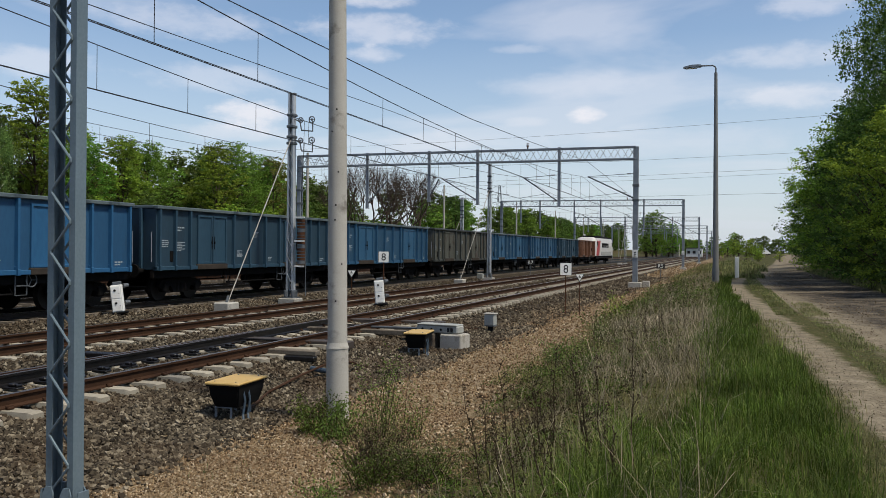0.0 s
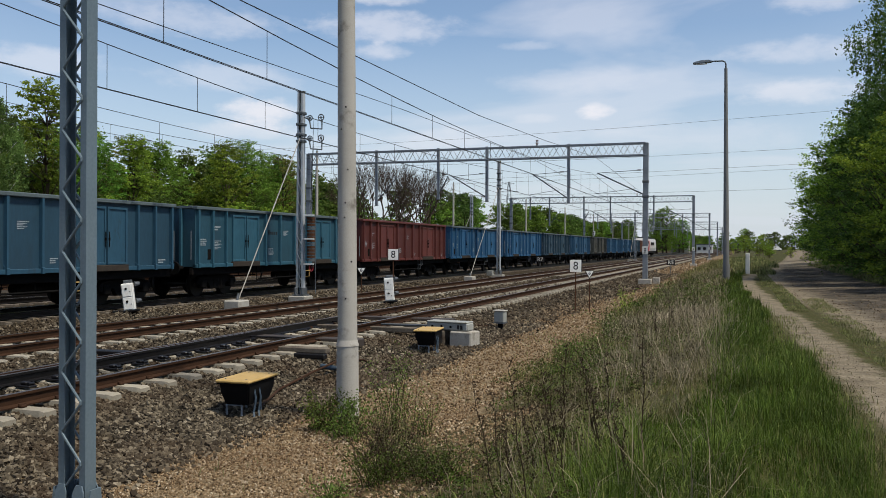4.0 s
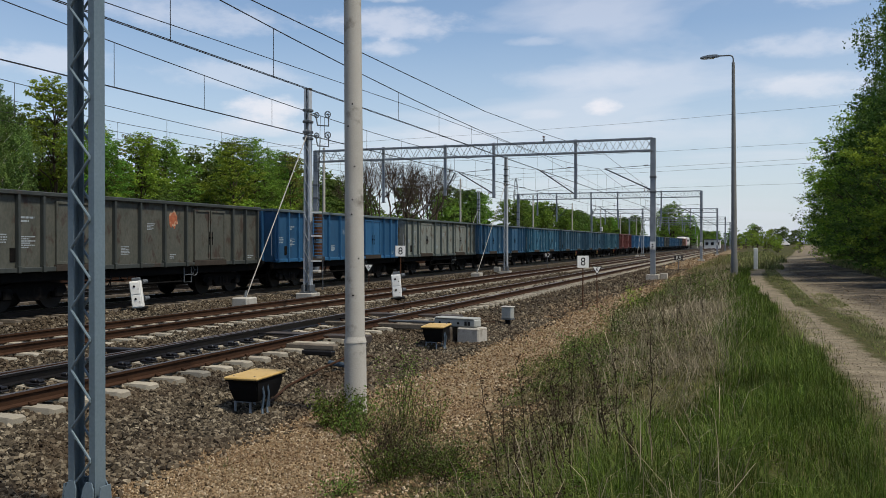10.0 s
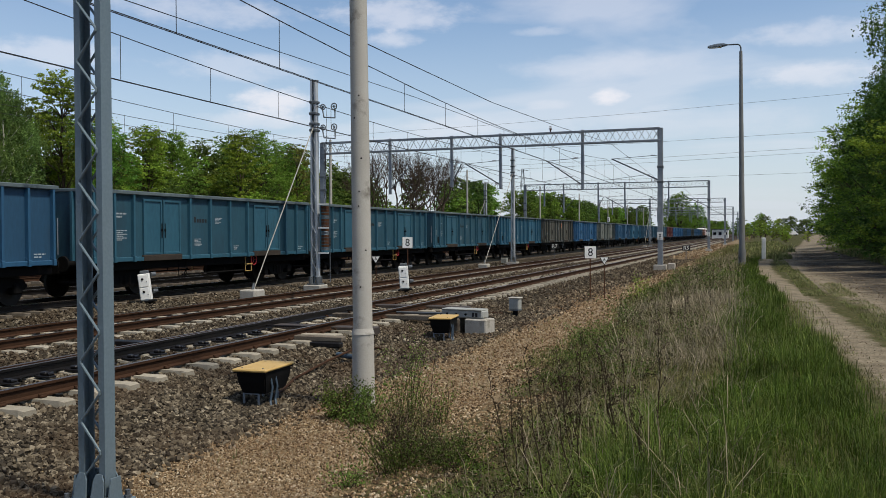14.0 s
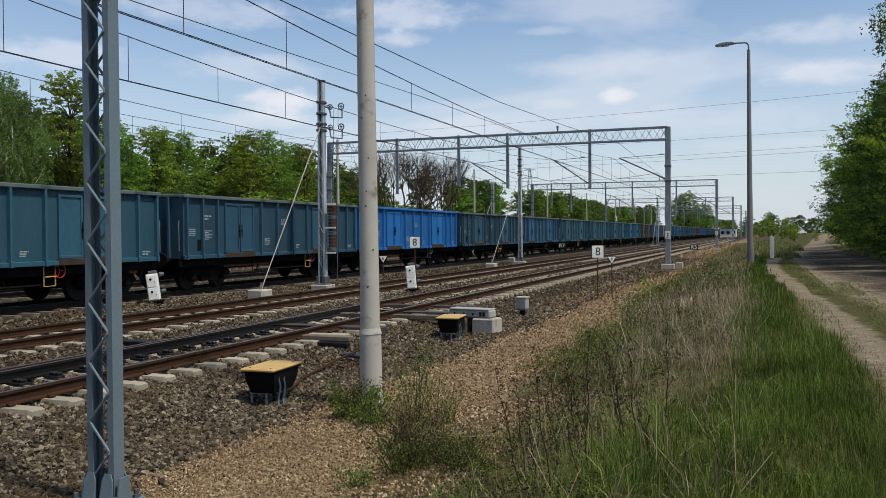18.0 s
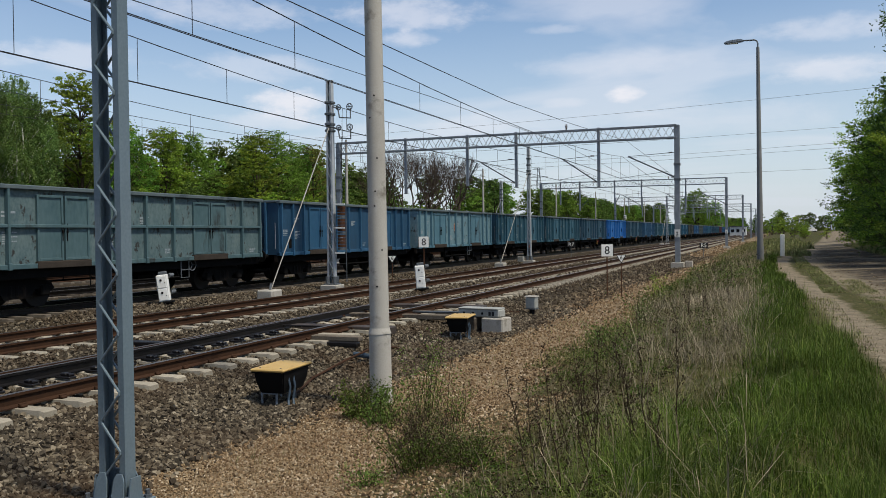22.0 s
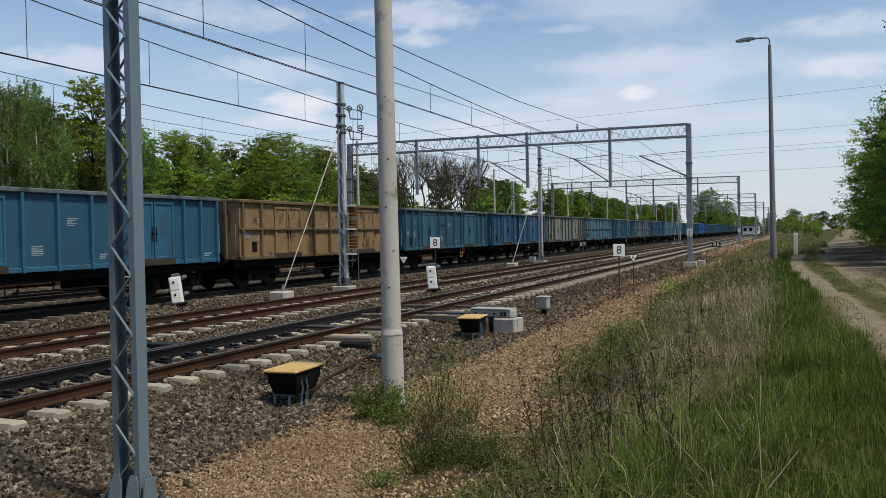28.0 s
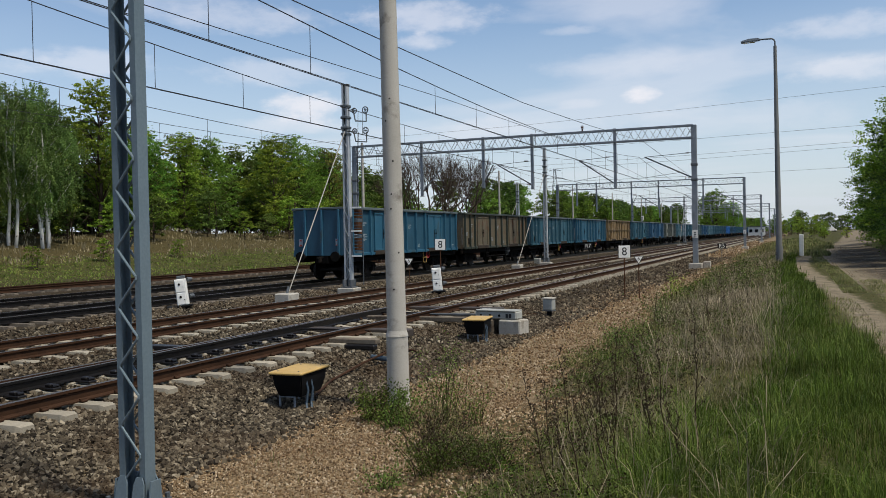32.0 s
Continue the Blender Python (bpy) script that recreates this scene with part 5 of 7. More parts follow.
def build_wagon(kind):
    """An open coal wagon; kind: ribbed, panelled (a rail along mid-height) or braced (diagonals)."""
    wag = tagged(empty("freight_wagon"), "open freight wagon", "freight wagon", "wagons of the freight train")
    P = PAINT["blue"]
    t = 0.05
    bm = bmesh.new()

    def ring(x, y, z):
        return [bm.verts.new(v) for v in ((-x, -y, z), (x, -y, z), (x, y, z), (-x, y, z))]
    o0, o1, i1, i0 = ring(HW, HL, Z0), ring(HW, HL, Z1), ring(HW - t, HL - t, Z1), ring(HW - t, HL - t, Z0 + 0.08)
    for lo_, hi_ in ((o0, o1), (o1, i1), (i1, i0)):
        for i in range(4):
            bm.faces.new((lo_[i], lo_[(i + 1) % 4], hi_[(i + 1) % 4], hi_[i]))
    bm.faces.new(list(reversed(o0)))
    bm.faces.new(i0)
    part("body", bm, P, wag)
    bm = bmesh.new()
    for s in (-1, 1):
        x0, x1 = (HW - 0.07, HW + 0.125) if s > 0 else (-HW - 0.125, -HW + 0.07)
        box(bm, (x0, -HL - 0.06, Z1 - 0.03), (x1, HL + 0.06, Z1 + 0.09), 0.02)
        box(bm, (-HW + 0.07, s * HL - 0.07, Z1), (HW - 0.07, s * HL + 0.07, Z1 + 0.098), 0.015)
    part("top_rail", bm, P, wag)
    doors = [-3.15, 3.15]
    ys = [-6.26, -5.4, -4.55, -1.75, -0.6, 0.6, 1.75, 4.55, 5.4, 6.26]
    if kind == "panelled":
        ys = [-6.26, -5.1, -3.9, -2.6, -1.3, 0, 1.3, 2.6, 3.9, 5.1, 6.26]
        doors = [-3.25, 3.25]
    rib = None
    for s in (-1, 1):
        for y in ys:
            if kind == "panelled" and abs(abs(y) - 3.25) < 0.8:
                continue
            if rib is None:
                bm = bmesh.new()
                for (w, d, zb, zt) in ((0.045, 0.115, Z0 + 0.0, Z1), (0.055, 0.135, Z0 - 0.04, Z0 + 0.22)):
                    a = [bm.verts.new(v) for v in ((0, -w, zb), (d, -w * 0.85, zb), (d, w * 0.85, zb), (0, w, zb))]
                    b = [bm.verts.new(v) for v in ((0, -w, zt), (d, -w * 0.85, zt - (0.10 if d > 0.12 else 0)), (d, w * 0.85, zt - (0.10 if d > 0.12 else 0)), (0, w, zt))]
                    for i in range(3):
                        bm.faces.new((a[i], a[i + 1], b[i + 1], b[i]))
                    bm.faces.new(b); bm.faces.new(list(reversed(a)))
                rib = mesh_of("rib", bm, P)
            part("rib", rib, None, wag, m=pose(s * HW, y, 0, 0, 0, 0 if s > 0 else 180))
        part("sole_bar", bx((s * HW - 0.10, -HL, Z0 - 0.03), (s * HW + 0.08, HL, Z0 + 0.10), 0.012), P, wag)
        if kind == "panelled":
            part("waist_rail", bx((s * HW - 0.01, -HL, 2.13), (s * HW + 0.105, HL, 2.22), 0.012), P, wag)
        if kind == "braced":
            for d in (-1, 1):
                bm = bmesh.new()
                box(bm, (-0.03, -0.07, 0), (0.035, 0.07, 2.5), 0.01)
                bm.transform(pose(s * (HW + 0.05), d * 3.0, Z0 + 0.08, d * 38, 0, 0))
                part("brace", bm, P, wag)
    # double doors
    for s in (-1, 1):
        for yc in doors:
            for k in (-1, 1):
                y0, y1 = (yc - 0.92, yc - 0.03) if k < 0 else (yc + 0.03, yc + 0.92)
                x0, x1 = (HW, HW + 0.07) if s > 0 else (-HW - 0.07, -HW)
                bm = bmesh.new()
                zt = Z1 - 0.14
                fw = 0.07
                box(bm, (x0, y0, Z0 + 0.16), (x1, y0 + fw, zt), 0.006)
                box(bm, (x0, y1 - fw, Z0 + 0.16), (x1, y1, zt), 0.006)
                box(bm, (x0, y0 + fw, zt - fw), (x1, y1 - fw, zt), 0.006)
                box(bm, (x0, y0 + fw, Z0 + 0.16), (x1, y1 - fw, Z0 + 0.16 + fw), 0.006)
                xm = (x0 + x1) / 2
                box(bm, (min(xm, s * HW), y0 + fw, Z0 + 0.16 + fw), (max(xm, s * HW), y1 - fw, zt - fw))
                dr = part("door", bm, P, wag)
                bm = bmesh.new()
                xh = s * (HW + 0.09)
                yh = y1 - 0.05 if k < 0 else y0 + 0.05
                tube(bm, (xh, yh, 1.78), (xh, yh, 2.25), 0.013, n=6)
                box(bm, (xh - 0.02, yh - 0.025, 1.99), (xh + 0.02, yh + 0.025, 2.07), 0.006)
                part("handle", bm, MAT["underframe"], dr, "dark door latch")
            bm = bmesh.new()
            x0, x1 = (HW - 0.02, HW + 0.10) if s > 0 else (-HW - 0.10, -HW + 0.02)
            box(bm, (x0, yc - 0.95, Z0 - 0.04), (x1, yc + 0.95, Z0 + 0.15), 0.015)
            part("door_sill", bm, SILL, wag, "dusty brown door sill")
    # ends: posts, ladder and handrail
    for e in (-1, 1):
        for x in (-0.85, 0.0, 0.85):
            part("end_post", bx((x - 0.05, e * HL - (0 if e > 0 else 0.09), Z0), (x + 0.05, e * HL + (0.09 if e > 0 else 0), Z1), 0.012), P, wag)
        bm = bmesh.new()
        for s in (-1, 1):
            tube(bm, (s * (HW - 0.05), e * (HL + 0.16), 1.35), (s * (HW - 0.05), e * (HL + 0.16), 2.35), 0.014, n=6)
        part("hand_rail", bm, MAT["galv"], wag, "grey steel grab rail")
        for s in (-1, 1):
            bm = tb((s * 0.875, e * (HL + 0.02), 1.06), (s * 0.875, e * (HL + 0.42), 1.06), 0.085, 0.075, 10)
            tube(bm, (s * 0.875, e * (HL + 0.42), 1.06), (s * 0.875, e * (HL + 0.47), 1.06), 0.23, 0.22, 18)
            part("buffer", bm, MAT["underframe"], wag)
        bm = tb((0, e * HL, 1.02), (0, e * (HL + 0.5), 1.0), 0.05, n=6)
        box(bm, (-0.08, e * (HL + 0.3) - 0.12, 0.80), (0.08, e * (HL + 0.3) + 0.12, 1.05), 0.02)
        part("coupling", bm, MAT["underframe"], wag)
        bogie(wag, e * 4.5)
    bm = bmesh.new()
    box(bm, (-0.28, -HL, 0.74), (0.28, HL, Z0), 0.02)
    for s in (-1, 1):
        box(bm, (s * (HW - 0.16) - 0.08, -HL, 0.80), (s * (HW - 0.16) + 0.08, HL, Z0 - 0.03), 0.02)
    part("underframe", bm, MAT["underframe"], wag)
    part("brake_reservoir", tb((0.55, 0.5, 0.62), (0.55, 1.9, 0.62), 0.17, n=12), MAT["underframe"], wag)
    for s in (-1, 1):
        bm = tb((s * 1.25, -1.9, 0.55), (s * 1.25, 1.9, 0.55), 0.03, n=6)
        for yy in (-1.8, -0.6, 0.6, 1.8):
            tube(bm, (s * 1.25, yy, 0.55), (s * 1.25, yy * 0.9, 0.85), 0.02, n=5)
        part("brake_rigging", bm, MAT["underframe"], wag)
        part("brake_wheel", wheel_ring(), MAT["galv_dark"], wag, "grey steel brake handwheel", m=pose(s * 1.36, 2.35, 0.92, 0, 0, 0))
        for e in (-1, 1):
            bm = polytube(bmesh.new(), [(s * 1.34, e * 2.0 - 0.2, 1.05), (s * 1.34, e * 2.0 - 0.2, 0.52), (s * 1.34, e * 2.0 + 0.2, 0.52), (s * 1.34, e * 2.0 + 0.2, 1.05)], 0.02, 5)
            box(bm, (s * 1.34 - 0.05, e * 2.0 - 0.2, 0.76), (s * 1.34 + 0.05, e * 2.0 + 0.2, 0.79))
            part("step", bm, MAT["galv_dark"] if e > 0 else MAT["underframe"], wag, "small side step")
        # stencilled rows of writing, as bars
        r = random.Random(5)
        for (yc, zc, n, wd, hh) in ((-5.85, 2.05, 4, 0.42, 0.035), (-5.0, 2.0, 6, 0.48, 0.030), (-5.0, 2.5, 2, 0.5, 0.05), (-1.2, 1.72, 6, 0.42, 0.024), (0.0, 2.45, 5, 0.40, 0.024), (1.1, 1.45, 3, 0.30, 0.03), (5.85, 1.35, 2, 0.4, 0.04)):
            bm = bmesh.new()
            for i in range(n):
                end = wd * r.uniform(0.5, 1.0)
                at = 0.0
                while at < end:
                    w2 = min(end - at, r.uniform(1.2, 4.0) * hh)
                    lo = yc - s * (wd / 2 - at)
                    box(bm, (s * HW - 0.004, min(lo, lo + s * w2), zc - i * hh * 1.9), (s * HW + 0.004, max(lo, lo + s * w2), zc - i * hh * 1.9 + hh))
                    at += w2 + 0.6 * hh
            part("stencil_marks", bm, LETTER, wag, "faded white stencilled marks")["kind"] = "stuff"
        if kind == "ribbed":
            bm = bmesh.new()
            for i in range(5):
                box(bm, (s * HW - 0.004, s * (-1.42 + 0.15 * i), 2.30), (s * HW + 0.004, s * (-1.42 + 0.15 * i) + 0.10, 2.42 + (0.07 if i == 0 else 0)))
            part("owner_mark", bm, MAT["ink"], wag, "dark painted mark")["kind"] = "stuff"
        bm = bx((s * HW - 0.01, -5.62, 1.35), (s * HW + 0.02, -5.32, 1.72), 0.01)
        part("label_holder", bm, MAT["underframe"], wag, "small dark label holder")
    return wag


WAGON_BASE = {k: build_wagon(k) for k in ("ribbed", "panelled", "braced")}
# front of the train first: paint and build, a note on the look, and a patch
CONSIST = [
    ("oxide", "ribbed", "rust-brown", ""), ("navy", "ribbed", "dark navy", ""), ("blue", "ribbed", "dull blue", ""), ("blue", "ribbed", "dull blue", ""), ("greyd", "ribbed", "weathered grey-brown", ""), ("blue", "ribbed", "dull blue", ""), ("navy", "ribbed", "dark blue-grey", ""),
    ("bright", "ribbed", "bright blue", ""), ("bright", "ribbed", "bright blue", ""), ("red", "ribbed", "dark oxide-red", ""), ("teal", "ribbed", "teal-blue", ""), ("dark", "ribbed", "dark teal", ""), ("dark", "ribbed", "dark teal", ""),
    ("sky", "braced", "patched light blue, diagonally braced", "light"), ("blue", "ribbed", "plain blue", ""), ("grey", "ribbed", "faded chalky grey", ""), ("bright", "ribbed", "mid-blue", ""), ("greyd", "ribbed", "dirty grey, orange-stained", "orange"), ("sky", "ribbed", "clean sky-blue", ""), ("teal", "ribbed", "teal-blue", ""), ("teal", "ribbed", "teal-blue", ""),
    ("teal", "ribbed", "teal-blue", ""), ("blue", "ribbed", "plain blue", ""), ("dark", "ribbed", "dark teal", ""), ("vivid", "ribbed", "vivid fresh-painted blue", ""), ("dark", "ribbed", "dark teal", ""), ("teal", "ribbed", "teal-blue", ""), ("teal", "ribbed", "dull teal", ""), ("chalk", "ribbed", "chalky pale blue, orange-stained", "orange"),
    ("blue", "ribbed", "plain blue", ""), ("mint", "panelled", "peeling pale green", ""), ("teal", "ribbed", "dull teal", ""), ("pale", "panelled", "peeling light blue, orange-stained", "orange"), ("grey", "ribbed", "dirty grey, orange-stained", "orange"), ("blue", "ribbed", "plain blue", ""), ("teal", "ribbed", "dull teal", ""),
    ("tan", "panelled", "rusty tan", ""), ("sky", "ribbed", "clean sky-blue", ""), ("teal", "ribbed", "teal-blue", ""), ("brown", "ribbed", "mottled olive-brown", ""), ("sky", "ribbed", "clean sky-blue tail", ""),
]
WORN = {"brown", "tan", "grey", "greyd"}
DUSTED = {"blue", "bright", "teal", "dark", "navy", "sky", "pale", "mint", "chalk"}
PAINTED = {"body", "top_rail", "rib", "sole_bar", "waist_rail", "brace", "door", "end_post"}
FIRST_FRONT = 22.9 + 7 * WAGON_PITCH      # front of the leading wagon's body at 0 s


def build_train():
    train = []
    used = set()
    for i, (col, kind, words, patch) in enumerate(CONSIST):
        base = WAGON_BASE[kind]
        y = FIRST_FRONT - i * WAGON_PITCH - HL
        m = pose(TRACKS["train"], y, 0)
        if kind not in used:
            used.add(kind)
            w = base
            w.matrix_basis = m
        else:
            w = copy_thing(base, m)
        shape = {"ribbed": "ribbed open coal wagon", "panelled": "panelled open coal wagon", "braced": "open coal wagon"}[kind]
        tagged(w, words + " " + shape + " on two bogies", "freight wagon", "wagons of the freight train")
        train.append((w, y, col, patch))
    for w, y, col, patch in train:
        for o in w.children:
            if o.name.split(".")[0] in PAINTED:
                o.material_slots[0].link = "OBJECT"
                o.material_slots[0].material = (SHEET if o.name.split(".")[0] == "body" or (col in WORN and o.name.startswith("door")) else PAINT)[col]
            if o.name.startswith("top_rail") and col in DUSTED:
                o.material_slots[0].material = TOP_DUST
            if col in ("teal", "dark", "sky") and o.name.startswith(("brake_wheel", "step")) and o.location.y + o.data.vertices[0].co.y > 0:
                o.material_slots[0].link = "OBJECT"
                o.material_slots[0].material, o["label"] = (MAT["red"], "red brake handwheel") if o.name.startswith("brake") else (MAT["yellow"], "yellow painted side step")
            if o.name.startswith("owner_mark") and col != "teal":
                bpy.data.objects.remove(o)
        if patch:
            bm = bmesh.new()
            r = random.Random(3)
            if patch == "orange":
                n = 14
                pts = [(0.22 * (1 + 0.35 * r.uniform(-1, 1)) * math.cos(2 * math.pi * i / n), 2.62 + 0.3 * (1 + 0.35 * r.uniform(-1, 1)) * math.sin(2 * math.pi * i / n)) for i in range(n)]
                prism(bm, pts, 0.012, pose(HW, -0.53 if col == "chalk" else 1.15, -0.35 if col == "chalk" else 0.0, 0, 0, 90))
                part("orange_mark", bm, PATCH, w, "flaking orange painted mark")
            else:
                for yy, zz, s in ((5.4, 1.7, 0.5), (-0.1, 1.75, 0.35)):
                    bm = bx((HW - 0.003, yy - s, zz - s * 0.5), (HW + 0.006, yy + s * 0.6, zz + s * 0.5))
                    part("repainted_patch", bm, LIGHT_PATCH, w, "light blue repainted patch")
    # red and white tail boards on the last wagon's end
    for x in (-1.08, 0.78):
        b = part("tail_board", bx((x - 0.10, -HL - 0.03, 1.52), (x + 0.10, -HL - 0.01, 1.84), 0.004), LETTER, train[-1][0], "small red and white tail board")
        for z0 in (1.53, 1.75):
            bm = bmesh.new()
            prism(bm, [(x - 0.09, z0), (x + 0.09, z0), (x, z0 + (0.10 if z0 < 1.6 else 0.08))], 0.006, pose(0, -HL - 0.034, 0))
            part("red_triangle", bm, TAIL_RED, b)
    return train


TRAIN = build_train()


def build_loco(y):
    lo = tagged(empty("locomotive", pose(TRACKS["train"], y, 0)), "white electric locomotive with a slanting red band and dark roof", "locomotive")
    bm = bmesh.new()
    prof = [(-1.45, 1.15), (1.45, 1.15), (1.48, 2.6), (1.30, 3.65), (0.9, 3.85), (-0.9, 3.85), (-1.30, 3.65), (-1.48, 2.6)]
    ys = [(-9.3, 0.90, 0.0), (-8.6, 0.98, 0.0), (-7.8, 1, 0), (7.8, 1, 0), (8.6, 0.98, 0.0), (9.3, 0.90, 0.0)]
    rows = [[bm.verts.new((x * k, yy, 1.15 + (z - 1.15) * (k if abs(yy) < 9 else 0.72))) for x, z in prof] for yy, k, _ in ys]
    for a, b in zip(rows, rows[1:]):
        for i in range(8):
            bm.faces.new((a[i], b[i], b[(i + 1) % 8], a[(i + 1) % 8]))
    bm.faces.new(rows[0]); bm.faces.new(list(reversed(rows[-1])))
    part("body", bm, MAT["loco_white"], lo)
    part("roof", bx((-1.2, -8.4, 3.6), (1.2, 8.4, 3.9), 0.05), MAT["underframe"], lo, "dark roof")
    bm = bmesh.new()
    prism(bm, [(-8.7, 1.2), (-6.6, 1.2), (-5.2, 3.3), (-7.8, 3.3)], 2.98, pose(0, 0, 0, 0, 0, 90))
    part("red_band", bm, MAT["red"], lo, "slanting red painted band")
    part("grey_band", bx((-1.492, -4.4, 1.25), (1.492, 6.6, 1.75), 0.02), MAT["cabinet"], lo, "grey painted band")
    for s in (-1, 1):
        for yy in (-7.9, 7.9):
            part("cab_window", bx((s * 1.44 - 0.05, yy - 0.35, 2.45), (s * 1.44 + 0.05, yy + 0.35, 3.15), 0.02), MAT["glass"], lo)
        bm = bmesh.new()
        for k in range(6):
            box(bm, (s * 1.47 - 0.03, -3.6 + k * 1.2, 2.35), (s * 1.47 + 0.03, -2.7 + k * 1.2, 3.0), 0.02)
        part("grille", bm, MAT["underframe"], lo)
    for yy in (-9.2, 9.2):
        part("windscreen", bx((-1.05, yy - 0.1, 2.3), (1.05, yy + 0.1, 2.85), 0.03), MAT["glass"], lo)
    part("roof_gear", bx((-0.9, -6.5, 3.84), (0.9, 6.5, 4.05), 0.05), MAT["underframe"], lo)
    bm = bmesh.new()
    for s in (-0.5, 0.5):
        tube(bm, (s, 5.2, 4.05), (s, 6.6, 4.8), 0.03, n=5)
        tube(bm, (s, 6.6, 4.8), (s, 5.3, 5.45), 0.03, n=5)
    tube(bm, (-0.8, 5.3, 5.47), (0.8, 5.3, 5.47), 0.03, n=5)
    part("pantograph", bm, MAT["galv_dark"], lo)
    part("skirt", bx((-1.35, -8.8, 0.75), (1.35, 8.8, 1.15), 0.03), MAT["underframe"], lo)
    for e in (-1, 1):
        bogie(lo, e * 5.0)
    return lo


LOCO_Y = FIRST_FRONT + 1.25 + 9.4
LOCO = build_loco(LOCO_Y)
# travelled metres from the start
RUN = [(0, 0.0), (3, 43.2), (6, 87.2), (9, 132.0), (13, 191.4), (16, 236.3), (19, 281.6), (23, 343.5), (25.5, 382.9), (28, 422.8), (32, 486.8)]


def motions():
    for w, y, _, _ in TRAIN:
        walk(w, [(t, pose(TRACKS["train"], y + d, 0)) for t, d in RUN])
    walk(LOCO, [(t, pose(TRACKS["train"], LOCO_Y + d, 0)) for t, d in RUN])


# ---------------- loose stones ----------------
def stone_material(name, stops, stain):
    m = bpy.data.materials.new(name)
    m.use_nodes = True
    nt = m.node_tree
    N, L = nt.nodes.new, nt.links.new
    p = nt.nodes["Principled BSDF"]
    p.inputs["Roughness"].default_value, p.inputs["Specular IOR Level"].default_value = 0.95, 0.15
    geo, ramp, n, mix = N("ShaderNodeNewGeometry"), N("ShaderNodeValToRGB"), N("ShaderNodeTexNoise"), N("ShaderNodeMix")
    while len(ramp.color_ramp.elements) < len(stops):
        ramp.color_ramp.elements.new(0.5)
    for e, (at, c) in zip(ramp.color_ramp.elements, stops):
        e.position, e.color = at, c
    L(geo.outputs["Random Per Island"], ramp.inputs[0])
    n.inputs["Scale"].default_value, n.inputs["Detail"].default_value = 0.8, 5
    L(geo.outputs["Position"], n.inputs["Vector"])
    r2 = N("ShaderNodeValToRGB")
    r2.color_ramp.elements[0].position, r2.color_ramp.elements[1].position = 0.4, 0.7
    r2.color_ramp.elements[1].color = (0.6, 0.6, 0.6, 1)
    L(n.outputs["Fac"], r2.inputs[0])
    mix.data_type = "RGBA"
    L(r2.outputs[0], mix.inputs[0]); L(ramp.outputs[0], mix.inputs[6])
    mix.inputs[7].default_value = stain
    L(mix.outputs[2], p.inputs["Base Color"])
    return m


STONE = stone_material("ballast_stone", [(0.0, srgb(36, 32, 26)), (0.45, srgb(92, 83, 69)), (0.85, srgb(128, 117, 98)), (1.0, srgb(172, 160, 138))], srgb(80, 62, 44))
GRIT = stone_material("gravel_grit", [(0.0, srgb(74, 60, 43)), (0.4, srgb(142, 118, 88)), (0.8, srgb(186, 160, 124)), (1.0, srgb(228, 212, 184))], srgb(126, 100, 74))
OCT = np.array([(1, 0, 0), (-1, 0, 0), (0, 1, 0), (0, -1, 0), (0, 0, 1), (0, 0, -1)], float)
CUBE = np.array([(a, b, c) for a in (-1, 1) for b in (-1, 1) for c in (-1, 1)], float) * 0.72
OCT_F = [(0, 2, 4), (2, 1, 4), (1, 3, 4), (3, 0, 4), (2, 0, 5), (1, 2, 5), (3, 1, 5), (0, 3, 5)]
CUBE_F = [(0, 1, 3, 2), (4, 6, 7, 5), (0, 4, 5, 1), (2, 3, 7, 6), (0, 2, 6, 4), (1, 5, 7, 3)]


def scatter_stones(name, regions, mat, label):
    """regions: x0, x1, y0, y1, count, smallest, largest."""
    V, F, base = [], [], 0
    for x0, x1, y0, y1, n, a, b in regions:
        xs, ys = rng.uniform(x0, x1, n) + np.where(rng.random(n) < 0.3, rng.normal(0, 0.22, n), 0), rng.uniform(y0, y1, n)
        for i in range(n):
            x, y = float(xs[i]), float(ys[i])
            if any(abs(abs(x - t) - 0.755) < 0.09 for t in TRACKS.values()):
                continue
            if any(abs(x - tx) < 1.27 and abs((y - ph + 40.31) % 0.62 - 0.31) < 0.125 for tx, ph in ((TRACKS["near"], 0.1), (TRACKS["middle"], 0.35))):
                continue
            rub = OCT if i % 2 else CUBE
            s = a + (b - a) * rng.random() ** 1.6
            q = rng.normal(size=4)
            q /= np.linalg.norm(q)
            w, u, v, t = q
            M = np.array([[1 - 2 * (v * v + t * t), 2 * (u * v - w * t), 2 * (u * t + w * v)], [2 * (u * v + w * t), 1 - 2 * (u * u + t * t), 2 * (v * t - w * u)], [2 * (u * t - w * v), 2 * (v * t + w * u), 1 - 2 * (u * u + v * v)]])
            pts = (rub * rng.uniform(0.72, 1.25, rub.shape) * s * np.array([1.25, 1.0, 0.8])) @ M.T
            z = ground_z(x, y) + s * rng.uniform(-0.2, 0.95)
            V.append(pts + (x, y, z))
            F += [tuple(base + k for k in f) for f in (OCT_F if i % 2 else CUBE_F)]
            base += len(rub)
    ob = raw(name, np.concatenate(V).tolist(), F, mat)
    tagged(ob, label, "stones", kind="stuff")


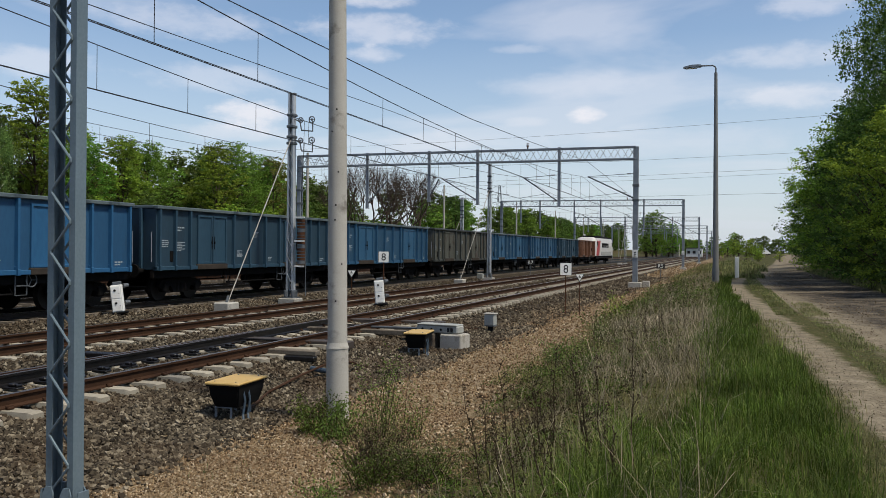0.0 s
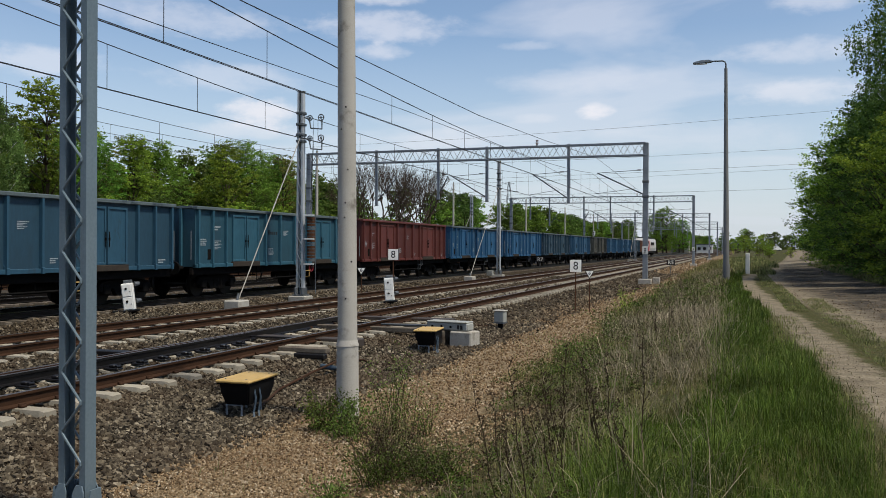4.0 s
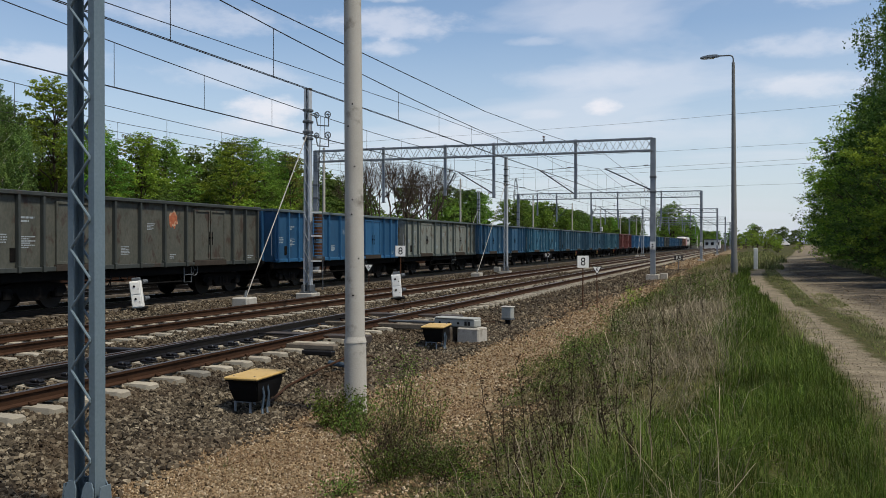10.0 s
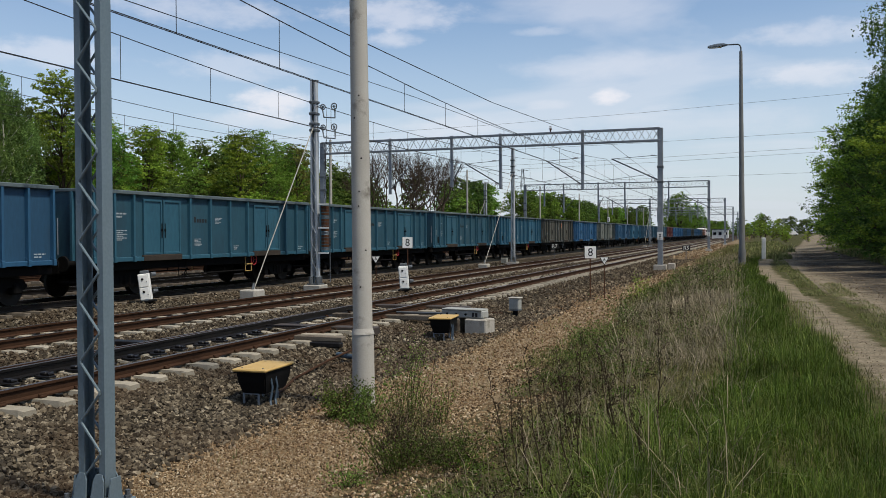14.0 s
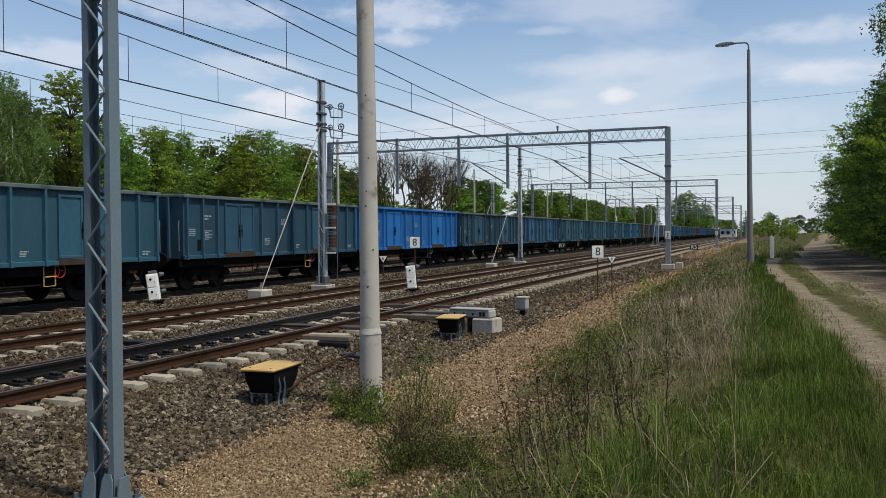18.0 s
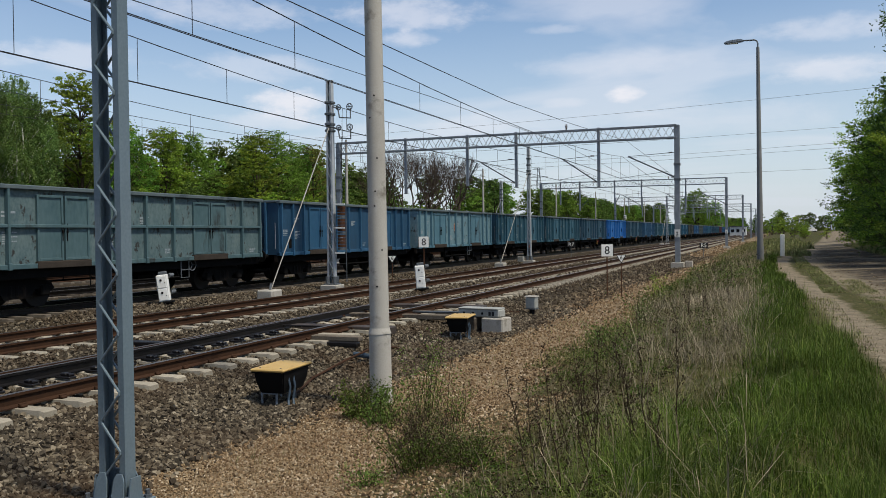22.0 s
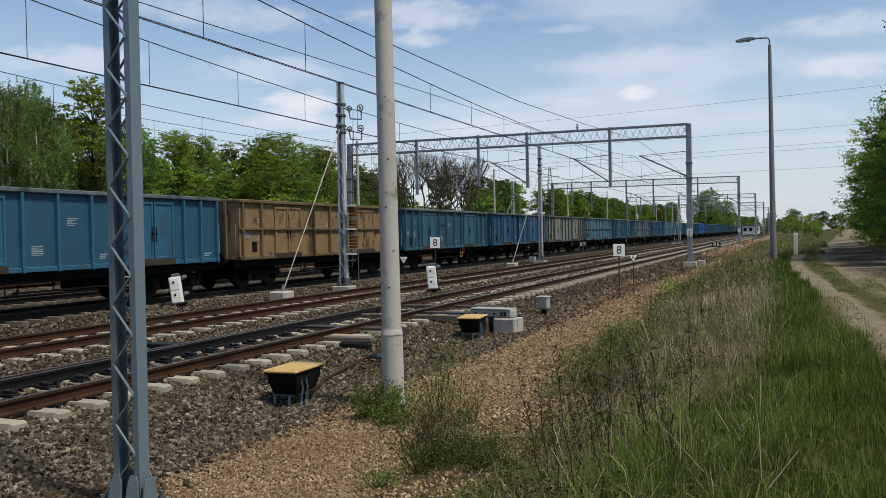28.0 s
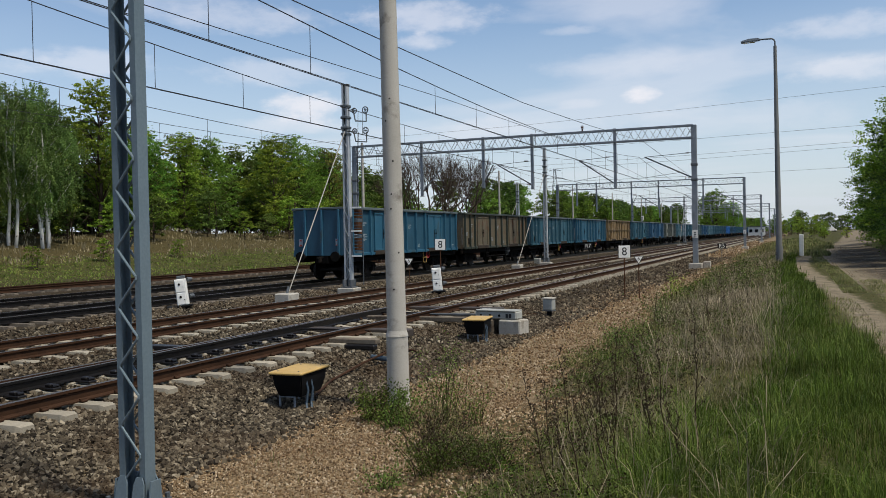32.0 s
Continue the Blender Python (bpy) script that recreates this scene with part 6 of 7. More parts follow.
scatter_stones("ballast_stones", [(-8.3, -5.75, 4.5, 9, 15000, 0.018, 0.036), (-8.3, -5.75, 9, 13, 11000, 0.018, 0.036), (-8.3, -5.6, 13, 26, 17000, 0.020, 0.040), (-12.2, -8.0, 5, 20, 13000, 0.020, 0.040), (-17.6, -12.2, 6, 32, 19000, 0.026, 0.046), (-18.2, -15.0, 18, 45, 7000, 0.03, 0.055), (-12.0, -5.5, 24, 48, 7000, 0.03, 0.055), (-12.4, -8.0, 20, 32, 7000, 0.026, 0.046), (-8.4, -5.2, 46, 80, 5000, 0.04, 0.07), (-17.6, -11.0, 32, 60, 5000, 0.04, 0.06)], STONE, "loose brown-grey ballast stones")
scatter_stones("gravel_grit", [(-6.4, -3.4, 4.8, 8, 15000, 0.006, 0.014), (-6.4, -3.4, 8, 12, 13000, 0.007, 0.017), (-6.2, -3.2, 12, 24, 8000, 0.012, 0.025), (-6.2, -3.6, 24, 40, 4000, 0.02, 0.035), (-5.6, -3.2, 40, 80, 4000, 0.03, 0.05), (-7.5, -3.6, 80, 190, 5000, 0.05, 0.10), (-3.6, -2.3, 6, 11, 4000, 0.008, 0.018)], GRIT, "fine tan gravel grit")
CLOD = stone_material("soil_clod", [(0.0, srgb(86, 73, 56)), (0.5, srgb(130, 114, 90)), (1.0, srgb(180, 164, 134))], srgb(70, 58, 40))
scatter_stones("soil_clods", [(1.6, 5.8, 26, 90, 4000, 0.006, 0.022), (1.2, 2.4, 6, 30, 3000, 0.003, 0.009), (2.2, 5.0, 14, 30, 2000, 0.005, 0.016)], CLOD, "crumbled soil clods on the lane and footpath")


# ---------------- trees ----------------
def unit(n):
    v = rng.normal(size=(n, 3))
    return v / np.linalg.norm(v, axis=1)[:, None]


def leaf_quads(centres, size, droop=0.0, flat=0.0):
    """One small rhomb of a leaf spray at each centre."""
    n = len(centres)
    a = unit(n)
    a[:, 2] = a[:, 2] * (1 - flat) - droop
    a /= np.linalg.norm(a, axis=1)[:, None]
    b = np.cross(a, unit(n))
    b /= np.linalg.norm(b, axis=1)[:, None] + 1e-9
    s = size * rng.uniform(0.6, 1.35, (n, 1))
    k = s * rng.uniform(0.35, 0.6, (n, 1))
    return np.stack([centres - a * s, centres + b * k, centres + a * s, centres - b * k], axis=1)


def tree_parts(h, crown_r, crown_z, lobes, leaves, leaf, trunk_r, seed, lean=0.0, droop=0.0, squash=1.0, stems=1, loose=1.0):
    """Trunk and limbs as one mesh, leaves gathered on lobes as another."""
    r = random.Random(seed)
    bm = bmesh.new()
    tops = []
    for st in range(stems):
        sx, sy = (0, 0) if stems == 1 else (r.uniform(-0.5, 0.5), r.uniform(-0.5, 0.5))
        pts = [(sx + lean * z / h + 0.12 * math.sin(z * 0.9 + seed + st), sy + 0.12 * math.cos(z * 0.7 + seed + st), z) for z in np.linspace(-0.4, h * 0.88, 8)]
        polytube(bm, pts, trunk_r, 9, trunk_r * 0.15)
        tops.append(pts)
    lob = []
    for i in range(lobes):
        u = (i + 0.5) / lobes
        z = crown_z + (h - crown_z) * (u ** 0.85)
        wide = crown_r * math.sin(math.pi * min(0.97, max(0.10, 0.16 + 0.84 * u))) ** 0.6 * squash
        ang = i * 2.399 + r.uniform(-0.5, 0.5)
        d = wide * r.uniform(0.35, 1.0)
        c = Vector((lean * z / h + d * math.cos(ang), d * math.sin(ang), z + r.uniform(-0.4, 0.4)))
        lob.append((c, crown_r * r.uniform(0.20, 0.40)))
        p = tops[i % stems]
        k = min(7, max(1, int(7 * min(1, (z - 0.8 - 0.3 * d) / (h * 0.88)))))
        s = Vector(p[k])
        m = s.lerp(c, 0.5) + Vector((0, 0, -0.15 * d + 0.2))
        polytube(bm, [s, m, c], trunk_r * (0.07 if droop > 0.3 else 0.30), 5, 0.008)
    w = np.array([q * q for _, q in lob])
    cnt = np.maximum(8, (leaves * w / w.sum()).astype(int))
    P = []
    for (c, q), n in zip(lob, cnt):
        c = np.array(c)
        if droop > 0.3:
            # hanging strands of small leaves
            k = max(3, n // 30)
            top = unit(k) * q * (0.55 + 0.5 * rng.random((k, 1)))
            run = rng.uniform(0.5, 1.0, k) * droop * 2.0
            i = rng.integers(0, k, n)
            pp = c + top[i] + rng.normal(0, 0.07, (n, 3))
            pp[:, 2] -= run[i] * rng.random(n)
        else:
            # small tufts set over the lobe, flat and layered
            k = max(4, n // 26)
            d = unit(k)
            d[:, 2] = 0.85 * d[:, 2] + 0.15
            tuft = d * q * (0.55 + 0.5 * rng.random((k, 1)) ** 0.5)
            i = rng.integers(0, k, n)
            spread = loose * q * rng.uniform(0.10, 0.24, k)[i][:, None]
            pp = c + tuft[i] * np.array([1, 1, 0.85]) + rng.normal(size=(n, 3)) * spread * np.array([1, 1, 0.45])
            if droop:
                pp[:, 2] -= droop * rng.random(n) ** 2 * 1.6
        P.append(pp)
    P = np.concatenate(P)
    P = P[P[:, 2] > 0.15]
    return bm, leaf_quads(P, leaf, droop * 0.6, 0.0 if droop else 0.45)


def tree_kind(h, crown_r, crown_z, lobes, leaves, leaf, trunk_r, seed, leafmat, bark="bark", name="tree", **kw):
    bm, q = tree_parts(h, crown_r, crown_z, lobes, leaves, leaf, trunk_r, seed, **kw)
    t = empty(name)
    part("trunk", bm, MAT[bark], t, smooth=True)
    part("crown", quads("crown", q, MAT[leafmat]), None, t)
    return t


def plant(base, used, spots, label, category="tree", group=""):
    for x, y, s, turn in spots:
        m = pose(x, y, ground_z(x, y) - 0.1, 0, 0, turn)
        if base.name not in used:
            used.add(base.name)
            t = base
            t.matrix_basis = m
        else:
            t = copy_thing(base, m)
        t.scale = (s, s, s)
        tagged(t, label, category, group)


USED = set()
R = random.Random(11)
WOOD = "leafy green tree at the edge of the wood"
GREEN_A = tree_kind(11.0, 3.6, 1.0, 54, 17000, 0.11, 0.20, 1, "leaf_green")
GREEN_B = tree_kind(10.5, 3.9, 0.8, 58, 17000, 0.11, 0.22, 2, "leaf_green", stems=2)
GREEN_C = tree_kind(10.8, 3.4, 0.8, 54, 17000, 0.11, 0.20, 3, "leaf_fresh")
INNER = tree_kind(11.2, 3.8, 1.0, 40, 5200, 0.23, 0.20, 13, "leaf_dark", loose=1.5)
GOLD = tree_kind(13.5, 3.2, 4.5, 46, 11000, 0.13, 0.22, 4, "leaf_gold")
BRONZE = tree_kind(10.5, 2.8, 2.0, 34, 6000, 0.12, 0.18, 5, "leaf_bronze")
BIRCH = tree_kind(13.5, 3.3, 3.8, 70, 36000, 0.085, 0.17, 6, "leaf_birch", "birch_bark", droop=0.6, lean=-0.6, stems=2)
FAR_A = tree_kind(10.5, 3.7, 0.6, 34, 4600, 0.24, 0.20, 7, "leaf_green", loose=1.6)
FAR_B = tree_kind(11.0, 3.7, 0.6, 34, 4600, 0.24, 0.20, 8, "leaf_dark", loose=1.6)
FAR_C = tree_kind(11.0, 3.9, 0.6, 34, 4600, 0.24, 0.20, 14, "leaf_dark", loose=1.6)
BUSH = tree_kind(3.0, 1.7, 0.3, 26, 3600, 0.09, 0.05, 9, "leaf_dark", stems=3, name="bush")
BUSH_L = tree_kind(3.4, 1.6, 0.3, 22, 2200, 0.09, 0.05, 10, "leaf_fresh", stems=3, name="bush")
row = [(y, R.uniform(-57, -51)) for y in np.arange(8, 134, 4.4)]
kinds = [GREEN_A, GREEN_B, GREEN_C, GREEN_A, GREEN_B, GREEN_A, GREEN_C]
for i, (y, x) in enumerate(row):
    plant(INNER, USED, [(x - 6.5, y + R.uniform(-2, 2), R.uniform(0.74, 0.90), R.uniform(0, 360))], "dense green tree inside the wood", group="trees of the wood edge")
    if 36 < y < 46 or y > 104:
        continue
    plant(kinds[i % 7], USED, [(x, y, R.uniform(0.74, 0.90), R.uniform(0, 360))], WOOD, group="trees of the wood edge")
for y in np.arange(94, 142, 4.0):
    plant(INNER, USED, [(R.uniform(-68, -61), y, R.uniform(0.68, 0.84), y * 31)], "dense green tree inside the wood", group="trees of the wood edge")
    plant(BUSH, USED, [(R.uniform(-51, -49), y, R.uniform(0.9, 1.3), y * 17)], "low green bush at the foot of the wood", "bush", "bushes of the wood edge")
for y in np.arange(18, 100, 3.4):
    plant(BUSH, USED, [(R.uniform(-60, -54), y, R.uniform(1.1, 1.7), y * 23)], "shady bush under the wood's trees", "bush", "bushes of the wood edge")
for y in np.arange(16, 124, 3.0):
    plant(BUSH, USED, [(-63 - 2 * math.sin(y * 5.0), y, 1.9 + 0.4 * math.sin(y * 3.0), y * 37)], "shady bush under the wood's trees", "bush", "bushes of the wood edge")
plant(GOLD, USED, [(-51.0, 53.5, 0.86, 40)], "golden-green maple above the birches")
plant(GREEN_A, USED, [(-52, 59.5, 0.74, 10)], WOOD, group="trees of the wood edge")
plant(BRONZE, USED, [(-55, 68, 0.88, 30), (-51.5, 91, 0.92, 80), (-54, 97, 0.92, 200)], "bronze-leaved young tree at the wood edge", group="trees of the wood edge")
plant(BIRCH, USED, [(-45.5, 42.6, 0.76, 20), (-45.8, 40.6, 0.72, 140), (-47.5, 44.8, 0.66, 200), (-52.5, 37.0, 0.74, 250), (-46.5, 35.0, 0.70, 310)], "drooping birch with a white trunk", group="birches")
for y in np.arange(134, 420, 4.2):
    plant([FAR_A, FAR_B, FAR_C, FAR_A, FAR_B][int(y * 7) % 5], USED, [(R.uniform(-56, -46), y, R.uniform(0.66, 0.92), R.uniform(0, 360))], "leafy tree in the row beyond the tracks", group="trees beyond the tracks")
for y in np.arange(420, 1000, 16):
    plant([FAR_A, FAR_B, FAR_C][int(y) % 3], USED, [(R.uniform(-60, -30), y, R.uniform(1.0, 1.4), R.uniform(0, 360))], "green tree far down the line", group="distant trees")
for x in np.arange(-34, 70, 3.2):
    plant([FAR_A, FAR_B, FAR_C][int(x) % 3], USED, [(x, 560 + R.uniform(-60, 80), R.uniform(0.6, 1.05), R.uniform(0, 360))], "green tree far down the line", group="distant trees")
plant(GREEN_B, USED, [(-26, 318, 1.5, 10), (-30, 330, 1.35, 70), (-22, 345, 1.2, 120), (2, 560, 1.25, 80)], "broad green tree standing beyond the gantries", group="distant trees")
for i in range(26):
    if 5 < i < 8:
        continue
    plant([BUSH, BUSH_L][i % 2], USED, [(R.uniform(-50, -46.5), 14 + i * 4.1, R.uniform(0.7, 1.25), R.uniform(0, 360))], "low green bush at the foot of the wood", "bush", "bushes of the wood edge")


def bare_tree(x, y, h, spread, seed):
    """A many-branched tree still without leaves."""
    r = random.Random(seed)
    t = tagged(empty("bare_tree", pose(x, y, ground_z(x, y) - 0.1)), "leafless tree with a wide net of brown twigs", "tree", "bare trees")
    trunk, twigs = bmesh.new(), bmesh.new()

    def grow(bm, p, d, length, rad, depth):
        pts = [p]
        q, dd = p.copy(), d.copy()
        for _ in range(3):
            dd = (dd + Vector((r.uniform(-0.25, 0.25), r.uniform(-0.25, 0.25), r.uniform(-0.05, 0.22)))).normalized()
            q = q + dd * length / 3
            pts.append(q.copy())
        polytube(bm, pts, rad, 5 if depth < 3 else 3, rad * 0.5)
        if depth < 5:
            for _ in range(3):
                nd = (dd + Vector((r.uniform(-1, 1), r.uniform(-1, 1), r.uniform(-0.3, 0.8))) * 0.75).normalized()
                grow(twigs if depth >= 1 else trunk, pts[r.choice((2, 3))], nd, length * 0.70, rad * 0.60, depth + 1)
    for k in range(4):
        a = k * math.pi / 2 + r.uniform(-0.4, 0.4)
        grow(trunk, Vector((0.15 * math.cos(a), 0.15 * math.sin(a), 0)), Vector((spread * math.cos(a), spread * math.sin(a), 1)).normalized(), h * 0.42, 0.15, 0)
    part("trunk", trunk, MAT["bark"], t)
    part("twig_net", twigs, MAT["twig"], t)


bare_tree(-45, 109, 11.0, 0.45, 3)
bare_tree(-46, 116, 11.5, 0.5, 5)
bare_tree(-46, 103, 10.5, 0.4, 8)
bare_tree(-45.5, 124, 11.0, 0.5, 9)
plant(BUSH_L, USED, [(-46.0, 78, 1.2, 10), (-46.5, 82, 1.3, 60), (-46, 86.5, 1.2, 160), (-45.5, 92, 1.2, 250)], "twiggy yellow-green bush beside the tracks", "bush", "bushes of the wood edge")

# right of the lane
LANE_A = tree_kind(17.0, 4.4, 1.0, 110, 42000, 0.085, 0.22, 21, "leaf_dark", droop=0.2)
LANE_B = tree_kind(10.0, 3.8, 0.3, 80, 30000, 0.085, 0.18, 22, "leaf_fresh", stems=3)
LANE_C = tree_kind(9.0, 3.6, 0.3, 76, 28000, 0.085, 0.18, 24, "leaf_dark", stems=3)
LANE_BIRCH = tree_kind(17.0, 3.6, 4.0, 76, 30000, 0.075, 0.18, 23, "leaf_birch", "birch_bark", droop=1.0)
plant(LANE_A, USED, [(11.0, 50, 1.1, 0), (11.4, 64, 1.05, 70), (12.2, 92, 0.85, 190), (16, 124, 0.75, 20)], "tall dark-leaved tree beside the lane", group="trees along the lane")
plant(LANE_BIRCH, USED, [(9.4, 56, 1.0, 20), (10.4, 76, 0.88, 170)], "tall drooping birch beside the lane", group="trees along the lane")
plant(LANE_B, USED, [(7.4, 43, 0.78, 40), (7.5, 61, 1.0, 220), (8.2, 84, 0.92, 80), (10.6, 116, 1.05, 150)], "bushy green tree overhanging the lane", group="trees along the lane")
plant(LANE_C, USED, [(7.5, 51, 1.0, 130), (7.5, 72, 0.98, 300), (9.4, 98, 0.88, 30), (15.5, 138, 0.8, 260), (9.0, 37, 0.8, 200)], "bushy dark tree overhanging the lane", group="trees along the lane")
plant(BUSH, USED, [(6.9, 38, 1.0, 0), (7.3, 43, 1.15, 60), (7.5, 48, 1.1, 130), (7.5, 54, 1.2, 200), (7.6, 60, 1.1, 260), (8.0, 67, 1.2, 20), (8.4, 75, 1.1, 90), (9.0, 84, 1.1, 150), (9.8, 93, 1.1, 210), (7.4, 33, 0.8, 30)], "dark green bush at the lane's edge", "bush", "bushes along the lane")
for y in np.arange(128, 420, 7.5):
    plant([FAR_B, FAR_A, FAR_C][int(y) % 3], USED, [(0.056 * y + R.uniform(9.5, 12.5), y, R.uniform(0.7, 0.95), R.uniform(0, 360))], "leafy tree beside the far lane", group="trees along the lane")

for x, y, sc in ((16, 402, 0.42), (22, 410, 0.6), (27, 415, 0.8), (33, 405, 0.9), (12.5, 418, 0.4), (9, 420, 0.36)):
    plant(FAR_B, USED, [(x, y, sc, x * 40)], "leafy tree closing the far lane", group="trees along the lane")
plant(BUSH_L, USED, [(-3.5 + 2.1 * k, 300 + 13 * (k % 4), 1.5 + 0.2 * (k % 3), k * 70) for k in range(6)], "yellow-green bush in the rough grass by the lane", "bush", "bushes along the lane")
plant(BUSH_L, USED, [(7.5, 150, 0.55, 0), (4.6, 162, 0.5, 80), (5.2, 180, 0.6, 150), (5.5, 215, 0.9, 220), (7.0, 225, 0.8, 20), (3.5, 210, 0.8, 300), (7.5, 262, 1.1, 100)], "yellow-green bush in the rough grass by the lane", "bush", "bushes along the lane")
plant(BUSH_L, USED, [(R.uniform(-44, -38), y, R.uniform(0.35, 0.6), y * 9) for y in (24, 31, 37, 44, 52)], "low scrub on the far grass bank", "bush", "bushes of the wood edge")

# ---------------- grass and weeds ----------------
def blades(name, regions, mat, label, category="grass", gap=0.3, feather=0.0):
    """regions: x0, x1, y0, y1, count, height from, to, width, lean."""
    V = []
    for x0, x1, y0, y1, n, h0, h1, wd, lean in regions:
        x = rng.uniform(x0, x1, n) + feather * rng.normal(0, 0.25, n)
        y = y0 + (y1 - y0) * rng.random(n) ** 1.35
        x += feather * np.array([0.8 * noise.noise(Vector((b * 0.35, 3.0, x0))) + 0.4 * noise.noise(Vector((b * 1.1, 8.0, x0))) for b in y])
        tuft = np.array([noise.noise(Vector((a * 1.1, b * 0.7, 7.0))) + 0.7 * noise.noise(Vector((a * 3.1, b * 2.3, 2.0))) for a, b in zip(x, y)])
        keep = tuft > -gap + 0.35 * (rng.random(n) - 0.5)
        x, y, tuft = x[keep], y[keep], tuft[keep]
        z = np.array([ground_z(a, b) - 0.02 for a, b in zip(x, y)])
        k = len(x)
        h = rng.uniform(h0, h1, k) * np.clip(0.85 + 0.75 * tuft, 0.35, 1.7) * (0.6 + 0.65 * rng.random(k))
        az = rng.uniform(0, 2 * np.pi, k)
        ln = np.abs(rng.normal(0.35, 0.3, k)) * lean
        dx, dy = np.cos(az) * ln, np.sin(az) * ln
        sx, sy = -np.sin(az + rng.normal(0, 0.7, k)) * wd / 2, np.cos(az + rng.normal(0, 0.7, k)) * wd / 2
        b0 = np.stack([x - sx, y - sy, z], 1)
        b1 = np.stack([x + sx, y + sy, z], 1)
        mid = np.stack([x + dx * h * 0.35, y + dy * h * 0.35, z + h * 0.6], 1)
        s = np.stack([sx, sy, np.zeros(k)], 1) * 0.75
        tip = np.stack([x + dx * h, y + dy * h, z + h * np.clip(1 - 0.28 * ln, 0.4, 1)], 1)
        V.append(np.stack([b0, b1, mid + s, tip, mid - s], 1))
    v = np.concatenate(V).astype(np.float32)
    k = len(v)
    me = bpy.data.meshes.new(name)
    me.vertices.add(k * 5); me.loops.add(k * 7); me.polygons.add(k * 2)
    me.vertices.foreach_set("co", v.ravel())
    idx = (np.arange(k)[:, None] * 5 + np.array([0, 1, 2, 4, 4, 2, 3])[None, :]).astype(np.int32)
    me.loops.foreach_set("vertex_index", idx.ravel())
    st = (np.arange(k)[:, None] * 7 + np.array([0, 4])[None, :]).astype(np.int32)
    me.polygons.foreach_set("loop_start", st.ravel())
    me.polygons.foreach_set("loop_total", np.tile(np.array([4, 3], dtype=np.int32), k))
    me.materials.append(MAT[mat])
    me.update(calc_edges=True)
    ob = part(name, me, None)
    tagged(ob, label, category, kind="stuff")


blades("lush_grass", [(-0.55, 1.0, 4.0, 9, 17000, 0.10, 0.28, 0.006, 1.2), (-0.5, 0.9, 9, 17, 15000, 0.13, 0.31, 0.008, 1.1), (-0.55, 0.55, 17, 26, 9000, 0.12, 0.28, 0.012, 0.9), (-0.7, 0.3, 26, 36, 7000, 0.12, 0.28, 0.016, 0.9), (-1.0, -0.1, 36, 64, 7500, 0.14, 0.30, 0.025, 0.8), (-1.1, -0.2, 5.5, 9, 4500, 0.22, 0.45, 0.007, 1.5)], "grass", "lush green grass on the bank top", gap=0.6, feather=0.35)
blades("short_turf", [(-1.4, 1.1, 4.0, 10, 16000, 0.03, 0.10, 0.006, 1.3), (-0.6, 1.05, 10, 24, 9000, 0.05, 0.13, 0.010, 1.2), (-2.5, -0.5, 5, 14, 14000, 0.03, 0.10, 0.006, 1.4), (-3.3, -0.5, 13, 28, 13000, 0.04, 0.13, 0.010, 1.4), (-3.9, -0.6, 28, 60, 9000, 0.08, 0.2, 0.024, 1.3)], "grass_mixed", "short turf under the longer grass", gap=0.8, feather=0.5)
blades("mixed_grass", [(-2.2, -0.4, 4.5, 12, 14000, 0.06, 0.22, 0.006, 1.5), (-3.0, -0.4, 12, 26, 15000, 0.07, 0.24, 0.010, 1.5), (-3.8, -2.4, 14, 36, 6000, 0.07, 0.22, 0.011, 1.2), (-3.7, -0.7, 26, 70, 11000, 0.15, 0.42, 0.024, 1.1), (-4.6, -1.0, 70, 160, 9000, 0.15, 0.45, 0.06, 1.0)], "grass_mixed", "olive half-green grass on the bank", gap=0.45, feather=0.6)
blades("dry_grass", [(-2.0, -0.3, 4.5, 12, 2600, 0.10, 0.34, 0.0045, 2.0), (-2.2, -0.3, 12, 26, 8000, 0.13, 0.42, 0.0065, 1.9), (-3.2, -1.6, 12, 30, 900, 0.12, 0.36, 0.007, 1.8), (-3.0, -0.8, 22, 75, 13000, 0.2, 0.5, 0.014, 1.6)], "straw", "dry straw-coloured grass on the bank slope", gap=0.2, feather=0.7)
blades("long_straw", [(-2.0, -0.1, 5, 10, 260, 0.45, 0.85, 0.006, 2.2), (-2.0, -0.2, 10, 26, 350, 0.5, 0.95, 0.008, 1.9)], "straw", "long bent dry stems arching over the bank", gap=1.5)
blades("seed_stems", [(-0.5, 1.0, 4.5, 12, 900, 0.24, 0.42, 0.0035, 1.0), (-0.5, 0.9, 12, 26, 900, 0.28, 0.48, 0.006, 0.9)], "grass_light", "thin pale grass stems above the turf", gap=0.9)
blades("pale_grass", [(-1.3, -0.1, 5.2, 8.5, 3000, 0.18, 0.42, 0.006, 2.2)], "grass_light", "pale arching grass blades on the bank", gap=0.4, feather=0.6)
blades("verge_grass", [(-44, -34.5, 18, 75, 34000, 0.05, 0.17, 0.055, 1.2)], "grass_light", "green grass verge beyond the siding", gap=0.8)
blades("verge_straw", [(-50, -42, 18, 110, 12000, 0.12, 0.38, 0.05, 1.3)], "straw", "rough half-dry grass on the far bank", gap=0.3)
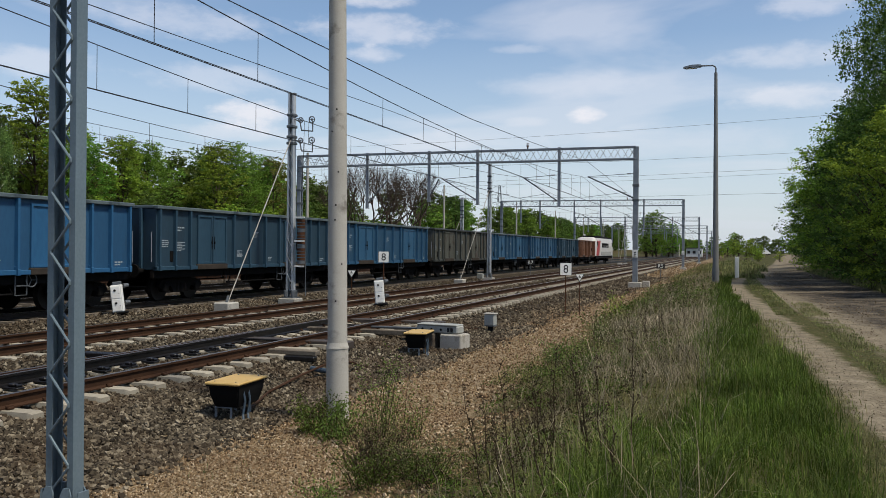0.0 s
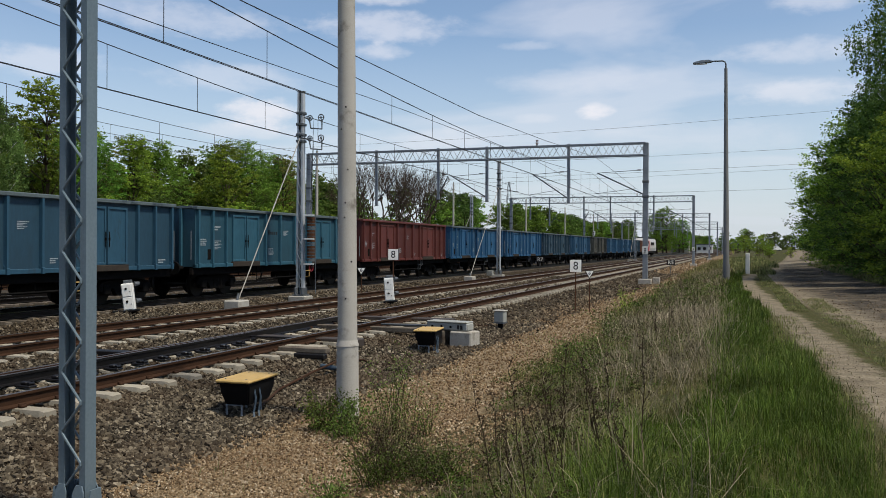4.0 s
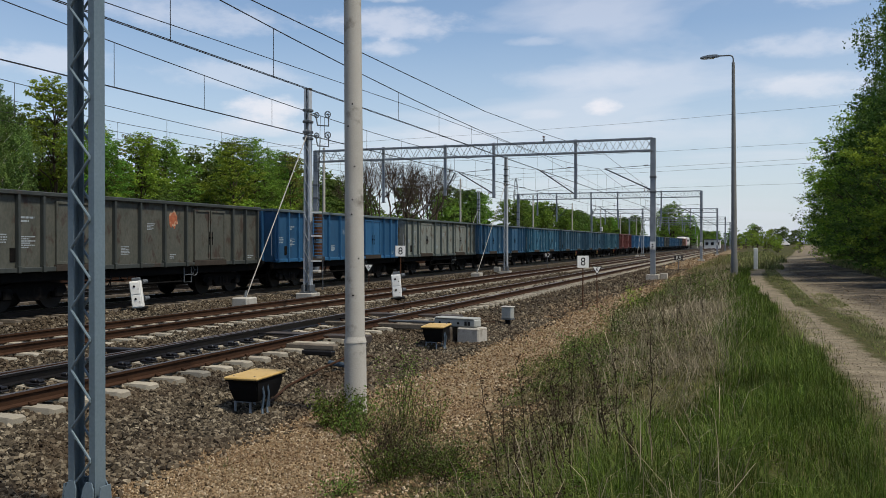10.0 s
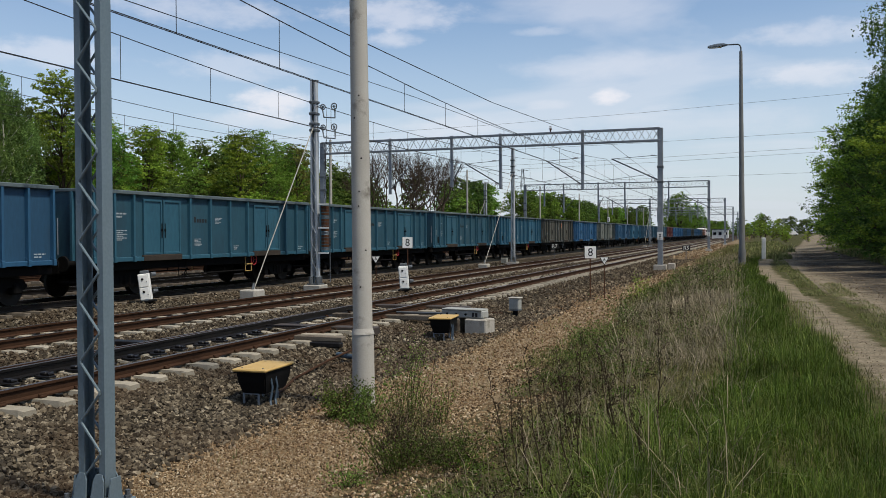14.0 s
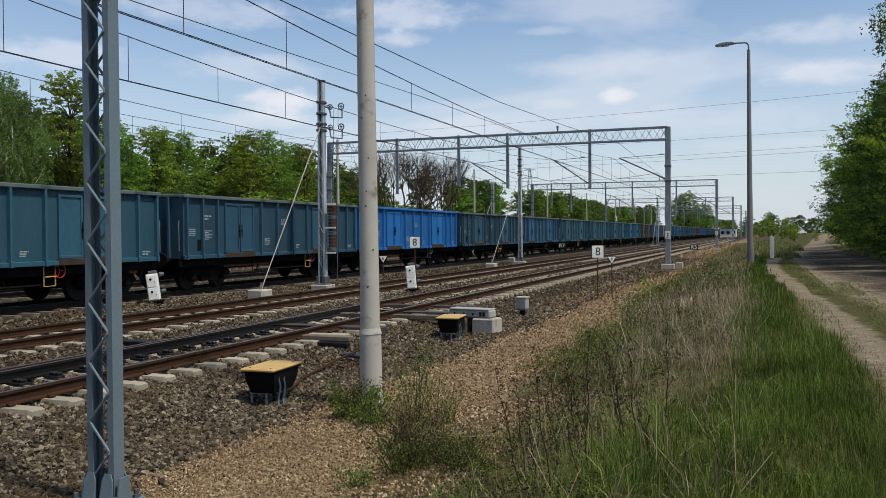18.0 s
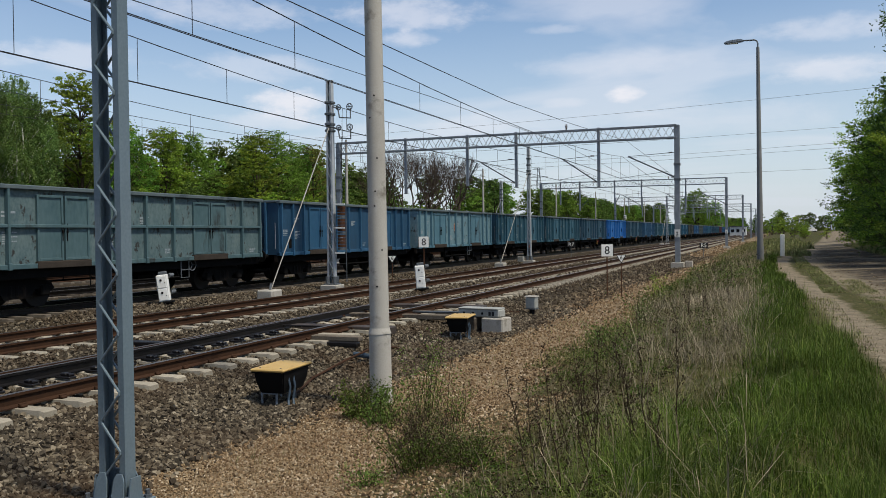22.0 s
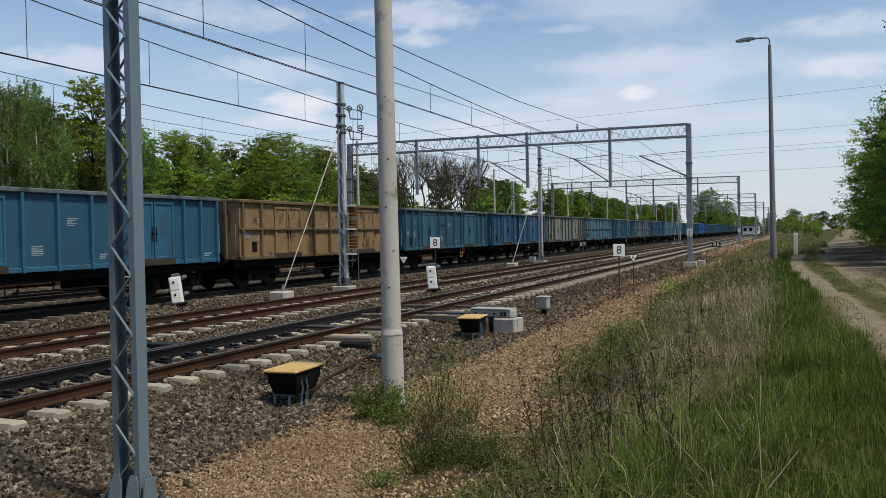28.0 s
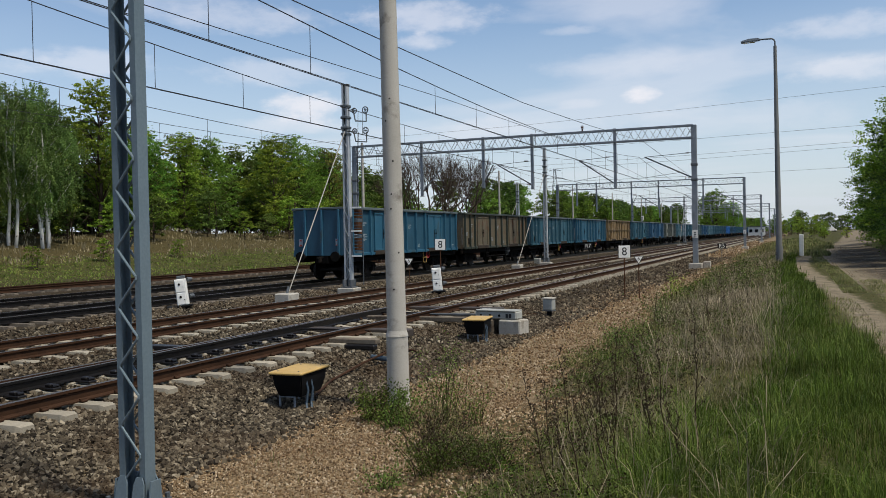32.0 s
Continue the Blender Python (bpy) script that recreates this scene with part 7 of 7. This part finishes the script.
blades("lane_grass", [(1.95, 2.6, 12, 32, 9000, 0.03, 0.11, 0.010, 1.2), (1.2, 1.8, 26, 44, 6000, 0.04, 0.13, 0.014, 1.2), (0.95, 1.6, 42, 62, 4000, 0.05, 0.14, 0.02, 1.1), (5.9, 8.5, 30, 90, 9000, 0.15, 0.45, 0.03, 0.9), (-0.6, 2.2, 62, 84, 5000, 0.12, 0.4, 0.04, 0.9), (-2.5, 3.2, 84, 160, 12000, 0.2, 0.5, 0.09, 0.9), (0.95, 1.35, 5, 24, 3000, 0.03, 0.12, 0.008, 1.2)], "grass_mixed", "short grass along the lane", gap=0.5)
blades("trackside_weeds", [(-5.2, -3.2, 6, 24, 2200, 0.05, 0.18, 0.008, 1.1)], "grass_mixed", "sparse weeds in the gravel", gap=-0.25)


def herbs(name, regions, mat, label, size=0.02):
    """Low leafy herbs in clumps: x0, x1, y0, y1, clumps, leaves each, height, spread."""
    C = []
    for x0, x1, y0, y1, n, m, h, w in regions:
        for cx, cy in zip(rng.uniform(x0, x1, n), y0 + (y1 - y0) * rng.random(n) ** 1.3):
            k = rng.uniform(0.5, 1.4)
            px, py = cx + rng.normal(0, w * k, m), cy + rng.normal(0, w * k, m)
            pz = np.array([ground_z(a, b) for a, b in zip(px, py)]) + h * k * rng.random(m) ** 0.8
            C.append(np.stack([px, py, pz], 1))
    ob = part(name, quads(name, leaf_quads(np.concatenate(C), size, 0.0, 0.3), MAT[mat]), None)
    tagged(ob, label, "herbs", kind="stuff")


herbs("bank_herbs", [(-2.3, -1.2, 5.5, 12, 60, 90, 0.13, 0.10), (-3.2, -1.0, 11, 26, 110, 70, 0.20, 0.14), (-3.9, -2.8, 14, 30, 60, 60, 0.16, 0.12)], "grass", "low green herbs and clover on the bank", 0.016)
herbs("far_herbs", [(-4.2, -1.0, 26, 60, 140, 60, 0.35, 0.2)], "grass", "low green herbs farther along the bank", 0.04)
herbs("brown_herbs", [(-2.4, -1.0, 5.5, 10, 70, 70, 0.22, 0.10), (-3.0, -0.9, 10, 30, 190, 60, 0.34, 0.13), (-3.4, -0.9, 26, 50, 120, 60, 0.5, 0.18)], "stalk", "withered brown herbs on the bank", 0.012)


def dead_weed(x, y, h, seed, label="dark dead weed stalk with seed heads"):
    r = random.Random(seed)
    t = tagged(empty("dead_weed", pose(x, y, ground_z(x, y) - 0.03)), label, "weed", "dead weeds")
    lean = Vector((r.uniform(-0.30, 0.05), r.uniform(-0.1, 0.1), 1)).normalized()
    pts = [Vector((0, 0, 0)) + lean * h * k / 6 + Vector((0.012 * math.sin(k * 2 + seed), 0, 0)) for k in range(7)]
    part("stalk", polytube(bmesh.new(), pts, 0.0035 + 0.0025 * h, 5, 0.002), MAT["stalk"], t)
    C = []
    for k in range(11):
        u = 0.35 + 0.65 * k / 10
        p = lean * h * u
        d = Vector((r.uniform(-1, 1), r.uniform(-1, 1), r.uniform(0.4, 1.4))).normalized() * h * r.uniform(0.06, 0.16) * (1.15 - u * 0.6)
        part("twig", polytube(bmesh.new(), [p, p + d * 0.6, p + d], 0.0035, 3, 0.002), MAT["stalk"], t)
        for _ in range(14):
            C.append(p + d * r.uniform(0.3, 1.1) + Vector((r.gauss(0, 0.012), r.gauss(0, 0.012), r.gauss(0, 0.012))))
    heads = part("seed_head", quads("seed_head", leaf_quads(np.array([tuple(c) for c in C]), 0.009), MAT["stalk"]), None, t)
    heads["kind"] = "stuff"
    return t


WEEDS = [(-0.72, 6.9, 1.12), (-0.72, 6.3, 0.60), (-0.80, 6.2, 0.55)] + [(R.uniform(-1.75, -0.9), R.uniform(5.8, 7.8), R.uniform(0.65, 1.1)) for _ in range(16)]
WEEDS += [(R.uniform(-2.6, -0.6), R.uniform(12, 50), R.uniform(0.5, 0.85)) for _ in range(14)]
for i, (x, y, h) in enumerate(WEEDS):
    dead_weed(x, y, h, i)


def shrub(x, y, h, w, stems, leaves, leafmat, seed, label, leaf=0.018):
    r = random.Random(seed)
    t = tagged(empty("shrub", pose(x, y, ground_z(x, y) - 0.05)), label, "shrub", "trackside shrubs")
    C = []
    bm = bmesh.new()
    for k in range(stems):
        a = r.uniform(0, 2 * math.pi)
        d = Vector((math.cos(a) * w * r.uniform(0.1, 1), math.sin(a) * w * r.uniform(0.1, 1), h * r.uniform(0.6, 1.1)))
        s0 = Vector((r.gauss(0, w * 0.25), r.gauss(0, w * 0.25), 0))
        p = [s0, s0 + d * 0.5 + Vector((0, 0, h * 0.08)), s0 + d]
        polytube(bm, p, 0.0045, 4, 0.002)
        for _ in range(leaves):
            u = r.uniform(0.15, 1.05)
            C.append(tuple(s0 + d * u + Vector((r.gauss(0, 0.05), r.gauss(0, 0.05), r.gauss(0, 0.04)))))
    part("stem", bm, MAT["stalk"], t)
    part("foliage", quads("foliage", leaf_quads(np.array(C), leaf), MAT[leafmat]), None, t)


shrub(-5.0, 9.9, 0.46, 0.44, 32, 70, "grass", 1, "low dark-green leafy shrub at the pole's foot")
shrub(-4.55, 9.6, 0.46, 0.44, 30, 66, "leaf_dark", 14, "low dark-green leafy shrub at the pole's foot")
shrub(-4.05, 9.9, 1.05, 0.40, 22, 85, "leaf_dark", 2, "thin sprouting shrub with sparse young leaves", 0.013)
shrub(-3.55, 9.6, 0.55, 0.30, 14, 60, "leaf_dark", 18, "thin sprouting shrub with sparse young leaves", 0.013)
shrub(-3.6, 8.6, 0.46, 0.40, 34, 60, "grass_mixed", 3, "low tangled half-dry shrub in the gravel", 0.012)
shrub(-3.3, 8.0, 0.42, 0.42, 40, 60, "stalk", 4, "low tangled brown shrub in the gravel", 0.011)
shrub(-3.1, 7.4, 0.42, 0.42, 40, 70, "grass", 5, "low tangled dark shrub in the gravel", 0.012)
shrub(-2.75, 7.6, 0.36, 0.40, 36, 60, "grass_mixed", 16, "low tangled half-dry shrub in the gravel", 0.012)
shrub(-2.45, 7.1, 0.34, 0.36, 30, 60, "grass", 19, "low tangled dark shrub in the gravel", 0.012)
shrub(-3.4, 6.9, 0.22, 0.20, 14, 40, "leaf_dark", 17, "small green weed in the gravel", 0.014)
shrub(-3.7, 28.9, 1.0, 0.45, 16, 60, "leaf_fresh", 6, "yellow-green bush beside the gravel")
shrub(-3.3, 16.8, 0.5, 0.35, 16, 50, "leaf_dark", 7, "small green bush at the gravel's edge")
shrub(-3.2, 22, 0.5, 0.4, 16, 50, "leaf_dark", 8, "small green bush at the gravel's edge")
shrub(-2.2, 14, 0.6, 0.6, 16, 60, "leaf_dark", 9, "small dark bush on the bank")
shrub(-2.6, 19.0, 0.8, 0.6, 26, 30, "straw", 10, "dry brush on the bank")
shrub(-2.2, 30.0, 1.1, 0.9, 30, 34, "straw", 12, "dry brush on the bank")
shrub(-2.4, 40.0, 1.2, 1.0, 30, 34, "straw", 13, "dry brush on the bank")


# ---------------- far things ----------------
def far_house(x, y, w, d, h, label, mat="white"):
    t = tagged(empty("crossing_house", pose(x, y, ground_z(x, y))), label, "building", "far buildings")
    part("wall", bx((-w / 2, -d / 2, -0.5), (w / 2, d / 2, h), 0.03), MAT[mat], t)
    part("roof", bx((-w / 2 - 0.3, -d / 2 - 0.3, h), (w / 2 + 0.3, d / 2 + 0.3, h + 0.3), 0.03), MAT["galv_dark"], t)
    for k in range(3):
        wx = -w / 2 + w * (k + 0.5) / 3
        part("window", bx((wx - w * 0.09, -d / 2 - 0.05, h * 0.4), (wx + w * 0.09, -d / 2 + 0.05, h * 0.75)), MAT["glass"], t)


far_house(-13.5, 352, 6.0, 5, 3.3, "small flat-roofed white building by the tracks")
far_house(-22.5, 350, 7.0, 5, 5.2, "pale two-storey lineside building", "concrete_white")
van = tagged(empty("van", pose(14.0, 400, ground_z(14, 400), 0, 0, 25)), "small white van far down the lane", "van")
bm = bmesh.new()
prism(bm, [(-2.3, 0.45), (2.2, 0.45), (2.25, 1.1), (1.5, 1.25), (0.9, 2.0), (-2.2, 2.05)], 1.8)
part("body", bm, MAT["white"], van)
part("windscreen", bx((0.95, -0.8, 1.3), (1.45, 0.8, 1.9)), MAT["glass"], van)
for sx in (-1.5, 1.4):
    for sy in (-0.85, 0.85):
        part("wheel", tb((sx, sy - 0.1, 0.33), (sx, sy + 0.1, 0.33), 0.33, n=12), MAT["black"], van)


def pylon(x, y, h):
    t = tagged(empty("power_pylon", pose(x, y, 1.0)), "distant lattice power pylon above the trees", "pylon", "pylons")
    for a, b in ((-1, -1), (1, -1), (1, 1), (-1, 1)):
        part("leg", tb((a * 2.5, b * 2.5, 0), (a * 0.4, b * 0.4, h), 0.12, n=4), MAT["galv_dark"], t)
    for z, w in ((h * 0.98, 3.0), (h * 0.86, 5.0), (h * 0.74, 4.0)):
        part("arm", polytube(bmesh.new(), [(-w, 0, z), (0, 0, z + 0.8), (w, 0, z), (-w, 0, z)], 0.10, 4), MAT["galv_dark"], t)
    n = 10
    for s in (-1, 1):
        pts = []
        for i in range(n + 1):
            z = h * i / n
            k = 2.5 - 2.1 * i / n
            pts.append(((k if i % 2 else -k), s * k, z))
        part("bracing", polytube(bmesh.new(), pts, 0.07, 4), MAT["galv_dark"], t)


pylon(-110, 420, 33)
pylon(-140, 178, 27)


motions()
